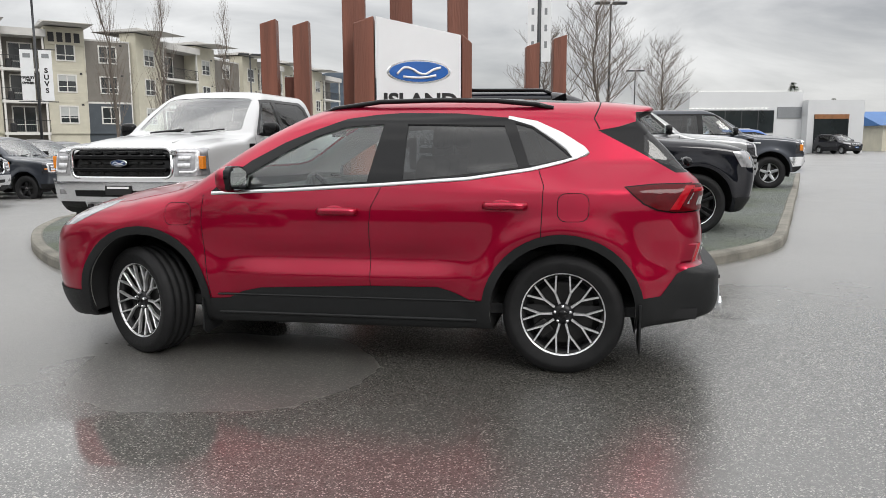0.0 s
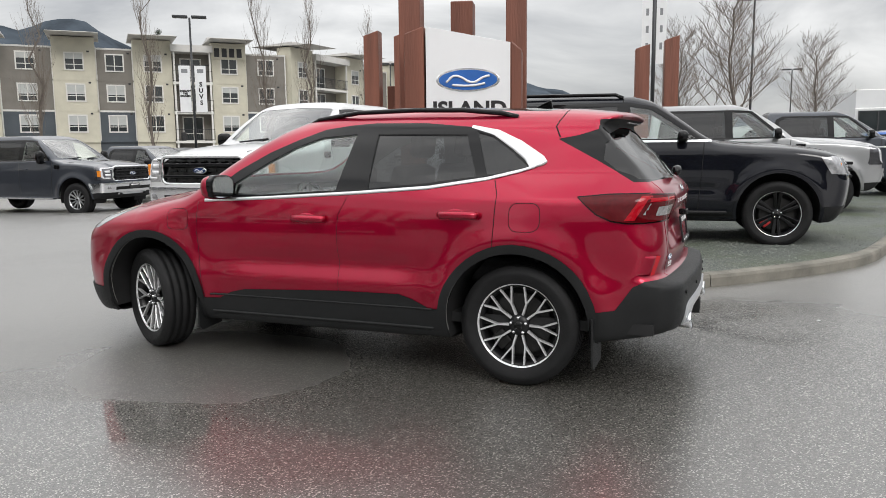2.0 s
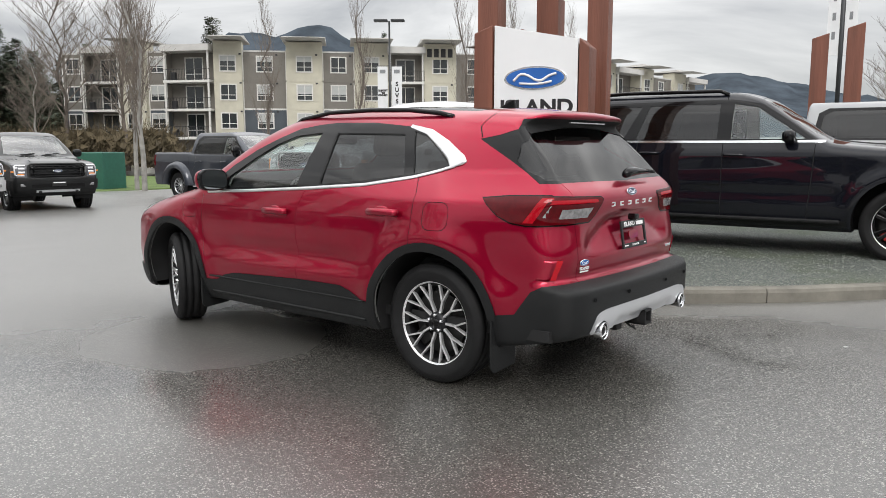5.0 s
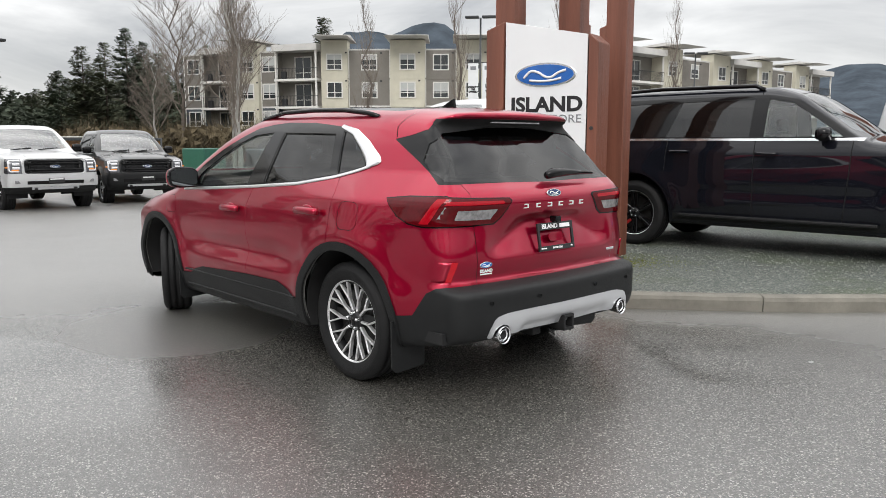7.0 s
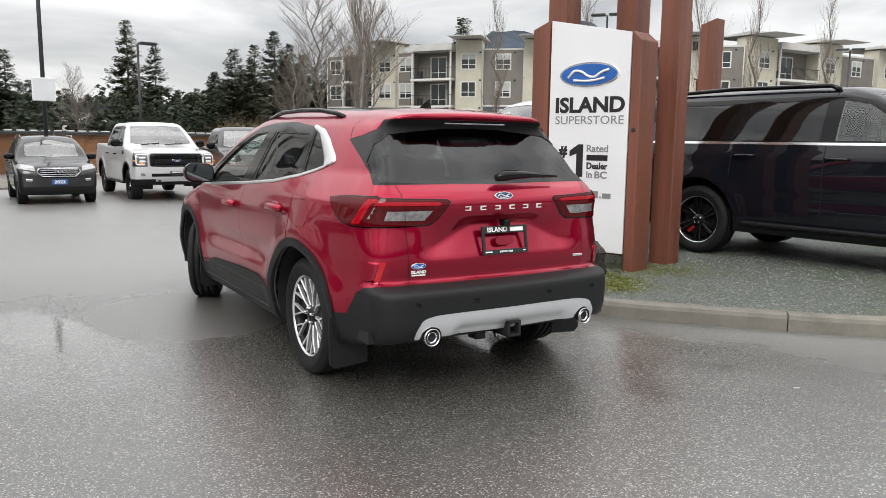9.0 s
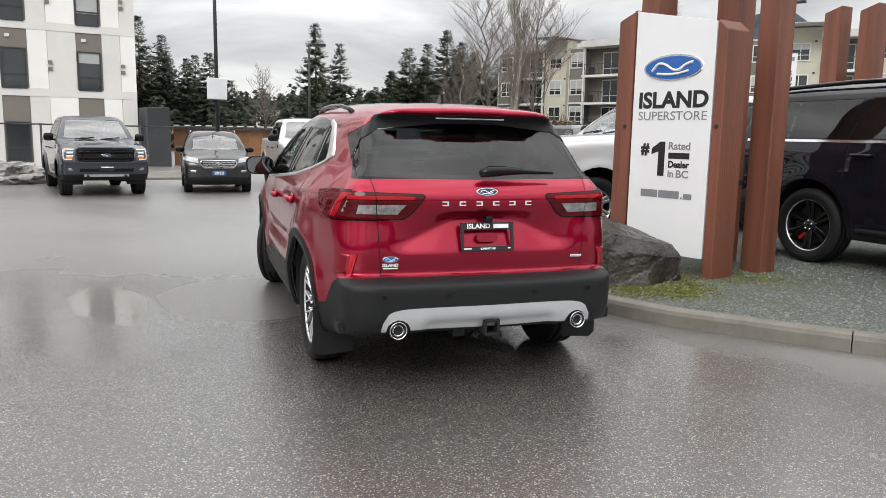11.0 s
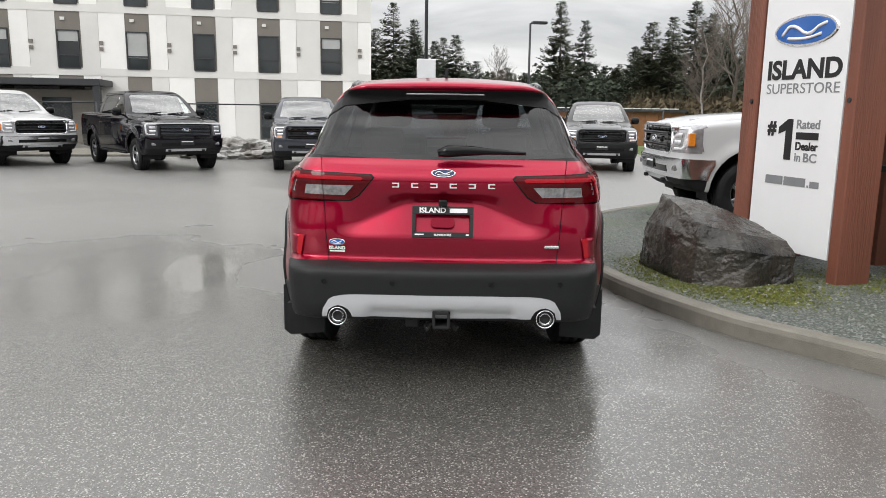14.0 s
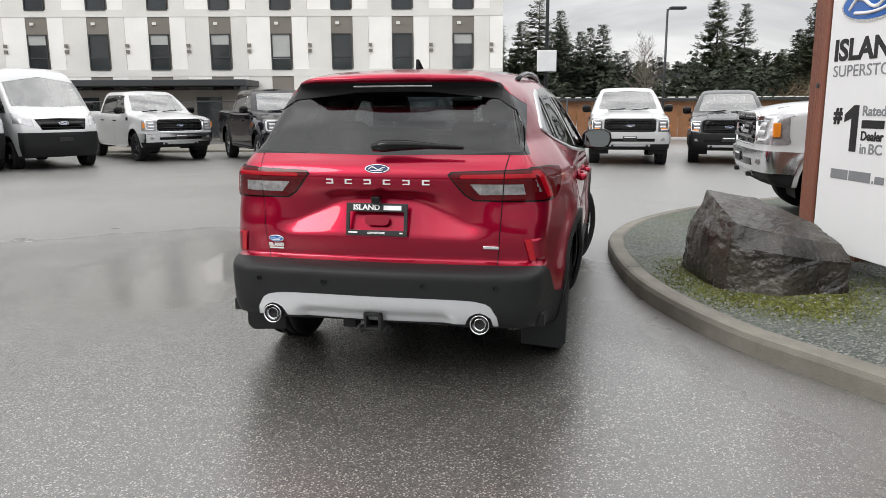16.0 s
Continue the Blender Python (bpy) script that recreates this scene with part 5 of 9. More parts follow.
    # tailgate furniture
    wip = bmesh.new()
    tube_bm([(-0.772, 0.03, 1.200), (-0.768, -0.02, 1.212), (-0.764, -0.12, 1.216), (-0.760, -0.24, 1.213), (-0.752, -0.42, 1.205)], 0.012, 8, wip, radii=[0.020, 0.030, 0.026, 0.016, 0.009])
    part("rear_wiper", wip, M_GLOSSBLACK, gate, smooth=True)
    pm = Matrix(((0, 0, -1, -0.815), (-1, 0, 0, 0), (0, 1, 0, 0.855), (0, 0, 0, 1)))
    tilt_back = pm @ pose(0, 0, 0, -9, 0, 0)
    fr = bmesh.new()
    for lo, hi in (((-0.156, 0.038, 0), (0.156, 0.080, 0.012)), ((-0.156, -0.080, 0), (0.156, -0.052, 0.012)), ((-0.156, -0.052, 0), (-0.138, 0.038, 0.012)), ((0.138, -0.052, 0), (0.156, 0.038, 0.012))):
        box_bm(lo, hi, 0.002, fr)
    pf = part("plate_frame", fr, M_BLACKVINYL, gate, "black dealer plate frame with no plate in it", m=tilt_back)
    text_mesh("frame_lettering", "ISLAND", 0.036, M_WHITEVINYL, pf, pose(-0.052, 0.058, 0.0125), 0.0005, width=0.135, bold=0.001)
    part("frame_mark", box_bm((0.035, 0.047, 0.012), (0.125, 0.069, 0.0135)), M_WHITEVINYL, pf)
    text_mesh("frame_lettering", "SUPERSTORE", 0.014, M_WHITEVINYL, pf, pose(0, -0.066, 0.0125), 0.0005, width=0.088, bold=0.0005)
    for x0, x1 in ((-0.142, -0.096), (0.118, 0.134)):
        part("frame_mark", box_bm((x0, -0.068, 0.012), (x1, -0.061, 0.0135)), M_WHITEVINYL, pf)
    part("plate_recess", prism_bm(rounded(-0.062, -0.028, 0.062, 0.022, 0.024), 0.0, 0.006, (0, 1)), M_RED, gate, m=tilt_back)
    cam_nub = box_bm((-0.845, -0.022, 0.935), (-0.79, 0.022, 0.972), 0.008)
    part("parking_lens", cam_nub, M_GLOSSBLACK, gate)
    face_back = Matrix(((0, 0, -1, -0.803), (-1, 0, 0, 0), (0, 1, 0, 1.104), (0, 0, 0, 1)))
    oval_badge(gate, face_back @ pose(0, 0, 0.002, -18, 0, 0), 0.125, 0.046)
    for k in range(6):
        yk = 0.242 - 0.0975 * k
        lt = bmesh.new()
        box_bm((yk - 0.018, 1.046, 0), (yk + 0.018, 1.052, 0.006), 0, lt)
        box_bm((yk - 0.018, 1.028, 0), (yk + 0.018, 1.033, 0.006), 0, lt)
        box_bm((yk - 0.004 + 0.014 * (1 if k % 2 else -1), 1.033, 0), (yk + 0.004 + 0.014 * (1 if k % 2 else -1), 1.046, 0.006), 0, lt)
        mk = Matrix(((0, 0, -1, -0.811 + float(rear_bow(abs(yk)))), (1, 0, 0, 0), (0, 1, 0, 0), (0, 0, 0, 1)))
        part("trim_bar", lt, M_BRIGHT, gate, m=mk)
    part("hybrid_badge", box_bm((-0.800, -0.60, 0.722), (-0.776, -0.525, 0.738), 0.003), M_CHROME, gate)
    stk = oval_badge(gate, Matrix(((0, 0, -1, -0.799), (-1, 0, 0, 0.545), (0, 1, 0, 0.742), (0, 0, 0, 1))) @ pose(0, 0, 0, 6, -6, 0), 0.086, 0.036, "dealer_sticker", enamel=M_BLUEVINYL)
    text_mesh("sticker_lettering", "ISLAND", 0.024, M_WHITEVINYL, stk, pose(0, -0.032, 0.002), 0.0005, width=0.086, bold=0.001)
    part("sticker_mark", box_bm((-0.040, -0.052, 0.0015), (0.040, -0.045, 0.0025)), M_WHITEVINYL, stk)
    part("brake_light_bar", box_bm((-0.51, -0.21, 1.500), (-0.495, 0.21, 1.508), 0.002), M_LAMPCLEAR, gate)
    for yy in (-0.60, -0.25, 0.25, 0.60):
        sn = lathe_bm([(0.0, -0.003), (0.010, -0.003), (0.011, 0.004)], 12)
        part("parking_sensor", sn, M_CLAD, car, m=pose(-0.928 + float(rear_bow(abs(yy))), yy, 0.555, 0, 0, 90))
    hb = bmesh.new()
    box_bm((-0.93, -0.045, 0.32), (-0.70, 0.045, 0.335), 0.004, hb)
    box_bm((-0.93, -0.045, 0.395), (-0.70, 0.045, 0.41), 0.004, hb)
    box_bm((-0.93, -0.045, 0.32), (-0.70, -0.030, 0.41), 0.004, hb)
    box_bm((-0.93, 0.030, 0.32), (-0.70, 0.045, 0.41), 0.004, hb)
    box_bm((-0.75, -0.50, 0.34), (-0.70, 0.50, 0.39), 0.006, hb)
    for sg in (1, -1):
        tube_bm([(-0.80, sg * 0.05, 0.33), (-0.86, sg * 0.085, 0.315), (-0.88, sg * 0.075, 0.30), (-0.86, sg * 0.06, 0.315)], 0.007, 6, hb)
    part("tow_hitch", hb, M_DARK, car, "black tow hitch receiver")
    part("trailer_socket", box_bm((-0.82, 0.12, 0.30), (-0.74, 0.19, 0.345), 0.006), M_CLAD, car)
    fin = prism_bm([(-0.09, 0.0), (0.10, 0.0), (-0.02, 0.055), (-0.075, 0.075)], -0.012, 0.012, (0, 2), 0.006)
    part("antenna_fin", fin, M_GLOSSBLACK, car, m=pose(0.09, 0, 1.614) @ Matrix.Scale(0.8, 4))
    part("headliner", box_bm((-0.3, -0.50, 1.48), (1.4, 0.50, 1.50), 0.004), M_HEADLINER, car)
    # wheels
    proto = wheel_mesh(0.352, 0.252, 0.225, "web", M_RIM, M_RIMBLACK)
    place_wheels(car, proto, (0.0, 2.71), 0.775, 0.352, steer=-24)
    drop_proto(proto)
    return car


build_hero()

# ---- the other vehicles ----

V_BODY, V_GF, V_GR, V_WIND, V_SEAM, V_HOLE, V_UNDER, V_GRILLE, V_LAMP, V_BUMPER, V_LOWER, V_TAIL, V_BELT, V_ARCH, V_DLO = range(15)
XZ, YZ, XY = (0, 2), (1, 2), (0, 1)


def both(poly):
    """A polygon that spans the middle, from its left half."""
    return poly + [(-p, q) for p, q in poly[::-1]]


def pickup_f(x, y, z):
    a = np.abs(y)
    wide = spl(z, [(0.35, 0.92), (0.55, 0.975), (0.85, 0.99), (1.1, 0.985), (1.28, 0.965), (1.45, 0.93), (1.6, 0.90)]) * spl(x, [(-1.2, 0.985), (0, 1), (3.2, 1), (4.2, 0.985), (4.65, 0.93)])
    for hx in (0.0, 3.69):
        wide = wide + 0.028 * np.exp(-((np.hypot(x - hx, z - 0.42) - 0.53) / 0.09) ** 2)
    top = spl(x, [(-1.3, 1.40), (0.48, 1.40), (0.65, 1.36), (2.6, 1.37), (3.0, 1.39), (3.4, 1.375), (4.0, 1.335), (4.35, 1.28), (4.55, 1.20), (4.66, 1.05)])
    hood = np.clip((x - 3.0) * 3, 0, 1)
    top = top - hood * (0.05 * a ** 2 + 0.035 * np.clip((a - 0.52) / 0.1, 0, 1))
    front = spl(z, [(0.4, 4.42), (0.55, 4.57), (0.80, 4.62), (1.0, 4.60), (1.2, 4.56), (1.32, 4.47)]) - 0.13 * a ** 3
    low = smin(wide - a, top - z, 0.06)
    low = smin(smin(low, front - x, 0.06), x + 1.18, 0.04)
    low = smin(low, z - 0.42, 0.04)
    cabw = spl(z, [(1.2, 0.95), (1.35, 0.93), (1.6, 0.85), (1.85, 0.745), (2.0, 0.66)])
    shield = spl(z, [(1.2, 3.30), (1.38, 3.14), (1.90, 2.38), (1.98, 2.17), (2.05, 2.0)]) - 0.12 * a ** 2
    cab = smin(cabw - a, 2.0 - 0.06 * a ** 2 - z, 0.10)
    cab = smin(smin(cab, shield - x, 0.08), x - (0.56 + (z - 1.35) * 0.14), 0.06)
    cab = np.minimum(cab, z - 1.1)
    v = smax(low, cab, 0.025)
    bed = np.minimum(np.minimum(x + 1.10, 0.49 - x), np.minimum(0.82 - a, z - 0.95))
    return np.minimum(v, -bed)


def bigsuv_f(x, y, z):
    a = np.abs(y)
    wide = spl(z, [(0.3, 0.90), (0.55, 0.97), (0.9, 0.99), (1.15, 0.985), (1.28, 0.955), (1.5, 0.885), (1.75, 0.79), (1.9, 0.70), (2.0, 0.6)]) * spl(x, [(-1.3, 0.955), (-0.6, 0.985), (0, 1), (3.0, 1), (3.8, 0.985), (4.3, 0.90)])
    for hx in (0.0, 3.34):
        wide = wide + 0.022 * np.exp(-((np.hypot(x - hx, z - 0.42) - 0.53) / 0.09) ** 2)
    wide = wide - 0.012 * np.exp(-((z - 0.72) / 0.07) ** 2) * np.clip((x - 0.5) * 4, 0, 1) * np.clip((2.8 - x) * 4, 0, 1)
    top = spl(x, [(-1.4, 1.86), (-1.0, 1.90), (-0.2, 1.935), (0.8, 1.945), (1.5, 1.93), (1.8, 1.86), (2.15, 1.64), (2.5, 1.40), (2.62, 1.345), (2.9, 1.31), (3.5, 1.265), (3.9, 1.20), (4.1, 1.12), (4.22, 1.0), (4.3, 0.8)])
    top = top - 0.07 * a ** 2
    front = spl(z, [(0.3, 4.10), (0.5, 4.22), (0.8, 4.26), (1.0, 4.22), (1.2, 4.10)]) - 0.22 * a ** 2.6
    rear = spl(z, [(0.3, -1.12), (0.5, -1.24), (0.8, -1.24), (1.2, -1.22), (1.5, -1.12), (1.85, -0.98), (2.0, -0.9)]) + 0.12 * a ** 3
    v = smin(wide - a, top - z, 0.10)
    v = smin(smin(v, front - x, 0.09), x - rear, 0.07)
    return smin(v, z - 0.30, 0.05)


def smallsuv_f(x, y, z):
    a = np.abs(y)
    wide = spl(z, [(0.2, 0.80), (0.45, 0.865), (0.75, 0.88), (1.0, 0.87), (1.12, 0.83), (1.35, 0.745), (1.55, 0.65), (1.7, 0.52)]) * spl(x, [(-0.8, 0.93), (0, 1), (2.6, 1), (3.0, 0.96), (3.4, 0.86)])
    top = spl(x, [(-0.9, 1.56), (-0.3, 1.63), (0.6, 1.66), (1.3, 1.63), (1.7, 1.45), (2.15, 1.13), (2.3, 1.08), (2.8, 1.02), (3.1, 0.94), (3.25, 0.8)]) - 0.10 * a ** 2
    front = spl(z, [(0.2, 3.05), (0.4, 3.22), (0.7, 3.27), (0.9, 3.2), (1.05, 3.05)]) - 0.30 * a ** 2.5
    rear = spl(z, [(0.2, -0.65), (0.4, -0.78), (0.7, -0.80), (1.1, -0.74), (1.5, -0.55), (1.7, -0.45)]) + 0.15 * a ** 3
    v = smin(wide - a, top - z, 0.10)
    v = smin(smin(v, front - x, 0.09), x - rear, 0.07)
    return smin(v, z - 0.24, 0.05)


def van_f(x, y, z):
    a = np.abs(y)
    wide = spl(z, [(0.3, 0.92), (0.6, 0.98), (1.2, 0.99), (1.7, 0.95), (2.3, 0.86), (2.6, 0.76)]) * spl(x, [(-1.2, 0.98), (2.8, 1), (3.6, 0.97), (4.3, 0.86)])
    top = spl(x, [(-1.3, 2.50), (0, 2.55), (2.2, 2.52), (2.6, 2.42), (3.0, 2.10), (3.55, 1.60), (3.75, 1.45), (4.1, 1.28), (4.3, 1.10), (4.4, 0.9)]) - 0.08 * a ** 2
    front = spl(z, [(0.3, 4.22), (0.6, 4.36), (0.9, 4.38), (1.2, 4.28)]) - 0.30 * a ** 2.4
    v = smin(wide - a, top - z, 0.14)
    v = smin(smin(v, front - x, 0.10), x + 1.15, 0.08)
    return smin(v, z - 0.32, 0.05)


def pickup_cuts(bm, lo_trim):
    side_ok = lambda c, n: abs(c.y) > 0.5
    front_ok = lambda c, n: c.x > 4.2 and n.x > 0.3
    for ln in ([(3.02, 1.33), (3.0, 0.9), (2.96, 0.5)], [(1.95, 1.90), (1.97, 1.3), (1.98, 0.5)], [(0.86, 1.3), (0.80, 1.0), (0.70, 0.85)], [(0.53, 1.40), (0.53, 1.02)]):
        cut(bm, strip(ln, 0.012), XZ, side_ok, V_SEAM, 0.1)
    cut(bm, [(2.94, 1.36), (2.74, 1.54), (2.38, 1.86), (2.1, 1.88), (0.95, 1.88), (0.80, 1.80), (0.72, 1.35), (1.9, 1.34)], XZ, side_ok, V_DLO, 0.1)
    cut(bm, [(2.82, 1.385), (2.64, 1.56), (2.34, 1.82), (2.04, 1.84), (2.05, 1.375)], XZ, side_ok, V_GF, 0.1)
    cut(bm, [(1.92, 1.375), (1.90, 1.84), (1.02, 1.84), (0.88, 1.76), (0.82, 1.385)], XZ, side_ok, V_GR, 0.1)
    cut(bm, both([(0.0, 1.395), (0.66, 1.42), (0.76, 1.44), (0.64, 1.85), (0.58, 1.88), (0.0, 1.90)]), YZ, lambda c, n: 2.0 < c.x < 3.4 and n.x > 0.25, V_WIND, 0.1)
    cut(bm, both([(0.0, 1.50), (0.62, 1.50), (0.55, 1.83), (0.0, 1.84)]), YZ, lambda c, n: 0.4 < c.x < 1.0 and n.x < -0.5, V_GR, 0.1)
    cut(bm, both([(0.0, 0.86), (0.58, 0.86), (0.64, 0.92), (0.64, 1.13), (0.58, 1.19), (0.0, 1.20)]), YZ, front_ok, V_GRILLE, 0.1)
    for pl in ([(0.68, 0.88), (1.1, 0.88), (1.1, 1.21), (0.68, 1.19)],):
        for q in (pl, [(-p, r) for p, r in pl[::-1]]):
            cut(bm, q, YZ, lambda c, n: c.x > 4.28 and n.x > 0.1, V_LAMP, 0.1)
    cut(bm, [(4.28, 0.90), (4.36, 1.20), (4.7, 1.20), (4.7, 0.88)], XZ, lambda c, n: abs(c.y) > 0.8 and abs(n.y) > 0.5 and c.x > 4.2, V_LAMP, 0.1)
    cut(bm, [(4.15, 0.80), (4.8, 0.82), (4.8, 0.60), (4.15, 0.56)], XZ, lambda c, n: c.x > 4.0, V_BUMPER, 0.1)
    cut(bm, [(4.15, 0.56), (4.8, 0.60), (4.8, 0.2), (4.15, 0.2)], XZ, lambda c, n: c.x > 4.0, V_LOWER, 0.1)
    cut(bm, [(-1.3, 1.33), (-1.06, 1.33), (-1.09, 1.0), (-1.3, 1.0)], XZ, side_ok, V_TAIL, 0.1)
    for hx in (0.0, 3.69):
        cut(bm, circle(hx, 0.44, 0.55, 28), XZ, side_ok, V_ARCH, 0.1)
        cut(bm, circle(hx, 0.44, 0.505, 28), XZ, side_ok, V_HOLE, 0.1)


def bigsuv_cuts(bm, lo_trim):
    side_ok = lambda c, n: abs(c.y) > 0.5
    front_ok = lambda c, n: c.x > 3.9 and n.x > 0.3
    for ln in ([(2.46, 1.32), (2.44, 0.9), (2.40, 0.42)], [(1.45, 1.86), (1.46, 1.3), (1.46, 0.42)], [(0.42, 1.3), (0.40, 0.95)]):
        cut(bm, strip(ln, 0.010), XZ, side_ok, V_SEAM, 0.1)
    cut(bm, [(2.50, 1.325), (2.10, 1.60), (1.85, 1.76), (1.5, 1.82), (-0.55, 1.80), (-0.80, 1.72), (-0.95, 1.33)], XZ, side_ok, V_DLO, 0.1)
    cut(bm, [(2.36, 1.345), (2.06, 1.55), (1.80, 1.72), (1.54, 1.765), (1.54, 1.345)], XZ, side_ok, V_GF, 0.1)
    cut(bm, [(1.38, 1.345), (1.38, 1.77), (0.52, 1.765), (0.38, 1.345)], XZ, side_ok, V_GR, 0.1)
    cut(bm, [(0.22, 1.345), (0.42, 1.755), (-0.52, 1.75), (-0.72, 1.68), (-0.84, 1.35)], XZ, side_ok, V_GR, 0.1)
    cut(bm, strip([(2.55, 1.315), (1.5, 1.313), (-0.95, 1.318)], 0.026), XZ, side_ok, V_BELT, 0.1)
    cut(bm, both([(0.0, 1.37), (0.62, 1.40), (0.74, 1.43), (0.64, 1.82), (0.0, 1.88)]), YZ, lambda c, n: 1.6 < c.x < 2.9 and n.x > 0.2, V_WIND, 0.1)
    cut(bm, both([(0.0, 1.30), (0.70, 1.32), (0.62, 1.76), (0.0, 1.80)]), YZ, lambda c, n: c.x < -0.8 and n.x < -0.4, V_GR, 0.1)
    cut(bm, both([(0.0, 0.78), (0.56, 0.78), (0.62, 0.84), (0.62, 1.04), (0.56, 1.09), (0.0, 1.10)]), YZ, front_ok, V_GRILLE, 0.1)
    pl = [(0.66, 0.88), (1.1, 0.90), (1.1, 1.12), (0.66, 1.09)]
    for q in (pl, [(-p, r) for p, r in pl[::-1]]):
        cut(bm, q, YZ, lambda c, n: c.x > 3.8 and n.x > 0.25, V_LAMP, 0.1)
    cut(bm, [(3.80, 1.10), (4.4, 1.10), (4.4, 0.90), (3.92, 0.90)], XZ, lambda c, n: abs(c.y) > 0.75 and c.x > 3.7 and n.x <= 0.25, V_LAMP, 0.1)
    cut(bm, [(3.85, 0.50), (4.5, 0.52), (4.5, 0.2), (3.85, 0.2)], XZ, lambda c, n: c.x > 3.7, V_LOWER, 0.1)
    cut(bm, [(2.9, 0.43), (0.5, 0.43), (0.5, 0.36), (2.9, 0.36)], XZ, side_ok, V_LOWER, 0.1)
    for hx in (0.0, 3.34):
        cut(bm, circle(hx, 0.43, 0.52, 30), XZ, side_ok, V_ARCH, 0.1)
        cut(bm, circle(hx, 0.43, 0.485, 30), XZ, side_ok, V_HOLE, 0.1)


def smallsuv_cuts(bm, lo_trim):
    side_ok = lambda c, n: abs(c.y) > 0.45
    for ln in ([(2.0, 1.08), (1.98, 0.35)], [(1.05, 1.55), (1.05, 0.35)]):
        cut(bm, strip(ln, 0.010), XZ, side_ok, V_SEAM, 0.1)
    cut(bm, [(2.02, 1.10), (1.55, 1.44), (1.2, 1.52), (-0.05, 1.52), (-0.4, 1.22), (0.4, 1.14)], XZ, side_ok, V_DLO, 0.1)
    cut(bm, [(1.92, 1.115), (1.52, 1.40), (1.2, 1.48), (1.10, 1.48), (1.10, 1.115)], XZ, side_ok, V_GF, 0.1)
    cut(bm, [(1.0, 1.12), (1.0, 1.48), (0.0, 1.47), (-0.30, 1.22), (0.4, 1.15)], XZ, side_ok, V_GR, 0.1)
    cut(bm, both([(0.0, 1.13), (0.60, 1.16), (0.56, 1.45), (0.0, 1.55)]), YZ, lambda c, n: 1.3 < c.x < 2.4 and n.x > 0.2, V_WIND, 0.1)
    cut(bm, both([(0.0, 0.66), (0.36, 0.66), (0.46, 0.76), (0.44, 0.90), (0.0, 0.90)]), YZ, lambda c, n: c.x > 2.9 and n.x > 0.2, V_GRILLE, 0.1)
    pl = [(0.50, 0.82), (0.86, 0.88), (0.86, 0.99), (0.52, 0.93)]
    for q in (pl, [(-p, r) for p, r in pl[::-1]]):
        cut(bm, q, YZ, lambda c, n: c.x > 2.7 and n.x > 0.1, V_LAMP, 0.1)
    cut(bm, [(2.7, 0.42), (3.5, 0.46), (3.5, 0.1), (2.7, 0.1)], XZ, lambda c, n: c.x > 2.6, V_LOWER, 0.1)
    for hx in (0.0, 2.52):
        cut(bm, circle(hx, 0.35, 0.42, 26), XZ, side_ok, V_ARCH, 0.1)
        cut(bm, circle(hx, 0.35, 0.385, 26), XZ, side_ok, V_HOLE, 0.1)


def van_cuts(bm, lo_trim):
    side_ok = lambda c, n: abs(c.y) > 0.5
    for ln in ([(3.35, 1.25), (3.3, 0.5)], [(2.35, 2.2), (2.35, 0.5)], [(1.0, 2.3), (1.0, 0.5)]):
        cut(bm, strip(ln, 0.012), XZ, side_ok, V_SEAM, 0.12)
    cut(bm, [(3.35, 1.40), (2.75, 2.0), (2.42, 2.0), (2.42, 1.36)], XZ, side_ok, V_GF, 0.12)
    cut(bm, both([(0.0, 1.52), (0.88, 1.56), (0.84, 2.14), (0.0, 2.28)]), YZ, lambda c, n: 2.5 < c.x < 3.9 and n.x > 0.15, V_WIND, 0.12)
    cut(bm, both([(0.0, 0.98), (0.50, 0.98), (0.60, 1.24), (0.0, 1.26)]), YZ, lambda c, n: c.x > 3.9 and n.x > 0.2, V_GRILLE, 0.12)
    pl = [(0.64, 1.05), (1.0, 1.15), (1.0, 1.42), (0.66, 1.28)]
    for q in (pl, [(-p, r) for p, r in pl[::-1]]):
        cut(bm, q, YZ, lambda c, n: c.x > 3.6 and n.x > 0.1, V_LAMP, 0.12)
    cut(bm, [(3.9, 0.92), (4.6, 0.92), (4.6, 0.2), (3.9, 0.2)], XZ, lambda c, n: c.x > 3.7, V_LOWER, 0.12)
    for hx in (0.0, 3.3):
        cut(bm, circle(hx, 0.40, 0.46, 26), XZ, side_ok, V_ARCH, 0.12)
        cut(bm, circle(hx, 0.40, 0.43, 26), XZ, side_ok, V_HOLE, 0.12)


KINDS = {
    "pickup": (pickup_f, pickup_cuts, (-1.3, -1.12, 0.3), (4.8, 1.12, 2.1), 0.045, (0.0, 3.69), 0.84, 0.405, 0.25),
    "bigsuv": (bigsuv_f, bigsuv_cuts, (-1.35, -1.12, 0.2), (4.4, 1.12, 2.05), 0.040, (0.0, 3.34), 0.845, 0.405, 0.285),
    "smallsuv": (smallsuv_f, smallsuv_cuts, (-0.9, -1.0, 0.15), (3.4, 1.0, 1.75), 0.045, (0.0, 2.52), 0.755, 0.335, 0.215),
    "van": (van_f, van_cuts, (-1.25, -1.1, 0.2), (4.5, 1.1, 2.65), 0.06, (0.0, 3.3), 0.86, 0.345, 0.215),
}


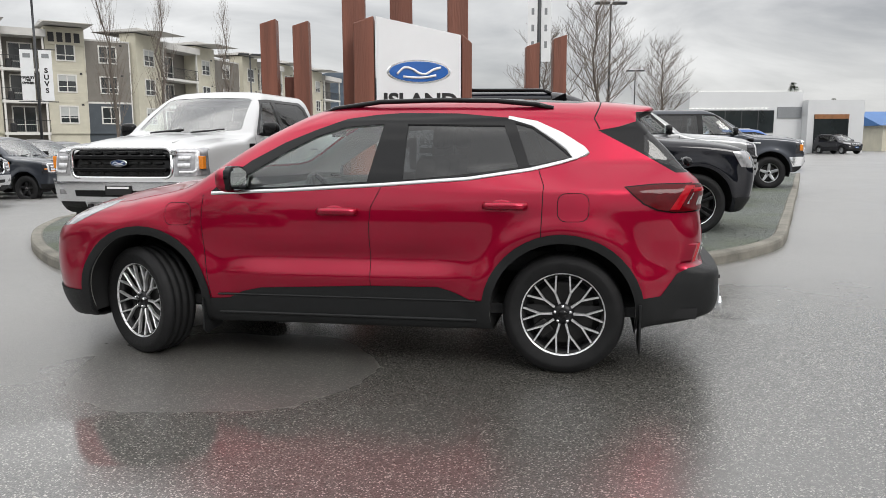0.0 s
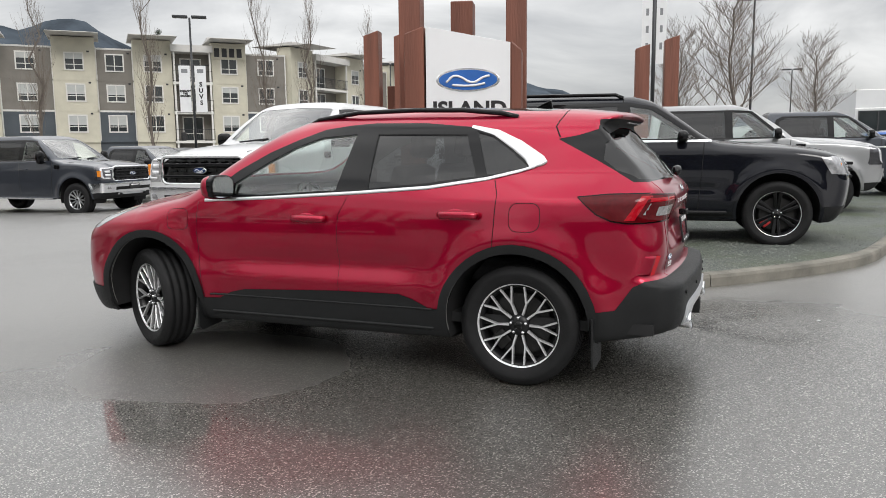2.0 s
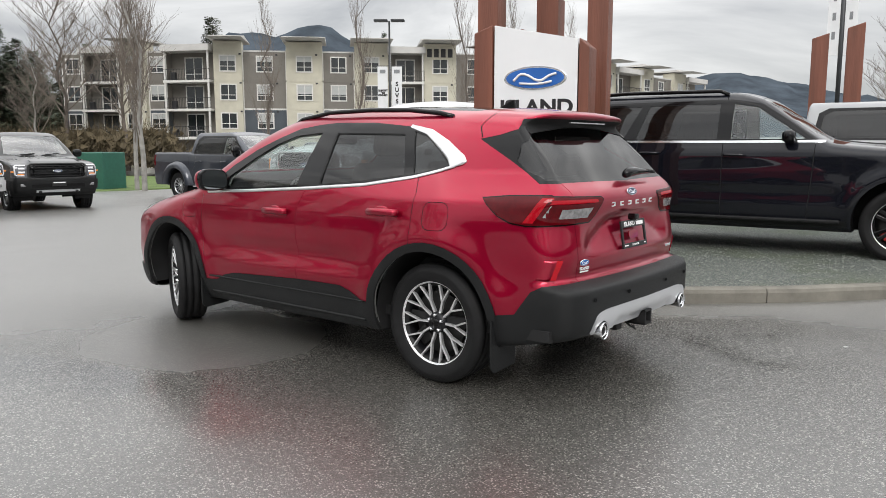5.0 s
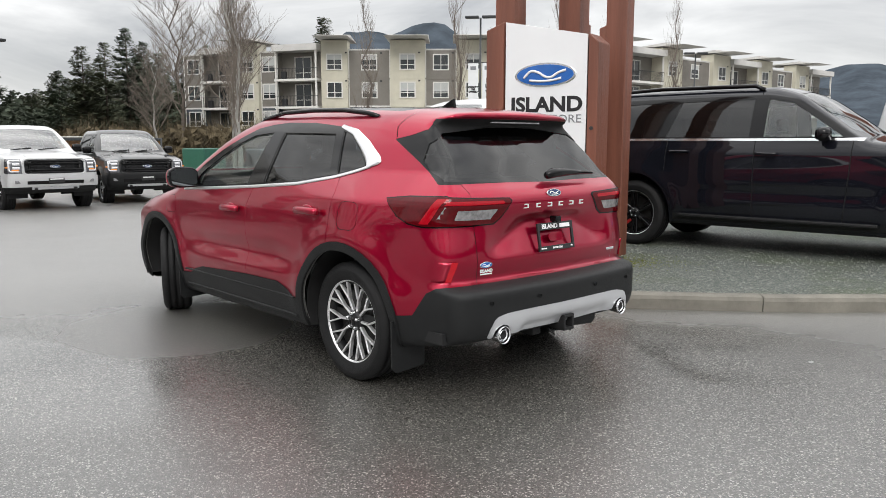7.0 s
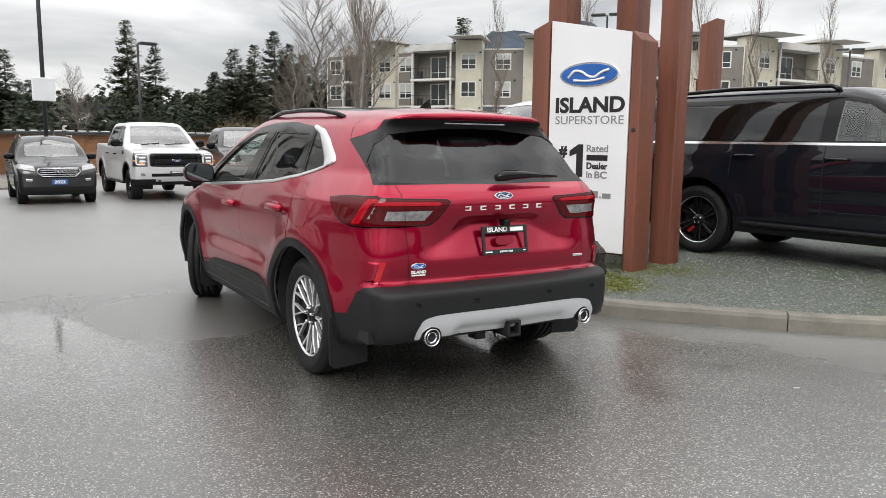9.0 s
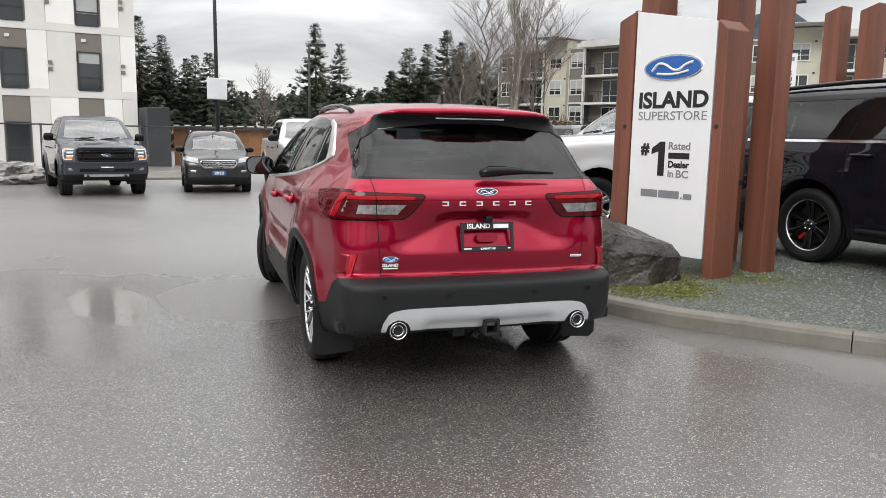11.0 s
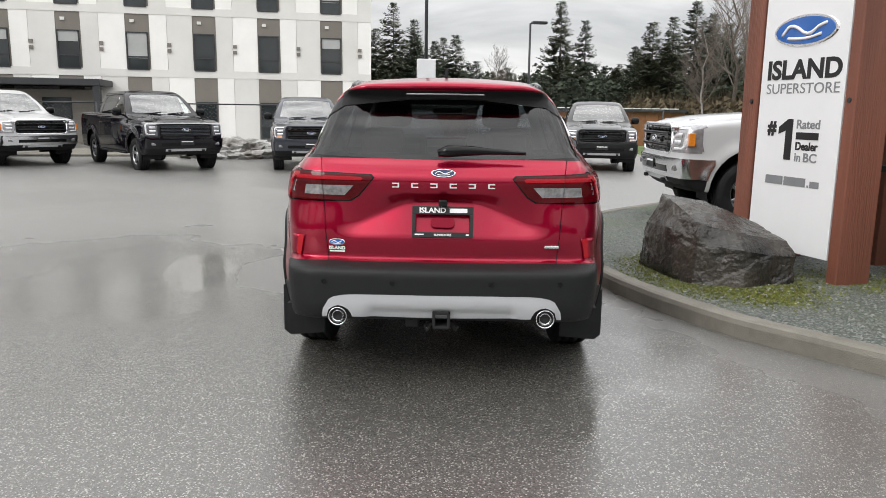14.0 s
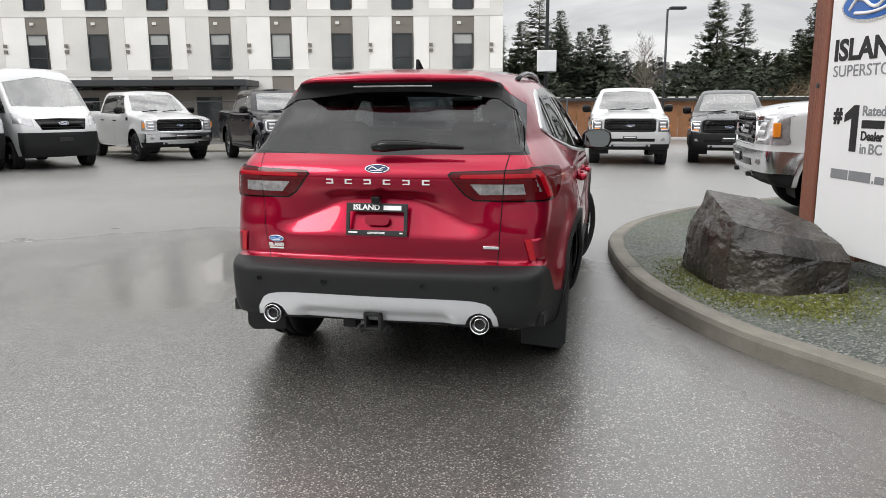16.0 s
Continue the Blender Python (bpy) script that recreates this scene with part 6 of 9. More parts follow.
@functools.lru_cache(maxsize=None)
def vehicle_shell(kind):
    f, cuts, lo, hi, h = KINDS[kind][:5]
    bm = shell_bm(f, lo, hi, h)
    cuts(bm, None)
    for fc in bm.faces:
        if fc.normal.z < -0.7 and fc.calc_center_median().z < 0.5 and fc.material_index != V_HOLE:
            fc.material_index = V_UNDER
    field_normals(bm, f)
    return bm


def nose_band(f, line, width, sg, off):
    """A raised strip on the vehicle's nose along a line of (y, z)."""
    p = resample(line, 26)
    d = np.gradient(p, axis=0)
    d /= np.hypot(d[:, 0], d[:, 1])[:, None]
    nn = np.stack([-d[:, 1], d[:, 0]], 1)
    bm = bmesh.new()
    rows = []
    for k, o in ((-0.5, -0.004), (-0.5, 1.0), (0.5, 1.0), (0.5, -0.004)):
        q = p + nn * width * k
        lo, hi = np.full(len(q), 3.0), np.full(len(q), 4.9)
        for _ in range(22):
            mid = (lo + hi) / 2
            ins = f(mid, q[:, 0], q[:, 1]) > 0
            lo, hi = np.where(ins, mid, lo), np.where(ins, hi, mid)
        x = lo + (off if o > 0 else o)
        rows.append([bm.verts.new((xx, sg * y, z)) for xx, (y, z) in zip(x, q)])
    for r0, r1 in zip(rows, rows[1:]):
        for i in range(25):
            bm.faces.new((r0[i], r0[i + 1], r1[i + 1], r1[i]))
    bmesh.ops.recalc_face_normals(bm, faces=bm.faces[:])
    return bm


@functools.lru_cache(maxsize=None)
def wheel_proto(kind, style, dark):
    R, rim = KINDS[kind][7], KINDS[kind][8]
    face = M_RIMBLACK if dark else M_RIMGREY
    return wheel_mesh(R, rim, 0.27 if kind != "smallsuv" else 0.21, style, face, M_RIMBLACK, caliper=M_CALIPER if dark and kind == "bigsuv" else None)


def box_part(name, lo, hi, bevel, material, parent, label="", m=None):
    return part(name, box_bm(lo, hi, bevel), material, parent, label, m=m)


def vehicle(name, kind, m, paint, label, category, bumper=None, wheel=("twelve", False), arch=None, grille="bars", scale=1.0, tow_mirrors=False, detail=True):
    """One parked vehicle with its parts, at the pose of its rear axle on the ground."""
    f, cuts, lo, hi, h, axles, track, R, rim = KINDS[kind]
    bm = vehicle_shell(kind)
    car = empty(name, m @ Matrix.Scale(scale, 4))
    tagged(car, label, category)

    def take(rid, nm, material, off=0.0, lab="", sign=None):
        return panel(bm, lambda q: q.material_index == rid and (sign is None or q.calc_center_median().y * sign > 0), nm, material, car, off, lab)

    take(V_BODY, "body", paint)
    take(V_UNDER, "underbody", M_DARK)
    tagged(take(V_SEAM, "panel_gap", M_DARK, -0.005), kind="stuff")
    take(V_WIND, "windscreen", M_WSHIELD, -0.004)
    take(V_LOWER, "lower_trim", M_CLAD, 0.004)
    take(V_BUMPER, "front_bumper", bumper or M_CHROME, 0.03)
    take(V_GRILLE, "grille", M_GLOSSBLACK, -0.03)
    for sg in (1, -1):
        take(V_GF, "door_window", M_GLASS, -0.006, "", sg)
        take(V_GR, "rear_side_window", M_PRIVACY, -0.006, "", sg)
        take(V_DLO, "window_surround", M_GLOSSBLACK, 0.0, "", sg)
        lamp = take(V_LAMP, "headlamp", M_LAMPDARK if (kind == "pickup" and (paint is not M_WHITE or bumper is not None)) else M_LAMPCLEAR, 0.006, "", sg)
        if kind == "pickup":
            part("running_light", nose_band(f, [(0.70, 1.165), (0.90, 1.165), (0.925, 1.145), (0.925, 0.95), (0.90, 0.925), (0.74, 0.925)], 0.030, sg, 0.016), M_LAMPMID, lamp, smooth=True)
            for zz in (1.00, 1.085):
                part("projector", nose_band(f, [(0.72, zz), (0.86, zz)], 0.055, sg, 0.014), M_LAMPMID, lamp, smooth=True)
        if kind == "bigsuv":
            part("running_light", nose_band(f, [(0.66, 1.075), (0.84, 1.085), (0.865, 1.06), (0.845, 0.94), (0.80, 0.912), (0.66, 0.90)], 0.03, sg, 0.016), M_RIMGREY, lamp, smooth=True)
            part("projector", nose_band(f, [(0.66, 1.0), (0.80, 1.005)], 0.06, sg, 0.014), M_CHROME, lamp, smooth=True)
        take(V_TAIL, "tail_lamp", M_REDLENS, 0.006, "", sg)
        take(V_BELT, "window_trim", M_CHROME, 0.006, "", sg)
        for hx in axles:
            panel(bm, lambda q: q.material_index == V_ARCH and q.calc_center_median().y * sg > 0 and abs(q.calc_center_median().x - hx) < 1, "wheel_arch_trim", arch or paint, car, 0.012)
            zc = {"pickup": 0.44, "bigsuv": 0.43, "smallsuv": 0.35, "van": 0.40}[kind]
            rr = {"pickup": 0.51, "bigsuv": 0.49, "smallsuv": 0.39, "van": 0.435}[kind]
            well = part("wheel_well", lathe_bm([(rr, sg * 0.5), (rr, sg * 0.93 * hi[1] / 1.12)], 24, arc=(radians(-15), radians(195))), M_DARK, car, smooth=True, m=pose(hx, 0, zc))
            part("well_wall", lathe_bm([(0.0, sg * 0.51), (rr, sg * 0.51)], 20, arc=(radians(-15), radians(195))), M_DARK, well)
        # mirrors and handles
        if kind == "pickup":
            mx, mz, my = 2.78, 1.44, 1.08
            hs = ((2.12, 1.15), (1.02, 1.15))
            wy = 0.985
        elif kind == "bigsuv":
            mx, mz, my = 2.20, 1.37, 1.07
            hs = ((1.60, 1.16), (0.58, 1.18))
            wy = 0.985
        elif kind == "smallsuv":
            mx, mz, my = 1.85, 1.14, 0.93
            hs = ((1.2, 0.98), (0.25, 1.0))
            wy = 0.87
        else:
            mx, mz, my = 3.20, 1.55, 1.10
            hs = ((2.55, 1.10),)
            wy = 0.985
        tall = 0.16 if tow_mirrors else (0.10 if kind in ("pickup", "van") else 0.075)
        mb = bmesh.new()
        bmesh.ops.create_uvsphere(mb, u_segments=16, v_segments=10, radius=1)
        for v in mb.verts:
            x, y, z = v.co
            v.co = Vector((mx + math.copysign(abs(x) ** 0.75, x) * 0.065, sg * (my + math.copysign(abs(y) ** 0.65, y) * 0.115), mz + math.copysign(abs(z) ** 0.65, z) * tall))
        if sg < 0:
            bmesh.ops.reverse_faces(mb, faces=mb.faces[:])
        mo = part("door_mirror", mb, M_GLOSSBLACK, car, smooth=True)
        part("mirror_arm", box_bm((mx - 0.03, min(sg * (wy - 0.10), sg * my), mz - tall * 0.9), (mx + 0.04, max(sg * (wy - 0.10), sg * my), mz - tall * 0.9 + 0.045), 0.01), M_GLOSSBLACK, mo)
        mg = bmesh.new()
        bmesh.ops.create_circle(mg, cap_ends=True, segments=20, radius=1)
        bmesh.ops.transform(mg, matrix=Matrix.Translation((mx - 0.067, sg * my, mz)) @ Matrix.Rotation(radians(-90), 4, "Y") @ Matrix.Diagonal((tall * 0.8, 0.09, 1, 1)), verts=mg.verts[:])
        part("mirror_glass", mg, M_CHROME, mo)
        for hx, hz in hs:
            y0 = wy + 0.004
            g = tube_bm([(hx + 0.12, sg * y0, hz), (hx + 0.09, sg * (y0 + 0.035), hz), (hx - 0.09, sg * (y0 + 0.035), hz), (hx - 0.12, sg * y0, hz)], 0.016, 6)
            part("door_handle", g, paint if paint is not M_WHITE else M_GLOSSBLACK, car, smooth=True)
        if kind in ("pickup", "bigsuv"):
            x0, x1 = (0.7, 3.0) if kind == "pickup" else (0.6, 2.75)
            part("running_board", box_bm((x0, min(sg * 0.86, sg * 1.0), 0.40), (x1, max(sg * 0.86, sg * 1.0), 0.44), 0.012), M_CLAD if bumper is not None or kind == "bigsuv" else M_CHROME, car)
        if tow_mirrors:
            part("rear_fender", lathe_bm([(0.50, sg * 0.95), (0.50, sg * 1.13), (0.57, sg * 1.16), (0.66, sg * 1.09), (0.71, sg * 0.95)], 28, arc=(0.0, math.pi)), paint, car, "wide painted fender over the twin rear wheels", smooth=True, m=pose(0, 0, 0.44))
        if kind == "bigsuv":
            part("roof_rail", tube_bm([(1.45, sg * 0.70, 1.88), (1.35, sg * 0.70, 1.925), (0.2, sg * 0.70, 1.935), (-0.75, sg * 0.69, 1.90), (-0.85, sg * 0.69, 1.86)], 0.024, 8), M_GLOSSBLACK, car, smooth=True)
    # grille bars and the badge
    if kind == "pickup":
        for y0 in (0.08, -0.52):
            part("wiper", tube_bm([(3.135, y0, 1.398), (3.100, y0 + 0.22, 1.420), (3.075, y0 + 0.46, 1.440)], 0.012, 6), M_BLACKVINYL, car, smooth=True)
        for sg in (1, -1):
            part("fender_badge", box_bm((3.10, min(sg * 0.985, sg * 0.996), 1.16), (3.26, max(sg * 0.985, sg * 0.996), 1.25), 0.004), M_GLOSSBLACK, car)
            part("hood_crease", tube_bm([(3.15, sg * 0.50, 1.372), (3.8, sg * 0.52, 1.332), (4.35, sg * 0.54, 1.262)], 0.010, 6), paint, car, smooth=True)
        if grille == "bars":
            for zz in (0.955, 1.10):
                box_part("grille_bar", (4.555, -0.60, zz - 0.022), (4.615, 0.60, zz + 0.022), 0.012, M_GLOSSBLACK, car)
            for zz in (0.905, 1.028, 1.15):
                for k in range(7):
                    yy = -0.48 + 0.16 * k
                    box_part("grille_slot", (4.55, yy - 0.055, zz - 0.012), (4.585, yy + 0.055, zz + 0.012), 0.004, M_CLAD, car)
            fr = bmesh.new()
            ring = rounded(-0.65, 0.855, 0.65, 1.205, 0.08, 4)
            tube_bm([(4.60 - 0.13 * abs(p) ** 3, p, q) for p, q in ring] + [(4.60 - 0.13 * abs(ring[0][0]) ** 3, *ring[0])], 0.025, 6, fr)
            part("grille_surround", fr, paint if bumper is not None else M_CHROME, car, smooth=True)
            if bumper is not None:
                inner = rounded(-0.53, 0.905, 0.53, 1.155, 0.06, 4)
                part("grille_ring", tube_bm([(4.615 - 0.13 * abs(p) ** 3, p, q) for p, q in inner + inner[:1]], 0.017, 6), M_GLOSSBLACK, car, smooth=True)
                for sg in (1, -1):
                    part("turn_lamp", nose_band(f, [(0.74, 0.955), (0.88, 0.955)], 0.028, sg, 0.018), M_AMBER, car, "amber turn lamp")
            if bumper is None:
                for sg in (1, -1):
                    box_part("grille_wing", (4.50, min(sg * 0.64, sg * 0.72), 1.12), (4.585, max(sg * 0.64, sg * 0.72), 1.19), 0.015, M_CHROME, car)
            za, zb = (0.96, 1.11) if bumper is None else (1.0, 1.035)
            for sg in (1, -1):
                box_part("amber_marker", (4.395, min(sg * 0.93, sg * 0.988), za), (4.47, max(sg * 0.93, sg * 0.988), zb), 0.006, M_AMBER, car)
        else:
            box_part("light_bar", (4.57, -0.92, 1.175), (4.60, 0.92, 1.20), 0.006, M_WHITEVINYL, car, m=pose(-0.03, 0, 0))
            for k in range(7):
                box_part("grille_bar", (4.57, -0.60, 0.90 + 0.035 * k), (4.60, 0.60, 0.915 + 0.035 * k), 0.003, M_GREY, car)
        oval_badge(car, Matrix(((0, 0, 1, 4.622), (1, 0, 0, 0), (0, 1, 0, 1.03), (0, 0, 0, 1))), 0.22, 0.085)
        plate = box_part("plate_panel", (4.645, -0.17, 0.66), (4.66, 0.17, 0.77), 0.004, M_BLACKVINYL, car)
        box_part("plate_mark", (4.66, -0.14, 0.735), (4.662, 0.14, 0.758), 0, M_WHITEVINYL, plate)
        part("lower_intake", nose_band(f, [(-0.60, 0.675), (0.60, 0.675)], 0.075, 1, 0.036), M_GLOSSBLACK, car)
        part("skid_panel", nose_band(f, [(-0.50, 0.545), (0.50, 0.545)], 0.06, 1, 0.020), M_ALUSILVER, car)
        for sg in (1, -1):
            box_part("tow_hook", (4.56, sg * 0.42 - 0.03, 0.50), (4.62, sg * 0.42 + 0.03, 0.55), 0.012, M_DARK, car)
            box_part("fog_lamp", (4.545, sg * 0.76 - 0.08, 0.66), (4.585, sg * 0.76 + 0.08, 0.73), 0.012, M_LAMPCLEAR, car)
        box_part("bed_floor", (-1.12, -0.84, 0.90), (0.50, 0.84, 0.94), 0, M_DARK, car)
    elif kind == "bigsuv":
        for zz in (0.86, 0.94, 1.02):
            box_part("grille_bar", (4.17, -0.58, zz - 0.018), (4.235, 0.58, zz + 0.018), 0.01, M_GLOSSBLACK, car)
        oval_badge(car, Matrix(((0, 0, 1, 4.245), (1, 0, 0, 0), (0, 1, 0, 0.94), (0, 0, 0, 1))), 0.22, 0.085)
        for sg in (1, -1):
            box_part("amber_marker", (3.96, min(sg * 0.84, sg * 0.915), 0.97), (4.04, max(sg * 0.84, sg * 0.915), 1.03), 0.006, M_AMBER, car)
    elif kind == "smallsuv":
        ring = [(-0.42, 0.885), (0.42, 0.885), (0.47, 0.80), (0.36, 0.69), (-0.36, 0.69), (-0.47, 0.80)]
        part("grille_surround", tube_bm([(3.245 - 0.35 * abs(p) ** 3, p, q) for p, q in ring + ring[:1]], 0.014, 6), M_CHROME, car, "six-sided chrome grille surround", smooth=True)
        for zz in (0.74, 0.79, 0.84):
            box_part("grille_bar", (3.19, -0.40, zz - 0.009), (3.240, 0.40, zz + 0.009), 0.006, M_CHROME, car)
        for sg in (1, -1):
            part("fog_lamp", nose_band(f, [(0.57, 0.60), (0.70, 0.61)], 0.065, sg, 0.012), M_LAMPCLEAR, car, smooth=True)
        oval_badge(car, Matrix(((0, 0, 1, 3.255), (1, 0, 0, 0), (0, 1, 0, 0.80), (0, 0, 0, 1))), 0.15, 0.06)
        pl = box_part("front_plate", (3.28, -0.17, 0.50), (3.295, 0.17, 0.62), 0.004, M_BLUEPLATE, car, "blue stock plate")
        text_mesh("year_mark", "2022", 0.10, M_WHITEVINYL, pl, Matrix(((0, 0, 1, 3.297), (1, 0, 0, 0), (0, 1, 0, 0.56), (0, 0, 0, 1))), width=0.24, bold=0.003)
        for sg in (1, -1):
            part("roof_rail", tube_bm([(1.1, sg * 0.60, 1.60), (1.0, sg * 0.60, 1.655), (0.0, sg * 0.60, 1.65), (-0.3, sg * 0.59, 1.60)], 0.016, 6), M_SILVER, car, smooth=True)
    else:
        for zz in (1.04, 1.12, 1.20):
            box_part("grille_bar", (4.26, -0.50, zz - 0.014), (4.33, 0.50, zz + 0.014), 0.006, M_GLOSSBLACK, car)
        oval_badge(car, Matrix(((0, 0, 1, 4.345), (1, 0, 0, 0), (0, 1, 0, 1.14), (0, 0, 0, 1))) @ pose(0, 0, 0, -12, 0, 0), 0.24, 0.095)
        box_part("plate_panel", (4.385, -0.16, 0.70), (4.40, 0.16, 0.80), 0.004, M_BLACKVINYL, car)
    # cabin: seats, dash, lining
    sx, sz = {"pickup": (2.0, 1.0), "bigsuv": (1.45, 0.98), "smallsuv": (1.05, 0.78), "van": (2.45, 1.15)}[kind]
    rows_ = (0.0, -0.9) if kind != "van" else (0.0,)
    for dx in rows_:
        for sy in (0.40, -0.40):
            so = box_part("seat", (sx + dx - 0.05, sy - 0.24, sz - 0.28), (sx + dx + 0.45, sy + 0.24, sz - 0.12), 0.05, M_SEAT, car)
            box_part("backrest", (-0.06, -0.23, 0.0), (0.07, 0.23, 0.58), 0.05, M_SEAT, so, m=pose(sx + dx, sy, sz - 0.16, 0, -12, 0))
            box_part("head_restraint", (-0.04, -0.12, 0.0), (0.05, 0.12, 0.16), 0.04, M_SEAT, so, m=pose(sx + dx - 0.12, sy, sz + 0.44, 0, -8, 0))
    dx0 = {"pickup": 2.72, "bigsuv": 2.15, "smallsuv": 1.85, "van": 3.2}[kind]
    box_part("dashboard", (dx0, -0.78 if kind != "smallsuv" else -0.70, sz - 0.2), (dx0 + 0.45, 0.78 if kind != "smallsuv" else 0.70, sz + 0.28 - (0.06 if kind != "pickup" else 0)), 0.05, M_SEAT, car)
    lined = [q for q in bm.faces if q.material_index in (V_BODY, V_DLO, V_UNDER, V_SEAM) and {"pickup": 0.5, "bigsuv": -1.3, "smallsuv": -0.9, "van": 2.0}[kind] < q.calc_center_median().x < dx0 + 0.7]
    idx, vv, ff = {}, [], []
    for q in lined:
        ring = []
        for v in q.verts:
            if v not in idx:
                idx[v] = len(vv)
                vv.append(tuple(v.co - v.normal * 0.035))
            ring.append(idx[v])
        ff.append(ring[::-1])
    mesh_ob("cabin_lining", vv, ff, M_INTERIOR, car)
    proto = wheel_proto(kind, *wheel)
    place_wheels(car, proto, axles, track, R)
    return car


def on_lot(x, y, az, raised=False):
    return pose(x, y, (gz(x) + KERB_H - 0.012) if raised else gz(x, y), 0, 0, az)


def row_pose(cx, cy, az, axle=3.69):
    """The pose of a vehicle whose front axle stands at (cx, cy)."""
    return on_lot(cx - axle * math.cos(radians(az)), cy - axle * math.sin(radians(az)), az)


# on the island
vehicle("full_size_suv", "bigsuv", on_lot(0.21, 11.14, -6, True), M_BLACKPAINT, "long glossy black full-size SUV parked on the gravel island", "car", wheel=("six", True))
vehicle("pickup_truck", "pickup", on_lot(-2.65, 13.35, -103, True), M_WHITE, "white crew cab pickup with a chrome grille on the island", "pickup", wheel=("six", False))
vehicle("pickup_truck", "pickup", on_lot(1.8, 15.6, -4, True), M_SILVER, "silver-white crew cab pickup parked behind the black SUV", "pickup", bumper=M_SILVER, wheel=("six", False), grille="light")
vehicle("pickup_truck", "pickup", on_lot(4.9, 20.0, -6, True), M_GREY, "dark grey pickup with a chrome bumper and bright wheels", "pickup", wheel=("five", False))
# the far row
vehicle("pickup_truck", "pickup", row_pose(-14.40, 4.83, 1), M_GREY, "dark grey crew cab pickup with black grille facing the lot", "pickup", bumper=M_GREY, wheel=("twelve", True), scale=0.95)
vehicle("pickup_truck", "pickup", row_pose(-14.9, 1.43, 27), M_PURPLE, "near-black electric pickup with a full-width light bar", "pickup", bumper=M_PURPLE, wheel=("five", False), grille="light")
vehicle("small_suv", "smallsuv", row_pose(-14.41, 7.52, -10.6, 2.52), M_GREYWARM, "charcoal small SUV with a blue 2022 stock plate", "car", wheel=("five", False), scale=0.95)
vehicle("pickup_truck", "pickup", row_pose(-14.44, 10.22, -11.2), M_WHITE, "white crew cab pickup with black wheels in the far row", "pickup", bumper=M_WHITE, wheel=("six", True), arch=M_CLAD)
vehicle("pickup_truck", "pickup", row_pose(-14.88, 13.0, -19), M_GREYWARM, "warm grey crew cab pickup with a black bumper", "pickup", bumper=M_CLAD, wheel=("five", False))
vehicle("pickup_truck", "pickup", row_pose(-16.77, -2.53, 40), M_WHITE, "white crew cab pickup with chrome bumper beside the vans", "pickup", wheel=("six", True))
vehicle("cargo_van", "van", row_pose(-14.1, -4.62, 46, 3.3), M_WHITE, "white high-roof cargo van with a black front bumper", "van", wheel=("five", True))
vehicle("cargo_van", "van", row_pose(-12.7, -6.2, 46, 3.3), M_WHITE, "white high-roof cargo van beside its twin", "van", wheel=("five", True))
vehicle("pickup_truck", "pickup", row_pose(-10.9, -7.3, 46), M_GREYWARM, "dark grey heavy pickup at the end of the row", "pickup", bumper=M_CLAD, wheel=("six", True))
# across the lot
vehicle("heavy_pickup", "pickup", on_lot(-15.9, 19.55, -8), M_GREY, "dark grey heavy-duty crew cab pickup with towing mirrors", "pickup", wheel=("twelve", False), scale=1.08, tow_mirrors=True)
vehicle("pickup_truck", "pickup", on_lot(-15.7, 25.0, -13), M_GREY, "grey crew cab pickup across the lot", "pickup", wheel=("five", True), bumper=M_GREY)
vehicle("pickup_truck", "pickup", on_lot(-16.2, 28.2, -13), M_GREYWARM, "dark grey crew cab pickup beside another across the lot", "pickup", wheel=("five", False), bumper=M_GREY)
vehicle("pickup_truck", "pickup", on_lot(-16.7, 31.4, -13), M_GREY, "grey crew cab pickup beyond two others across the lot", "pickup", wheel=("five", False), bumper=M_CLAD)
# towards the showroom
vehicle("small_suv", "smallsuv", on_lot(6.4, 25.6, -6, True), M_SILVER, "silver SUV parked beyond the island's pickups", "car", scale=1.1)
vehicle("small_suv", "smallsuv", on_lot(13.2, 34.0, -10), M_BLUE, "bright blue SUV parked near the showroom", "car", scale=1.08)
vehicle("small_suv", "smallsuv", on_lot(35.0, 65.5, -75), M_BLACKPAINT, "black car outside the showroom door", "car")
vehicle("small_suv", "smallsuv", on_lot(43.0, 63.5, -110), M_WHITE, "white car far off by the blue-roofed building", "car")


def drop_wheel_protos():
    for ob in [o for o in scene.collection.objects if o.parent is None and o.name.split(".")[0] == "wheel"]:
        drop_proto(ob)


drop_wheel_protos()
vehicle_shell.cache_clear()

# ---- the pylon sign, posts and boulder ----
M_TIMBER = mat("red_brown_stained_timber", (0.160, 0.056, 0.034), 0.5, var=0.26, scale=7, bump=0.35, bscale=70)
along_grain(M_TIMBER)
M_PANEL = mat("white_sign_panel", (0.74, 0.75, 0.76), 0.35, var=0.03, scale=1.5)
M_ROCK = mat("wet_dark_slate_rock", (0.055, 0.048, 0.038), 0.26, col2=(0.006, 0.0058, 0.0055), scale=3.4, bump=0.8, bscale=30, rvar=0.2, spec=0.5)
M_STEEL = mat("dark_grey_lamp_steel", (0.035, 0.037, 0.04), 0.45, 0.3, var=0.1, scale=4)
M_BANNER = mat("white_banner_cloth", (0.70, 0.71, 0.72), 0.7, var=0.05, scale=3)


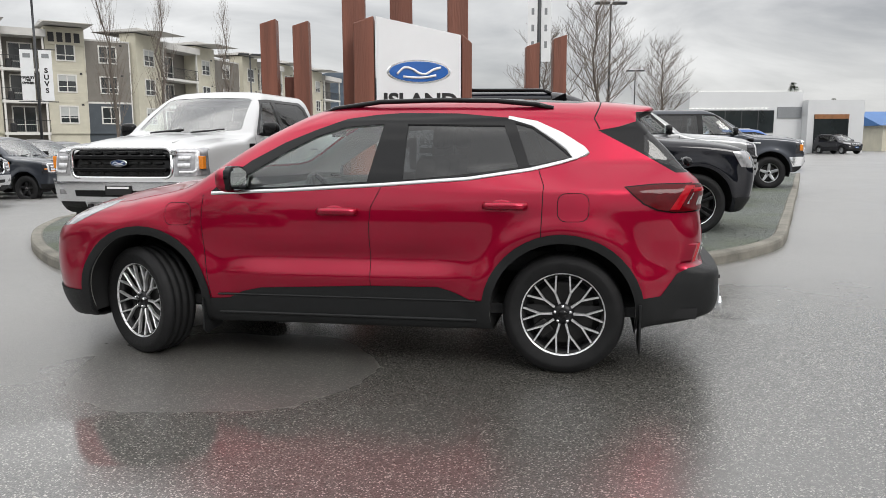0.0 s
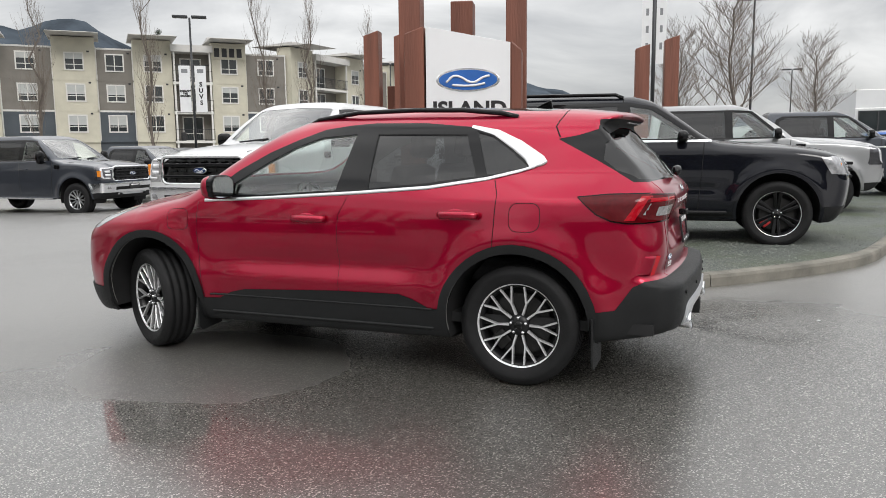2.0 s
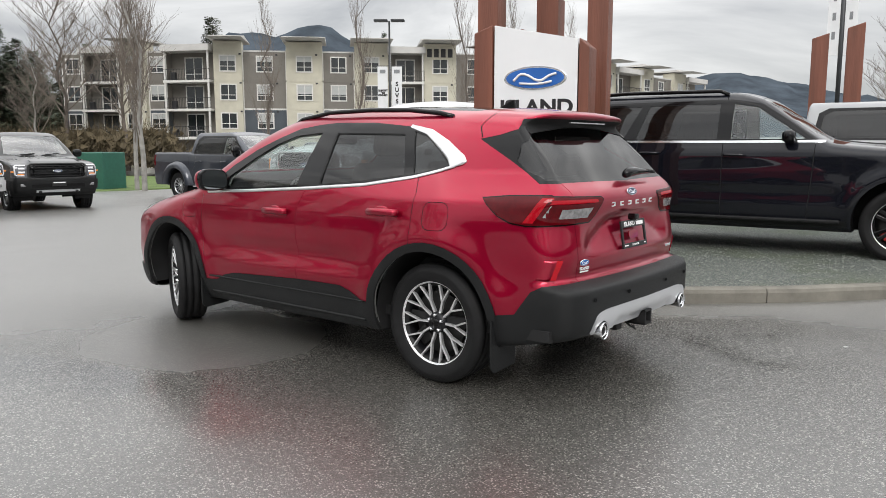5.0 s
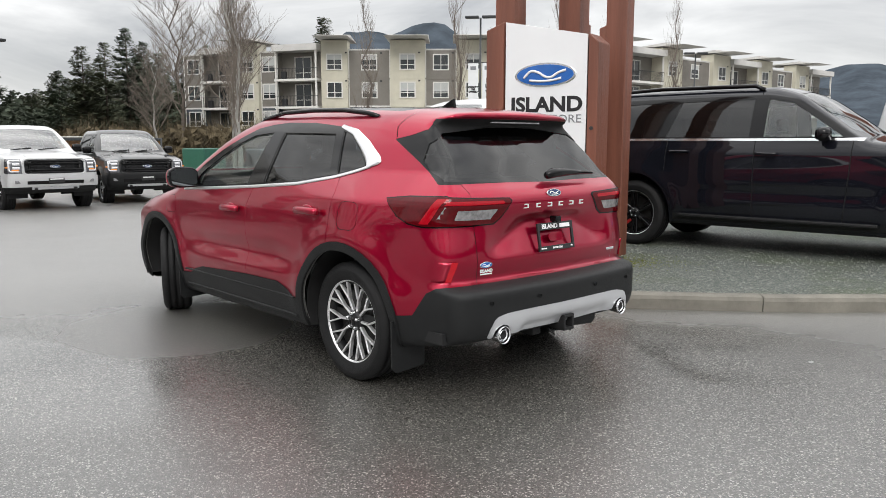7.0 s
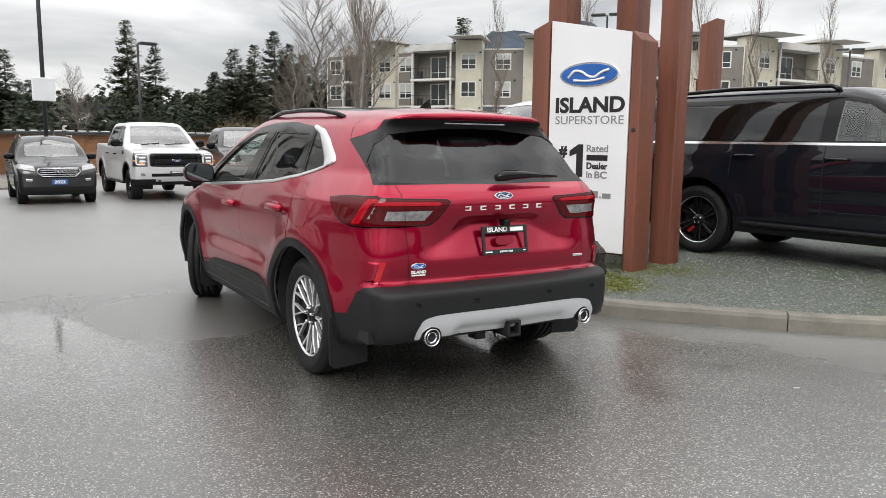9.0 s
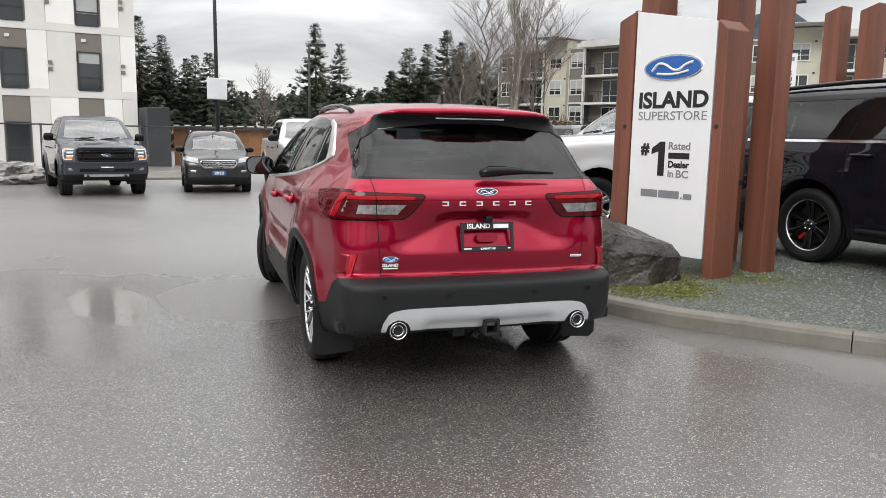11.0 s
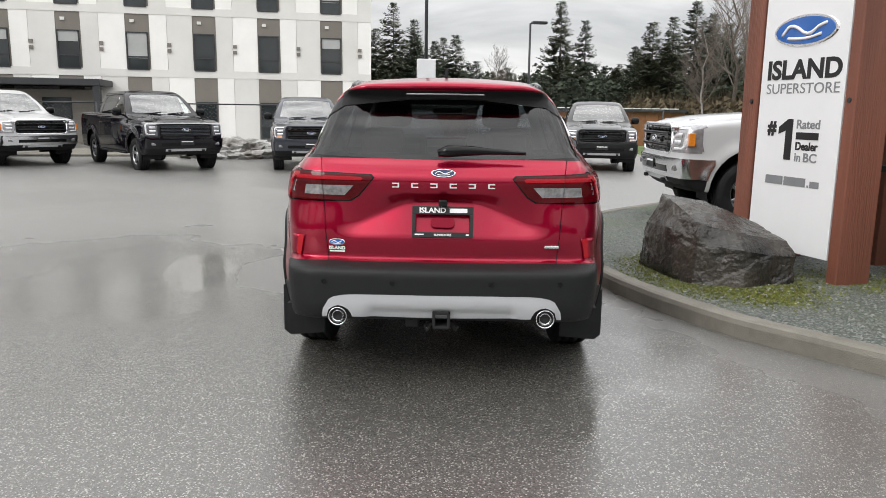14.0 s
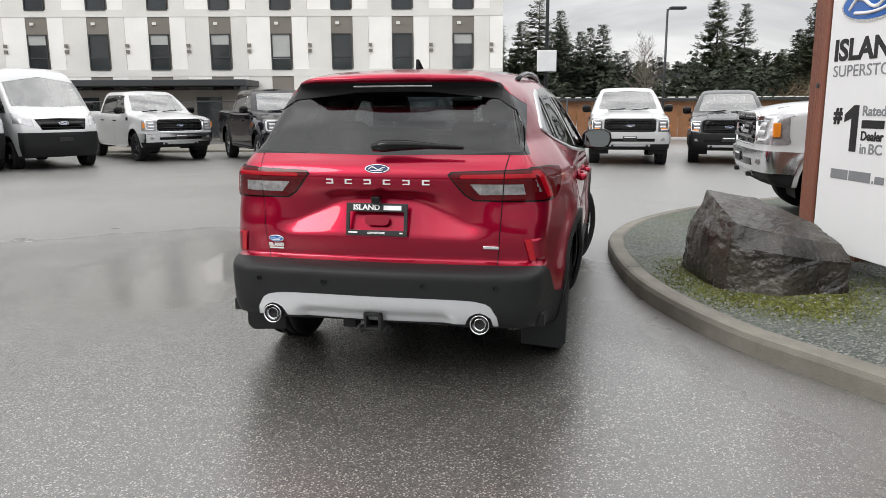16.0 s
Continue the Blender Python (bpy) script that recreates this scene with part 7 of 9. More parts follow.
def timber(name, x0, x1, y0, y1, z0, zl, zr, parent, depth_slope=0.0):
    """A squared timber with a top that slopes from zl to zr."""
    bm = bmesh.new()
    co = [(x0, y0, z0), (x1, y0, z0), (x1, y1, z0), (x0, y1, z0), (x0, y0, zl), (x1, y0, zr), (x1, y1, zr), (x0, y1, zl)]
    v = [bm.verts.new(c) for c in co]
    for f in ((3, 2, 1, 0), (4, 5, 6, 7), (0, 1, 5, 4), (1, 2, 6, 5), (2, 3, 7, 6), (3, 0, 4, 7)):
        bm.faces.new([v[i] for i in f])
    bmesh.ops.bevel(bm, geom=bm.edges[:], offset=0.012, segments=2, affect="EDGES", profile=0.5)
    return part(name, bm, M_TIMBER, parent)


def build_sign():
    s = empty("pylon_sign", Matrix.Translation((-0.19, 8.30, 0)) @ Matrix.Rotation(radians(1.2), 4, "Z") @ Matrix.Scale(0.965, 4) @ Matrix.Translation((0.28, -8.53, 0)))
    tagged(s, "tall white dealership sign panel between red-brown timber posts", "sign")
    base = KERB_H - 0.03
    # panel: sheet on edge frame, its top sloping down to one side
    skew = pose(-0.28, 8.53, 0, 0, 0, 4.5)
    co = [(-0.475, 0.30), (0.475, 0.30), (0.475, 2.585), (-0.475, 2.775)]
    pnl = part("panel", prism_bm(co, -0.012, 0.012, (0, 2), 0.002), M_PANEL, s, "white aluminium sign panel", m=skew)
    part("panel_core", prism_bm([(-0.46, 0.34), (0.46, 0.34), (0.46, 2.55), (-0.46, 2.73)], 0.013, 0.30, (0, 2)), M_DARK, s, m=skew)
    for sx, zs in ((-0.455, (0.5, 1.1, 1.7, 2.25, 2.7)), (0.455, (0.5, 1.1, 1.7, 2.2, 2.5))):
        for z in zs:
            part("screw", lathe_bm([(0, -0.0165), (0.007, -0.0155), (0.009, -0.012)], 8), M_PANEL, pnl, m=pose(sx, 0, z))
    up = Matrix(((1, 0, 0, 0), (0, 0, -1, -0.0135), (0, 1, 0, 0), (0, 0, 0, 1)))
    oval_badge(pnl, up @ pose(0, 2.18, 0), 0.74, 0.275, "oval_emblem", enamel=M_BLUEVINYL)
    text_mesh("lettering_island", "ISLAND", 0.22, M_BLACKVINYL, pnl, up @ pose(0.015, 1.855, 0), 0.002, width=0.83, bold=0.008)
    text_mesh("lettering_superstore", "SUPERSTORE", 0.125, M_GREYVINYL, pnl, up @ pose(0.015, 1.70, 0), 0.002, width=0.82)
    text_mesh("lettering_hash", "#", 0.16, M_BLACKVINYL, pnl, up @ pose(-0.285, 1.365, 0), 0.002, bold=0.008)
    part("lettering_one", prism_bm([(-0.115, 1.095), (-0.115, 1.345), (-0.20, 1.315), (-0.20, 1.375), (-0.095, 1.445), (-0.035, 1.445), (-0.035, 1.095)], -0.0155, -0.0135, (0, 2)), M_BLACKVINYL, pnl)
    text_mesh("lettering_rated", "Rated", 0.105, M_GREYVINYL, pnl, up @ pose(0.135, 1.40, 0), 0.002, width=0.255, bold=0.002)
    part("text_bar", box_bm((0.01, -0.0155, 1.275), (0.26, -0.0135, 1.335)), M_BLACKVINYL, pnl)
    text_mesh("lettering_dealer", "Dealer", 0.095, M_BLACKVINYL, pnl, up @ pose(0.135, 1.215, 0), 0.002, width=0.25, bold=0.003)
    text_mesh("lettering_in", "in", 0.105, M_GREYVINYL, pnl, up @ pose(0.048, 1.12, 0), 0.002, width=0.07, bold=0.002)
    text_mesh("lettering_place", "BC", 0.105, M_GREYVINYL, pnl, up @ pose(0.185, 1.12, 0), 0.002, width=0.145, bold=0.002)
    for x0, x1, hh in ((-0.31, -0.10, 0.075), (-0.085, 0.165, 0.075), (0.185, 0.20, 0.02), (0.215, 0.315, 0.055)):
        part("text_bar", box_bm((x0, -0.0155, 0.875), (x1, -0.0135, 0.875 + hh)), M_GREYVINYL, pnl)
    # timbers
    timber("side_timber", -1.00, -0.775, 8.47, 8.80, base, 2.70, 2.78, s)
    timber("side_timber", 0.205, 0.32, 8.555, 8.88, base, 2.60, 2.50, s)
    timber("tall_post", -1.16, -0.90, 8.95, 9.24, base, 4.55, 4.40, s)
    timber("tall_post", 0.09, 0.335, 9.31, 9.55, base, 4.40, 4.55, s)
    timber("middle_post", -0.62, -0.34, 9.55, 9.84, base, 3.24, 3.24, s)
    for x0, x1, y0 in ((-0.92, -0.50, 9.05), (-0.30, 0.02, 9.3)):
        part("steel_link", box_bm((x0, y0, 1.0), (x1, y0 + 0.05, 1.06), 0.006), M_STEEL, s)
    for x in (0.26, -0.85):
        part("bolt", lathe_bm([(0, -0.012), (0.02, -0.010), (0.022, 0)], 8), M_STEEL, s, m=pose(x, 8.556 if x > 0 else 8.466, 1.6))
    return s


build_sign()


def post_pair(xa, xb, y, za, zb):
    for x, z, yy in ((xa, za, y), (xb, zb, y)):
        t = timber("timber_post", x - 0.16, x + 0.16, yy - 0.16, yy + 0.16, 0.0, z - 0.06, z + 0.04, None)
        t.location = (0, 0, gz(x))
        tagged(t, "red-brown stained square timber post with a slanted top", "post", "timber posts")


post_pair(-3.27, -2.62, 15.75, 3.80, 3.76)
post_pair(2.46, 3.11, 18.5, 3.65, 3.82)
for xx, yy, zz in ((-2.90, 16.15, 2.7),):
    t = timber("timber_post", xx - 0.14, xx + 0.14, yy - 0.14, yy + 0.14, 0.0, zz, zz, None)
    tagged(t, "shorter red-brown stained timber post behind a taller pair", "post", "timber posts")


def build_rock():
    """A split slab: a high back corner, a broad sloping top, steep broken faces."""
    low_ring = [(0.26, -0.36), (0.46, -0.02), (0.38, 0.46), (-0.26, 0.52), (-0.66, 0.05), (-0.60, -0.38), (-0.15, -0.43)]
    mid_ring = [(0.24, -0.30, 0.33), (0.41, -0.02, 0.29), (0.36, 0.49, 0.22), (-0.24, 0.52, 0.26), (-0.62, 0.06, 0.36), (-0.58, -0.33, 0.38), (-0.14, -0.36, 0.40)]
    top_ring = [(0.17, -0.25, 0.47), (0.27, -0.01, 0.43), (0.27, 0.45, 0.335), (-0.14, 0.47, 0.40), (-0.46, 0.14, 0.575), (-0.52, -0.22, 0.625), (-0.14, -0.27, 0.575)]
    bm = bmesh.new()
    rings = [[bm.verts.new((x, y, -0.08)) for x, y in low_ring], [bm.verts.new(c) for c in mid_ring], [bm.verts.new(c) for c in top_ring]]
    n = len(low_ring)
    for a, b in zip(rings, rings[1:]):
        for i in range(n):
            bm.faces.new((a[i], a[(i + 1) % n], b[(i + 1) % n], b[i]))
    bm.faces.new(rings[-1])
    bmesh.ops.recalc_face_normals(bm, faces=bm.faces[:])
    bmesh.ops.triangulate(bm, faces=bm.faces[:])
    for _ in range(4):
        bmesh.ops.subdivide_edges(bm, edges=bm.edges[:], cuts=1, use_grid_fill=True)
    bm.normal_update()
    shifts = []
    for v in bm.verts:
        p, nn = v.co, v.normal
        # the split runs along one plane, so steep faces show its layers and the top is left smooth
        side = 1.0 - abs(nn.z)
        layer = p.z * 11 + p.x * 5.2 - p.y * 6.0
        ledge = (math.floor(layer + 1.4 * noise.noise(p * 3.1)) % 3 - 1) * 0.005 * side
        groove = 0.011 * side * noise.noise(Vector((p.x * 16, p.y * 16, p.z * 2.5)))
        swell = 0.035 * noise.noise(p * 2.6 + Vector((3, 1, 2))) + 0.012 * noise.noise(p * 8.0) + 0.005 * noise.noise(p * 22)
        shifts.append(nn * (ledge + groove + swell))
    for v, d in zip(bm.verts, shifts):
        v.co += d
    bmesh.ops.recalc_face_normals(bm, faces=bm.faces[:])
    ob = part("boulder", bm, M_ROCK, None, "large wet dark slate boulder with broken faces", smooth=False, m=pose(-0.10, 7.58, gz(-0.1) + KERB_H - 0.02))
    tagged(ob, category="rock")


build_rock()


def lamp_post(x, y, h, heads=2, az=0.0, banners=False, sign_box=False):
    z0 = gz(x, y)
    p = empty("street_lamp", pose(x, y, z0, 0, 0, az))
    tagged(p, "dark steel car park lamp with flat twin heads" if heads == 2 else "dark steel car park lamp with one flat head", "street lamp", "car park lamps")
    part("pole", tube_bm([(0, 0, 0), (0, 0, h)], 0.06, 10, radii=[0.065, 0.045]), M_STEEL, p, smooth=True)
    part("base", box_bm((-0.2, -0.2, 0), (0.2, 0.2, 0.7), 0.03), M_CONCRETE, p)
    for s in ((-1, 1) if heads == 2 else (1,)):
        part("head", box_bm((min(s * 0.08, s * 0.75), -0.18, h - 0.02), (max(s * 0.08, s * 0.75), 0.18, h + 0.09), 0.03), M_STEEL, p)
    if sign_box:
        part("sign_box", box_bm((-0.30, -0.09, 2.55), (0.30, 0.02, 3.20), 0.02), M_BANNER, p, "plain pale sign box")
    if banners:
        for s, words in ((-1, "QUALITY\nPRE\nOWNED"), (1, "S\nU\nV\nS")):
            b = part("banner", prism_bm([(s * 0.10, h - 4.25), (s * 0.60, h - 4.25), (s * 0.60, h - 2.15), (s * 0.10, h - 2.15)], -0.01, 0.01, (0, 2)), M_BANNER, p, "white printed banner")
            mm = Matrix(((1, 0, 0, s * 0.35), (0, 0, -1, -0.014), (0, 1, 0, h - 3.42), (0, 0, 0, 1)))
            text_mesh("banner_lettering", words, 0.28 if s > 0 else 0.115, M_BLACKVINYL, b, mm, 0.002, bold=0.012)
            part("emblem", box_bm((s * 0.35 - 0.14, -0.014, h - 2.48), (s * 0.35 + 0.14, -0.012, h - 2.30)), M_GREYVINYL, b)
        for dz in (2.12, 4.30):
            part("banner_arm", tube_bm([(-0.76, 0, h - dz), (0.76, 0, h - dz)], 0.02, 6), M_STEEL, p)
    return p


lamp_post(-16.6, 33.0, 8.0, 2, 25, True)
lamp_post(8.8, 37.0, 7.8, 2, 0)
lamp_post(17.4, 63.6, 7.0, 2, 0)
lamp_post(-11.8, 51.7, 7.6, 2, 30)
lamp_post(-18.9, 8.7, 9.5, 1, 90, sign_box=True)
lamp_post(-27.5, 15.0, 5.6, 1, 90)


def banner_pole(x, y, h):
    p = empty("banner_pole", pose(x, y, gz(x) + KERB_H - 0.02))
    tagged(p, "slim steel pole with two tall narrow white banners", "banner")
    part("pole", tube_bm([(0, 0, 0), (0, 0, h)], 0.05, 10), M_STEEL, p, smooth=True)
    for s in (-1, 1):
        b = part("banner", prism_bm([(s * 0.05, h - 3.3), (s * 0.30, h - 3.3), (s * 0.30, h - 0.1), (s * 0.05, h - 0.1)], -0.01, 0.01, (0, 2)), M_BANNER, p)
        for k in range(6):
            part("banner_mark", box_bm((s * 0.17 - 0.035, -0.014, h - 2.95 + 0.42 * k), (s * 0.17 + 0.035, -0.012, h - 2.78 + 0.42 * k)), M_GREYVINYL, b)
    return p


banner_pole(2.86, 20.1, 6.6)

# ---- buildings ----
M_CREAM = mat("cream_fibre_cement_siding", (0.50, 0.475, 0.385), 0.7, var=0.08, scale=1.2)
M_BROWN = mat("brown_grey_siding", (0.175, 0.162, 0.142), 0.7, var=0.10, scale=1.2)
M_SLATE = mat("slate_blue_siding", (0.060, 0.072, 0.085), 0.7, var=0.10, scale=1.2)
M_TRIM = mat("white_painted_trim", (0.62, 0.61, 0.58), 0.6, var=0.06, scale=2)
M_ROOFEDGE = mat("pale_roof_fascia", (0.50, 0.49, 0.47), 0.6, var=0.08, scale=1)
M_PANE = mat("dark_window_pane", (0.025, 0.03, 0.032), 0.06, var=0.3, scale=0.4, spec=0.8)
M_BLIND = mat("pale_window_blind", (0.42, 0.43, 0.42), 0.35, var=0.12, scale=0.6)
M_RAIL = mat("black_balcony_rail", (0.02, 0.02, 0.022), 0.5, var=0.1)
M_RENDERW = mat("white_rendered_wall", (0.86, 0.85, 0.82), 0.7, var=0.05, scale=0.6, bump=0.05, bscale=40)
M_RENDERG = mat("pale_grey_rendered_wall", (0.70, 0.69, 0.66), 0.7, var=0.05, scale=0.6)
M_TAUPE = mat("taupe_window_panel", (0.19, 0.172, 0.148), 0.6, var=0.08, scale=1)
M_BLACKMETAL = mat("black_metal_cladding", (0.03, 0.032, 0.035), 0.5, var=0.15, scale=1)
M_HOARD = mat("orange_brown_timber_boards", (0.20, 0.085, 0.032), 0.7, var=0.25, scale=3, rand=0.4)
M_SHOWROOM = mat("pale_grey_metal_panels", (0.56, 0.57, 0.58), 0.5, var=0.04, scale=0.5)
M_BLUEROOF = mat("blue_sheet_metal_roof", (0.03, 0.12, 0.32), 0.5, var=0.1, scale=0.5)
M_BULB = mat("white_festoon_bulb", (0.9, 0.9, 0.85), 0.3, emit=0.7)
M_SNOW = mat("dirty_rubble_and_snow", (0.45, 0.45, 0.44), 0.8, col2=(0.10, 0.085, 0.07), scale=3, bump=0.6, bscale=12)
M_WIRE = mat("galvanised_wire", (0.42, 0.43, 0.44), 0.5, 0.2, var=0.1)
M_GRASS = mat("winter_grass", (0.085, 0.13, 0.03), 0.9, var=0.35, scale=2, bump=0.3, bscale=60)


def window_proto(w, h, lights, sill=True, frame=M_TRIM, depth=0.12, blind=0.0, t=0.11):
    """A window with a proud frame, a mullion and set-back panes; x along the wall, -y outwards, origin at its middle."""
    ob = empty("window")
    fb = bmesh.new()
    box_bm((-w / 2 - t, -0.05, -h / 2 - t), (w / 2 + t, 0.02, -h / 2), 0, fb)
    box_bm((-w / 2 - t, -0.05, h / 2), (w / 2 + t, 0.02, h / 2 + t), 0, fb)
    box_bm((-w / 2 - t, -0.05, -h / 2), (-w / 2, 0.02, h / 2), 0, fb)
    box_bm((w / 2, -0.05, -h / 2), (w / 2 + t, 0.02, h / 2), 0, fb)
    part("window_frame", fb, frame, ob)
    mb = bmesh.new()
    if lights == "side":
        box_bm((-0.035, -0.03, -h / 2), (0.035, 0.02, h / 2), 0, mb)
        box_bm((-w / 2, -0.03, -h * 0.22), (w / 2, 0.02, -h * 0.22 + 0.06), 0, mb)
    else:
        box_bm((-w / 2, -0.03, -h * 0.18), (w / 2, 0.02, -h * 0.18 + 0.06), 0, mb)
    part("mullion", mb, frame, ob)
    part("pane", box_bm((-w / 2, 0.0, -h / 2), (w / 2, 0.015, h / 2)), M_PANE, ob)
    if blind:
        part("blind", box_bm((-w / 2, -0.008, h / 2 - h * blind), (w / 2, -0.002, h / 2)), M_BLIND, ob)
    return ob


def put(proto, parent, m):
    w = copy_thing(proto, m)
    w.parent = parent
    return w


W_APT = [window_proto(1.35, 1.35, "side"), window_proto(1.35, 1.35, "side", blind=0.6), window_proto(1.35, 1.35, "side", blind=0.35)]
W_DOOR = window_proto(1.7, 2.1, "side", blind=0.0)


def rail_mesh(w, h=1.05):
    bm = bmesh.new()
    box_bm((0, -0.02, h - 0.05), (w, 0.02, h), 0, bm)
    box_bm((0, -0.02, 0.08), (w, 0.02, 0.12), 0, bm)
    n = max(2, int(w / 0.16))
    for k in range(n + 1):
        x = w * k / n
        box_bm((x - 0.012, -0.012, 0.08), (x + 0.012, 0.012, h), 0, bm)
    return bm


def apartment_wing(name, p0, az, bays, z0, label, floors=3, fh=2.68, ground=True):
    """A row of bays along a line; each bay is (kind, width)."""
    b = empty(name, pose(p0[0], p0[1], z0, 0, 0, az))
    tagged(b, label, "apartment building")
    x = 0.0
    top = 3.0 + floors * fh
    rng = random.Random(len(bays) * 7 + int(az))
    depth = 13.0
    total = sum(w for _, w in bays)
    part("core_wall", box_bm((0, 0.9, 0), (total, depth, top + 0.2)), M_BROWN, b)
    for kind, w in bays:
        if kind == "balcony":
            for f in range(floors):
                zf = 3.0 + f * fh
                sl = part("balcony", box_bm((x, -0.75, zf - 0.22), (x + w, 0.9, zf)), M_TRIM, b)
                part("rail", rail_mesh(w), M_RAIL, sl, m=pose(x, -0.70, zf))
                put(W_DOOR, b, pose(x + w * 0.5, 0.88, zf + 1.12))
                part("balcony_chair", box_bm((x + 0.5, -0.3, zf), (x + 1.0, 0.15, zf + 0.8), 0.1), M_RAIL, sl)
            part("roof_edge", box_bm((x - 0.1, -0.95, top), (x + w + 0.1, 1.0, top + 0.62)), M_ROOFEDGE, b)
            for xx in (x + 0.1, x + w - 0.25):
                part("balcony_post", box_bm((xx, -0.72, 0), (xx + 0.16, -0.56, top)), M_TRIM, b)
        else:
            front = 0.0 if kind == "brown" else -0.45
            extra = 0.45 if kind == "brown" else 1.25
            for f in range(floors):
                zf = 3.0 + f * fh
                col = M_CREAM if kind == "cream" else (M_SLATE if f == 0 else M_BROWN)
                wall = part("wall", box_bm((x, front, zf), (x + w, 0.95, zf + fh)), col, b)
                # lapped siding boards
                bm = bmesh.new()
                for k in range(15):
                    z = zf + k * fh / 15
                    v = [bm.verts.new(c) for c in ((x, front - 0.012, z + 0.02), (x + w, front - 0.012, z + 0.02), (x + w, front - 0.003, z + fh / 15), (x, front - 0.003, z + fh / 15), (x, front, z + 0.02), (x + w, front, z + 0.02))]
                    bm.faces.new((v[0], v[1], v[2], v[3]))
                    bm.faces.new((v[4], v[5], v[1], v[0]))
                tagged(part("siding", bm, col, wall), kind="stuff")
                part("floor_band", box_bm((x, front - 0.03, zf - 0.10), (x + w, front + 0.05, zf + 0.06)), M_TRIM if f == 1 and kind == "brown" else col, b)
                put(W_APT[rng.choice((0, 0, 1, 2))], b, pose(x + w * 0.5, front - 0.035, zf + 1.55))
                part("wall_vent", box_bm((x + w * 0.5 + 1.05, front - 0.06, zf + 2.35), (x + w * 0.5 + 1.25, front, zf + 2.5)), M_RAIL, b)
            part("ground_wall", box_bm((x, front + 0.15, 0), (x + w, 0.95, 3.0)), M_SLATE if kind == "brown" else M_CREAM, b)
            part("parapet", box_bm((x, front - (0.05 if kind == "brown" else 0.0), top), (x + w, 1.2, top + extra - 0.3)), M_ROOFEDGE if kind == "brown" else M_CREAM, b)
            ov = 0.25 if kind == "brown" else 0.5
            if kind == "cream":
                part("roof_slab", prism_bm([(-front - 0.2 - 3.5, top + extra - 0.25), (front - ov, top + extra - 0.05), (front - ov, top + extra + 0.12), (4.0, top + extra - 0.1)], x - 0.35, x + w + 0.35, (1, 2)), M_ROOFEDGE, b)
            for xx in (x, x + w - 0.1):
                part("corner_board", box_bm((xx, front - 0.03, 3.0), (xx + 0.1, front, top)), M_TRIM if kind == "brown" else M_CREAM, b)
        x += w
    return b


AZ_A = 34.0
apartment_wing("apartment_building", (-49.5, 56.0), AZ_A, [("cream", 2.6), ("brown", 4.14), ("cream", 3.41), ("brown", 3.08), ("cream", 3.27), ("balcony", 3.5), ("cream", 3.15), ("brown", 3.86)], -0.7,
               "four-storey apartment block in cream and brown siding with balconies")
apartment_wing("apartment_building", (-65.1, 51.5), 16.0, [("brown", 2.5), ("balcony", 4.2), ("cream", 2.6), ("brown", 2.0), ("balcony", 4.8)], -0.7, "stepped-back wing of the apartment block with stacked balconies")
apartment_wing("apartment_building", (-27.0, 71.3), 74.0, [("cream", 3.6), ("balcony", 6.0), ("cream", 3.6), ("brown", 6.0), ("cream", 3.6), ("balcony", 6.0), ("cream", 3.6), ("brown", 6.0), ("cream", 3.6), ("balcony", 6.0)], -0.7,
               "long side wing of the cream apartment block running away")


def fascia_panel():
    b = empty("fascia_panel", pose(-49.5 + 20.0 * math.cos(radians(AZ_A)), 56.0 + 20.0 * math.sin(radians(AZ_A)), -0.7, 0, 0, AZ_A))
    tagged(b, "pale fascia panel with four dark bars high on the wall", "wall panel")
    part("board", box_bm((0.0, -0.56, 10.5), (3.1, -0.46, 11.75)), M_CREAM, b)
    for k in range(4):
        part("fascia_bar", box_bm((0.28 + 0.68 * k, -0.60, 10.72), (0.74 + 0.68 * k, -0.565, 11.52)), M_RAIL, b)


fascia_panel()


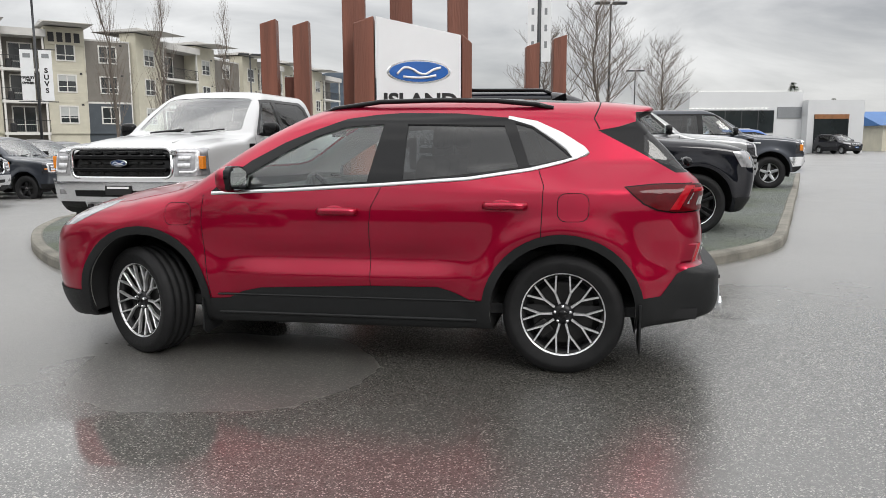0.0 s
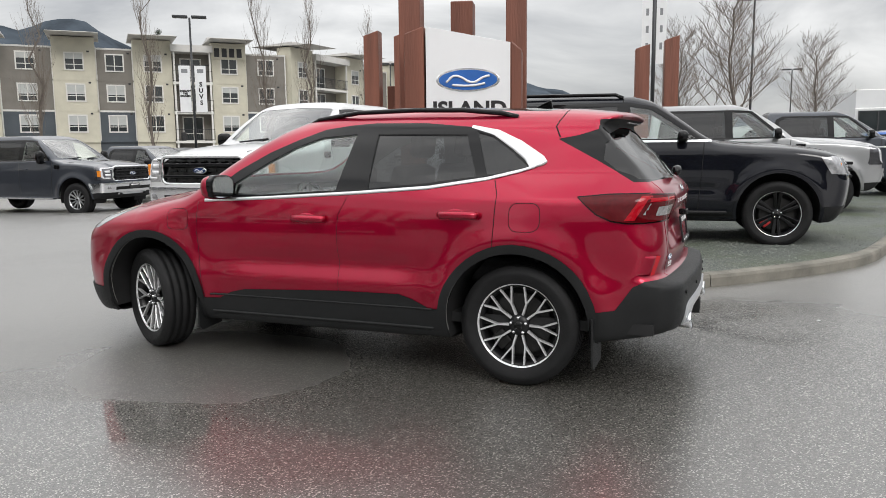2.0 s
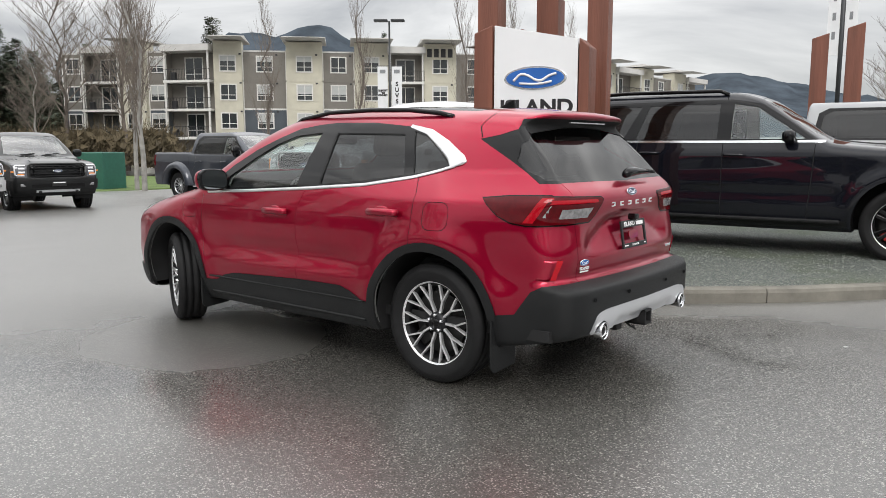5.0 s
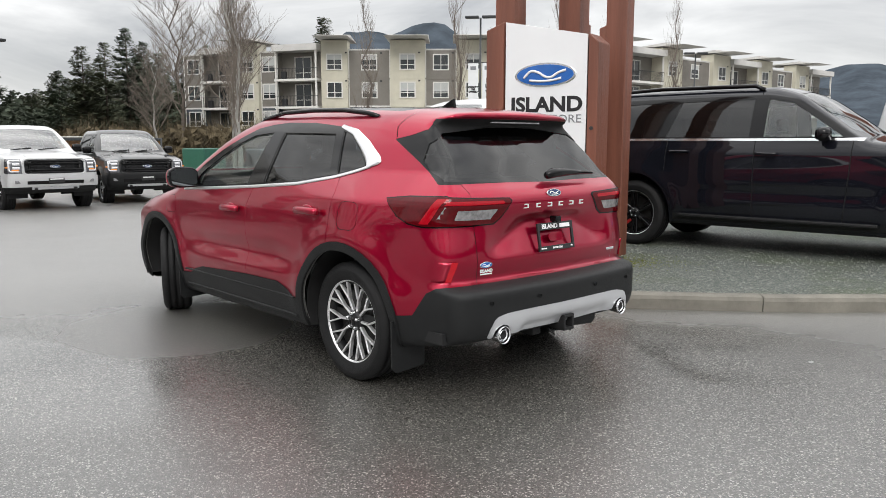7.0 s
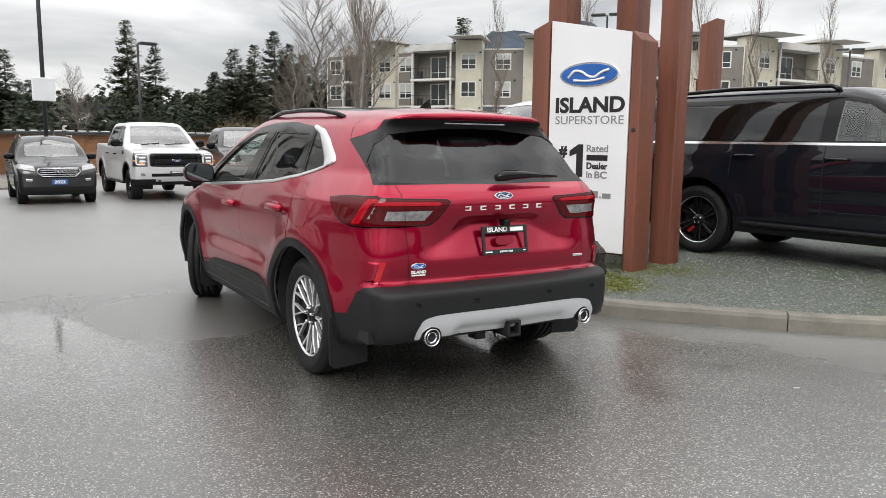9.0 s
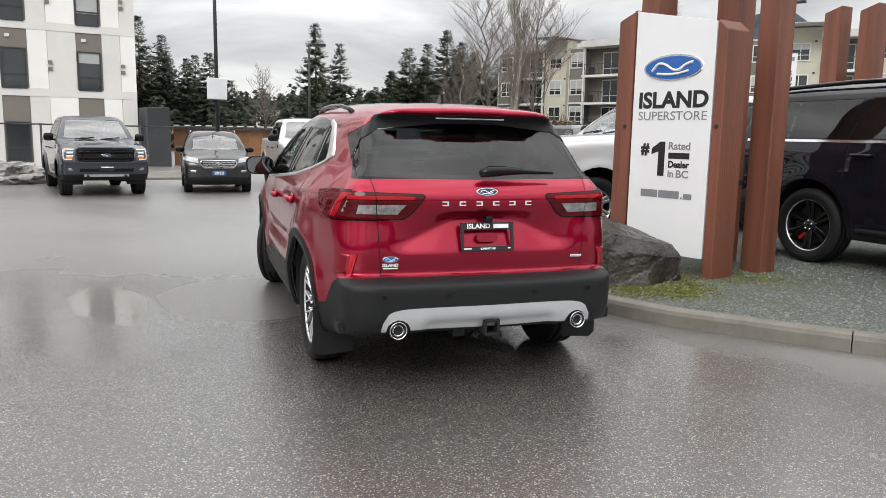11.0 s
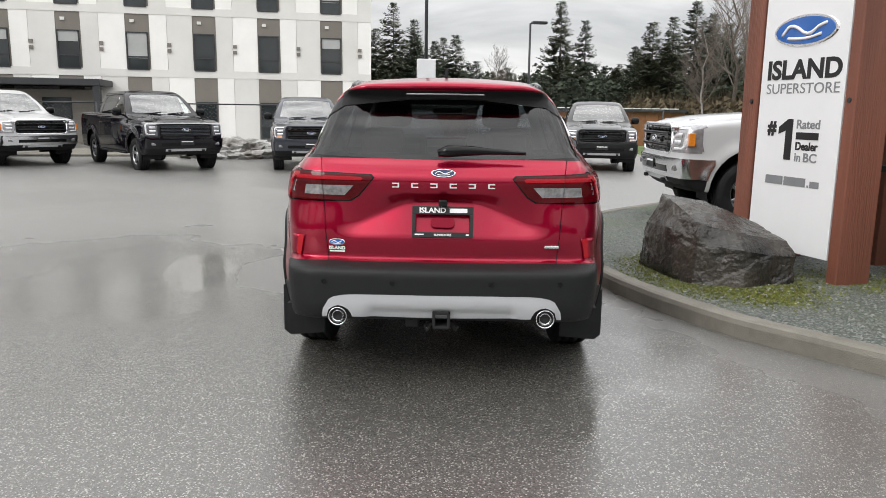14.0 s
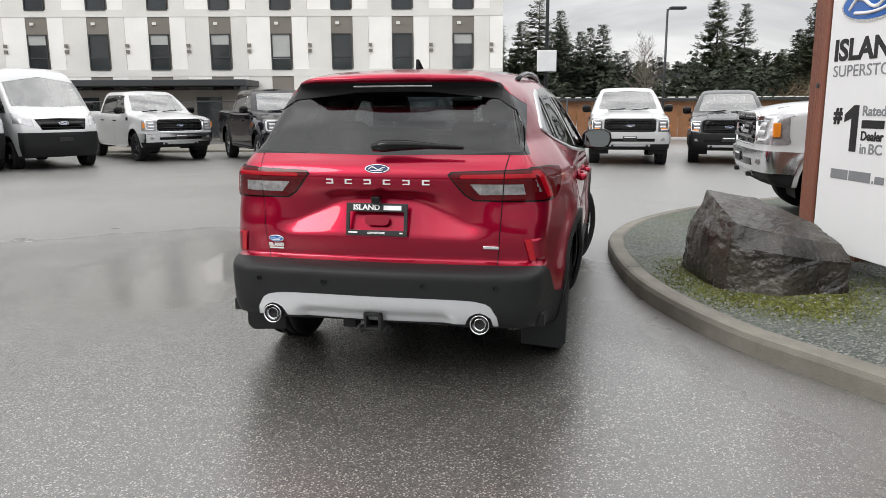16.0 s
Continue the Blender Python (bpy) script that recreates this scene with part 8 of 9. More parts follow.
def white_block():
    b = empty("rendered_building", pose(-32.3, 8.5, -0.22, 0, 0, 90))
    tagged(b, "white and grey rendered four-storey block with tall black windows", "building")
    # local x runs along the facade away from its end corner (towards -y), so mirror by hand
    L = 45.0
    fh = 2.80
    base = 3.17
    part("core_wall", box_bm((-L, 0.12, 0.0), (0, 16, base + 4 * fh)), M_RENDERW, b)
    w = window_proto(0.84, 1.60, "low", frame=M_BLACKMETAL, t=0.05, blind=0.28)
    wb = window_proto(0.84, 1.60, "low", frame=M_BLACKMETAL, blind=0.7, t=0.05)
    dark = window_proto(0.84, 1.60, "low", frame=M_BLACKMETAL, t=0.05)
    rng = random.Random(12)
    pitch = 2.93
    for f in range(-1, 4):
        zf = base + f * fh
        if f >= 0:
            part("floor_band", box_bm((-L, -0.015, zf - 0.17), (0.0, 0.12, zf + 0.17)), M_RENDERG, b)
        n = 15
        for k in range(n):
            xc = -1.92 - pitch * k
            z1 = zf + fh - 0.17
            z0_ = zf + 0.17 if f >= 0 else 0.0
            # taupe recess with the window, then three render panels of differing tone
            part("window_panel", box_bm((xc - 0.52, 0.02, z0_), (xc + 0.52, 0.12, z1)), M_TAUPE, b)
            if f >= 0:
                put((w, wb, dark, w)[rng.randrange(4)], b, pose(xc - 0.02, 0.0, zf + 0.98))
            else:
                put(dark, b, pose(xc, 0.0, 1.05))
            for j, (x0, x1) in enumerate(((xc + 0.52, xc + 1.28), (xc + 1.28, xc + pitch - 0.52))):
                if x1 > 0:
                    x1 = 0.0
                if x1 - x0 > 0.05:
                    part("render_panel", box_bm((x0 + 0.006, 0.0, z0_), (x1 - 0.006, 0.12, z1)), M_RENDERW if (j + k + f) % 2 else M_RENDERG, b)
            if f >= 0:
                for dz in (0.95, 1.22):
                    part("wall_vent", box_bm((xc + 1.28, -0.06, zf + dz), (xc + 1.45, 0.0, zf + dz + 0.15)), M_TAUPE, b)
                part("wall_light", box_bm((xc - 0.30, -0.04, zf + fh - 0.55), (xc - 0.12, 0.02, zf + fh - 0.42)), M_RENDERG, b)
    part("parapet", box_bm((-L, -0.05, base + 4 * fh), (0.05, 0.3, base + 4 * fh + 0.7)), M_RENDERG, b)
    # lean-to along the ground floor
    lt = part("canopy", box_bm((-L, -2.6, 2.50), (-11.9, 0.0, 2.78), 0.02), M_BLACKMETAL, b, "black flat canopy")
    part("canopy_post", box_bm((-12.2, -2.55, 0), (-11.95, -2.3, 2.50)), M_BLACKMETAL, lt)
    part("lean_to_wall", box_bm((-L, -1.2, 0.0), (-12.4, 0.0, 2.34)), M_TAUPE, b)
    for k in range(7):
        part("lean_to_opening", box_bm((-14.6 - 2.9 * k, -1.23, 0.1), (-13.4 - 2.9 * k, -1.19, 2.0)), M_PANE, b)
    for p in (w, wb, dark):
        drop_proto(p)


white_block()
for p_ in (*W_APT, W_DOOR):
    drop_proto(p_)


def hoarding():
    b = empty("timber_fence", pose(-33.0, 10.2, -0.25, 0, 0, 82))
    tagged(b, "long orange-brown boarded fence with a corrugated roof edge", "fence")
    for k in range(21):
        part("board", box_bm((0.7 * k, -0.02, 0), (0.7 * k + 0.68, 0.03, 1.75)), M_HOARD, b)
    part("rail", box_bm((0, -0.25, 1.75), (14.7, 0.25, 1.90)), M_BLACKMETAL, b)
    for k in range(29):
        part("rib", box_bm((0.5 * k, -0.30, 1.90), (0.5 * k + 0.25, 0.30, 1.95)), M_RENDERG, b)
    c = part("site_box", box_bm((-33.6, 8.75, -0.25), (-31.4, 9.75, 2.45), 0.03), M_BLACKMETAL, None, "black metal site box beside the white block")
    tagged(c, category="container")


hoarding()


def wire_fence():
    b = empty("wire_fence", pose(-22.5, -14.0, gz(-24) + 0.02, 0, 0, 90))
    tagged(b, "chain-link fence with black posts behind the far row", "fence")
    for k in range(12):
        part("post", tube_bm([(3.0 * k, 0, 0), (3.0 * k, 0, 1.75)], 0.035, 8), M_BLACKMETAL, b, smooth=True)
    part("top_rail", tube_bm([(0, 0, 1.72), (33, 0, 1.72)], 0.025, 6), M_BLACKMETAL, b)
    bm = bmesh.new()
    for k in range(int(33 / 0.14)):
        for s in (1, -1):
            x0 = 0.14 * k
            x1 = x0 + s * 1.65
            if not 0 <= x1 <= 33:
                continue
            v = [bm.verts.new(c) for c in ((x0 - 0.001, 0, 0.05), (x0 + 0.001, 0, 0.05), (x1 + 0.001, 0, 1.70), (x1 - 0.001, 0, 1.70))]
            bm.faces.new(v)
    tagged(part("mesh_wire", bm, M_WIRE, b), kind="stuff")
    strip_ = box_bm((-24.5, -16.0, gz(-24)), (-20.6, 9.0, gz(-24) + 0.10), 0.02)
    k = part("verge", strip_, M_CONCRETE, None)
    tagged(k, "low concrete edge of the verge behind the far row", "kerb", kind="structure")
    # rubble with old snow
    bm = bmesh.new()
    bmesh.ops.create_icosphere(bm, subdivisions=5, radius=1)
    for v in bm.verts:
        p = v.co.copy()
        d = 1 + 0.25 * noise.noise(p * 2.5) + 0.16 * noise.noise(p * 7) + 0.10 * noise.noise(p * 16)
        v.co = Vector((p.x * 0.9 * d, p.y * 1.55 * d, max(-0.05, p.z) * 0.60 * d))
    ob = part("rubble", bm, M_SNOW, None, "heap of rubble with dirty leftover snow", m=pose(-19.9, 2.6, gz(-19.9)))
    tagged(ob, category="rubble")


wire_fence()


def showroom():
    b = empty("showroom", pose(23.6, 68.0, 0.18))
    tagged(b, "long pale flat-roofed car showroom with festoon lights", "building")
    part("wall", box_bm((0, 0, 0), (10.3, 14, 5.55)), M_SHOWROOM, b)
    part("lower_wall", box_bm((10.3, -1.0, 0), (15.4, 14, 4.75)), M_SHOWROOM, b)
    for k in range(5):
        w = part("window", box_bm((0.3 + 1.5 * k, -0.06, 1.9), (1.7 + 1.5 * k, 0.02, 3.9)), M_PANE, b)
        part("window_frame", box_bm((0.22 + 1.5 * k, -0.09, 1.9), (0.30 + 1.5 * k, 0.0, 3.9)), M_BLACKMETAL, w)
    part("name_band", box_bm((8.0, -0.08, 3.2), (10.2, 0.0, 4.2)), M_GREYVINYL, b)
    part("garage_door", box_bm((10.9, -1.06, 0), (14.0, -0.98, 3.4)), M_PANE, b)
    part("garage_lintel", box_bm((10.9, -1.10, 3.1), (14.0, -1.0, 3.5)), M_HOARD, b)
    bulbs = bmesh.new()
    for k in range(60):
        for z, x0, y in ((5.6, 0.17, -0.05), (4.1, 0.12, -0.1)):
            bmesh.ops.create_cube(bulbs, size=0.05, matrix=pose(x0 * k, y, z))
    tagged(part("festoon_bulbs", bulbs, M_BULB, b, "string of white bulbs"), kind="stuff")
    s = empty("shed", pose(47.5, 78.0, 0.2))
    tagged(s, "low building with a blue sheet-metal roof", "building")
    part("wall", box_bm((0, 0, 0), (14, 9, 2.9)), M_CREAM, s)
    part("roof", prism_bm([(-0.6, 2.7), (9.6, 2.7), (4.5, 4.3)], -0.6, 14.6, (1, 2)), M_BLUEROOF, s)
    h = empty("house", pose(-85.4, 33.0, -1.0, 0, 0, 70))
    tagged(h, "small white house with a flat roof among the trees", "house")
    part("wall", box_bm((-2.6, 0, 0), (2.0, 8, 5.3)), M_RENDERW, h)
    part("roof", box_bm((-3.0, -0.5, 5.3), (2.4, 8.5, 5.8)), M_BLACKMETAL, h)
    for k in range(2):
        part("window", box_bm((-2.0 + 2.1 * k, -0.06, 2.7), (-0.9 + 2.1 * k, 0.0, 4.4)), M_PANE, h)
    g = part("grass_verge", box_bm((-36.0, 18.5, -1.2), (-23.2, 34.0, -0.42), 0.05), M_GRASS, None, "strip of winter grass beyond a low kerb", m=None)
    tagged(g, category="grass", kind="structure")
    u = part("utility_box", box_bm((-26.2, 22.6, -0.45), (-24.6, 23.8, 1.15), 0.05), mat("green_utility_steel", (0.02, 0.10, 0.07), 0.5, var=0.1), None, "dark green steel utility cabinet on the grass")
    tagged(u, category="cabinet")


showroom()

# ---- trees, woods and hills ----
M_BARK = mat("grey_brown_bark", (0.12, 0.10, 0.085), 0.9, var=0.35, scale=3, bump=0.4, bscale=30)
M_TWIG = mat("bare_winter_twigs", (0.15, 0.125, 0.105), 0.9, var=0.25, scale=2)
M_BIRCHBARK = mat("pale_grey_bark", (0.26, 0.25, 0.23), 0.85, var=0.3, scale=3)
M_NEEDLE = mat("dark_conifer_needles", (0.062, 0.082, 0.052), 0.85, var=0.4, scale=0.8)
M_NEEDLE2 = mat("olive_conifer_needles", (0.078, 0.088, 0.052), 0.85, var=0.4, scale=0.8)
M_SHRUB = mat("brown_winter_shrubs", (0.085, 0.065, 0.035), 0.9, var=0.45, scale=0.5)
# the haze of distance is mixed into the hills' blue-grey base colour
M_HILL = mat("haze_tinted_forested_hill", (0.056, 0.068, 0.082), 1.0, var=0.35, scale=0.03, spec=0.0)
M_WOODS = mat("far_dark_woods", (0.062, 0.074, 0.055), 0.95, var=0.4, scale=0.06, spec=0.1)


def limb(bm, pts, r0, r1, sides):
    n = len(pts)
    tube_bm(pts, r0, sides, bm, radii=[r0 + (r1 - r0) * i / (n - 1) for i in range(n)], cap=False)


def grow(rng, bm, start, d, length, r, depth, up, spread, twigs, kids):
    """A branch that wanders and forks into thinner ones."""
    pts = [start]
    p = Vector(start)
    v = Vector(d).normalized()
    n = 4 if depth > 1 else 3
    for k in range(n):
        v = (v + Vector((rng.uniform(-1, 1), rng.uniform(-1, 1), rng.uniform(-0.5, 1))) * 0.16 + Vector((0, 0, up))).normalized()
        p = p + v * length / n
        pts.append(p.copy())
    limb(bm, pts, r, max(r * 0.45, 0.004), 6 if r > 0.05 else (4 if r > 0.015 else 3))
    if depth == 0:
        return
    cnt = kids if depth > 1 else twigs
    for k in range(cnt):
        t = 0.25 + 0.72 * (k + rng.random()) / cnt
        i = min(int(t * n), n - 1)
        q = pts[i].lerp(pts[i + 1], t * n - i)
        a = rng.uniform(0, 2 * math.pi)
        side = Vector((math.cos(a), math.sin(a), 0))
        nd = (v * (1 - spread) + side * spread + Vector((0, 0, up))).normalized()
        grow(rng, bm, q, nd, length * rng.uniform(0.42, 0.62), r * rng.uniform(0.38, 0.5), depth - 1, up, spread, twigs, kids)


def bare_tree(name, x, y, h, seed, style, label, z0=None, bark=M_BARK):
    rng = random.Random(seed)
    z0 = gz(x) if z0 is None else z0
    t = empty(name, pose(x, y, z0, 0, 0, rng.uniform(0, 360)))
    tagged(t, label, "tree")
    tb = bmesh.new()
    cb = bmesh.new()
    lean = Vector((rng.uniform(-0.03, 0.03), rng.uniform(-0.03, 0.03), 1))
    r0 = h * (0.0095 if style == "poplar" else 0.0125)
    pts = [Vector((0, 0, -0.1))]
    for k in range(1, 9):
        pts.append(lean * (h * 0.97 * k / 8) + Vector((rng.uniform(-1, 1), rng.uniform(-1, 1), 0)) * h * 0.006 * k)
    limb(tb, pts, r0, 0.012, 8)
    n = 52 if style == "poplar" else 34
    for k in range(n):
        t_ = (0.16 if style == "poplar" else 0.26) + (0.80 if style == "poplar" else 0.70) * k / n
        i = min(int(t_ * 8), 7)
        q = pts[i].lerp(pts[i + 1], t_ * 8 - i)
        a = k * 2.4 + rng.uniform(-0.4, 0.4)
        if style == "poplar":
            d = Vector((math.cos(a) * 0.34, math.sin(a) * 0.34, 1))
            grow(rng, cb, q, d, h * rng.uniform(0.16, 0.30) * (1.1 - t_ * 0.75), r0 * 0.17 * (1.15 - t_ * 0.75), 1, 0.16, 0.30, 8, 4)
        else:
            d = Vector((math.cos(a), math.sin(a), rng.uniform(0.5, 1.1)))
            grow(rng, cb, q, d, h * rng.uniform(0.24, 0.38) * (1.15 - t_ * 0.75), r0 * 0.32 * (1.15 - t_ * 0.7), 2, 0.08, 0.50, 9, 5)
    part("trunk", tb, bark, t, smooth=True)
    part("crown", cb, M_TWIG, t)
    return t


def conifer_meshes(seed, h):
    """Trunk, boughs and needle sprays of a fir: uneven whorls with gaps, boughs that sag and lift at their ends."""
    rng = random.Random(seed)
    verts, faces = [], []
    z = h * rng.uniform(0.08, 0.16)
    off = Vector((seed * 3.7, seed * 1.3, 0))
    while z < h * 0.985:
        t = z / h
        crown = h * 0.235 * (1 - t) ** 0.72 * min(1.0, 0.55 + t * 1.6) + 0.22
        n = rng.choice((3, 4, 5, 6)) if t < 0.8 else rng.choice((3, 4))
        a0 = rng.uniform(0, 6.28)
        for j in range(n):
            a = a0 + 6.283 * j / n + rng.uniform(-0.45, 0.45)
            ca, sa = math.cos(a), math.sin(a)
            gap = 0.95 + 0.75 * noise.noise(Vector((ca * 1.2, sa * 1.2, t * 7)) + off)
            ln = crown * gap * rng.uniform(0.7, 1.15)
            if ln < 0.15:
                continue
            rise = rng.uniform(-0.30, 0.12) + 0.5 * max(t - 0.6, 0)
            sprays = max(4, int(ln * 5.0))
            for k in range(sprays):
                u = 0.18 + 0.82 * (k + rng.random()) / sprays
                bend = -0.22 * math.sin(u * 2.6) + 0.16 * u * u
                cx, cy, cz = ca * ln * u, sa * ln * u, z + ln * (rise * u + bend)
                reach = (0.30 + 0.26 * ln * (1.05 - u)) * rng.uniform(0.7, 1.2)
                for _ in range(6):
                    w = reach * rng.uniform(0.5, 1.15)
                    ang = a + rng.gauss(0, 0.95)
                    dx, dy = math.cos(ang) * w, math.sin(ang) * w
                    qx, qy = -math.sin(ang) * w * 0.24, math.cos(ang) * w * 0.24
                    ox, oy, oz = rng.gauss(0, 0.10), rng.gauss(0, 0.10), rng.gauss(0, 0.09)
                    hang = rng.uniform(-0.50, 0.16) * w
                    b = len(verts)
                    verts += [(cx + ox, cy + oy, cz + oz), (cx + ox + dx * 0.55 + qx, cy + oy + dy * 0.55 + qy, cz + oz + hang * 0.4), (cx + ox + dx, cy + oy + dy, cz + oz + hang), (cx + ox + dx * 0.55 - qx, cy + oy + dy * 0.55 - qy, cz + oz + hang * 0.5 - 0.05)]
                    faces.append((b, b + 1, b + 2, b + 3))
        z += h * rng.uniform(0.012, 0.032) * (1.15 - 0.5 * t)
    tb = bmesh.new()
    limb(tb, [Vector((0, 0, -0.3)), Vector((0.02 * h * 0.1, 0, h * 0.5)), Vector((0, 0, h * 0.99))], h * 0.014, 0.02, 7)
    me_t = bpy.data.meshes.new("trunk")
    tb.to_mesh(me_t)
    tb.free()
    me_t.materials.append(M_BARK)
    me_c = bpy.data.meshes.new("crown")
    me_c.from_pydata(verts, [], faces)
    return me_t, me_c


FIRS = []
for k in range(4):
    mt, mc = conifer_meshes(30 + k, 20.0)
    mc.materials.append(M_NEEDLE if k % 2 else M_NEEDLE2)
    FIRS.append((mt, mc))


def conifer(x, y, h, k, wide=1.0, z0=-0.3):
    t = empty("conifer", Matrix.Translation((x, y, z0)) @ Matrix.Rotation(k * 1.7, 4, "Z") @ Matrix.Diagonal((h / 20 * wide, h / 20 * wide, h / 20, 1)))
    tagged(t, "tall ragged dark green fir standing behind the car park", "tree", "firs behind the lot")
    for nm, me in zip(("trunk", "crown"), FIRS[k % 4]):
        o = new(nm, me)
        o.parent = t
    return t


def polar(az, d, eye=(2.5, 2.5)):
    """A place at a compass turn to the left of straight ahead."""
    return eye[0] - d * math.sin(radians(az)), eye[1] + d * math.cos(radians(az))


# firs: single tall ones against the sky, then the dense edge of the wood (turn to the left, distance, height, breadth)
for k, (az, d, h, w) in enumerate([(68.0, 110, 18.0, 1.0), (66.25, 112, 15.5, 0.95), (80.1, 95, 15.5, 1.15), (78.6, 98, 14.0, 1.1), (81.5, 100, 13.0, 1.2), (75.4, 92, 11.5, 1.3), (76.4, 96, 11.5, 1.3), (73.5, 125, 9.0, 1.3),
                                   (60.8, 75, 11.0, 1.25), (58.0, 77, 13.0, 1.2), (59.4, 74, 11.2, 1.25), (56.9, 78, 12.0, 1.2), (55.9, 82, 11.5, 1.2), (62.2, 84, 9.5, 1.3), (63.5, 98, 8.5, 1.4), (69.8, 122, 8.5, 1.5),
                                   (44.2, 112, 20.5, 1.2), (37.3, 124, 20.0, 0.6), (33.3, 122, 19.0, 0.6), (31.9, 118, 20.0, 0.6), (28.6, 128, 18.5, 0.6), (47.5, 100, 15.0, 0.9), (52.6, 96, 14.0, 1.0), (83.4, 105, 14.0, 1.2), (86.0, 110, 12.0, 1.2),
                                   (-25.5, 130, 11.5, 1.2), (-28.1, 150, 9.8, 1.3), (9.0, 170, 14.0, 0.9), (71.6, 130, 9.0, 1.5), (65.0, 125, 9.0, 1.5), (60.2, 92, 10.5, 1.4), (57.4, 96, 11.0, 1.4), (79.4, 104, 12.0, 1.3), (74.6, 104, 9.0, 1.4)]):
    px, py = polar(az, d, (4.2, 1.6) if az > 30 else (1.0, 0.2))
    conifer(px, py, h, k, w, -1.0)
rng_f = random.Random(77)
for k in range(54):
    az = rng_f.uniform(50.5, 62.5) if k < 28 else rng_f.uniform(76, 92)
    px, py = polar(az, rng_f.uniform(88, 118), (4.2, 1.6))
    conifer(px, py, rng_f.uniform(8.5, 12.5) * (1.0 if k < 28 else 0.92), k, rng_f.uniform(1.1, 1.5), -1.0)
for k in range(80):
    az = rng_f.uniform(60, 82)
    px, py = polar(az, rng_f.uniform(104, 135), (4.2, 1.6))
    conifer(px, py, rng_f.uniform(6.5, 9.5), k + 1, rng_f.uniform(1.3, 1.8), -1.0)
# bare trees
for k, (az, d, h) in enumerate([(38.7, 54, 12.5), (31.8, 54, 12.8), (23.75, 55, 13.5), (20.6, 56, 13.0), (16.4, 58, 12.0)]):
    px, py = polar(az, d, (1.8, 0.2))
    bare_tree("poplar", px, py, h, 50 + k, "poplar", "slender bare poplar in front of the apartment block", -0.6)
bare_tree("poplar", -22.4, 22.8, 12.0, 61, "poplar", "multi-stemmed bare tree with pale bark on the grass", -0.5, bark=M_BIRCHBARK)
bare_tree("poplar", -23.3, 23.2, 11.0, 62, "poplar", "multi-stemmed bare tree with pale bark on the grass", -0.5, bark=M_BIRCHBARK)
bare_tree("bare_tree", -46.5, 37.5, 14.0, 63, "broad", "tall spreading bare tree at the edge of the wood")
bare_tree("bare_tree", -41.5, 38.5, 13.0, 64, "broad", "tall spreading bare tree at the edge of the wood")
bare_tree("bare_tree", -44.0, 33.5, 8.0, 65, "broad", "small bare tree at the edge of the wood", bark=M_BIRCHBARK)
bare_tree("bare_tree", -56.0, 22.0, 6.5, 66, "broad", "small bare tree at the edge of the wood")
bare_tree("bare_tree", 6.9, 31.2, 7.6, 67, "broad", "bare ornamental tree behind the parked pickups")
bare_tree("bare_tree", 5.3, 35.6, 6.4, 68, "broad", "bare ornamental tree behind the parked pickups")
bare_tree("bare_tree", 13.4, 43.0, 6.8, 69, "broad", "bare ornamental tree near the showroom")


def thicket(rng, verts, faces, x, y, h, clumps, size):
    """One tree of a far wood: small tilted sprays heaped to a pointed or a rounded outline."""
    point = rng.random() < 0.6
    for _ in range(clumps):
        u = rng.random() ** 0.8
        s = h * (0.20 * (1.05 - u) if point else 0.22 * math.sqrt(max(0.06, 1 - (2 * u - 1) ** 2))) + 0.15
        a = rng.uniform(0, 6.283)
        r = s * math.sqrt(rng.random())
        cx, cy, cz = x + r * math.cos(a), y + r * math.sin(a), h * u
        q = size * rng.uniform(0.5, 1.3)
        b = len(verts)
        a = rng.uniform(0, 6.283)
        dx, dy = math.cos(a) * q, math.sin(a) * q
        verts += [(cx - dx, cy - dy, cz + rng.uniform(-0.4, 0.1) * q), (cx + dy * 0.35, cy - dx * 0.35, cz - 0.35 * q), (cx + dx, cy + dy, cz + rng.uniform(-0.5, 0.1) * q), (cx - dy * 0.2, cy + dx * 0.2, cz + 0.45 * q)]
        faces.append((b, b + 1, b + 2, b + 3))


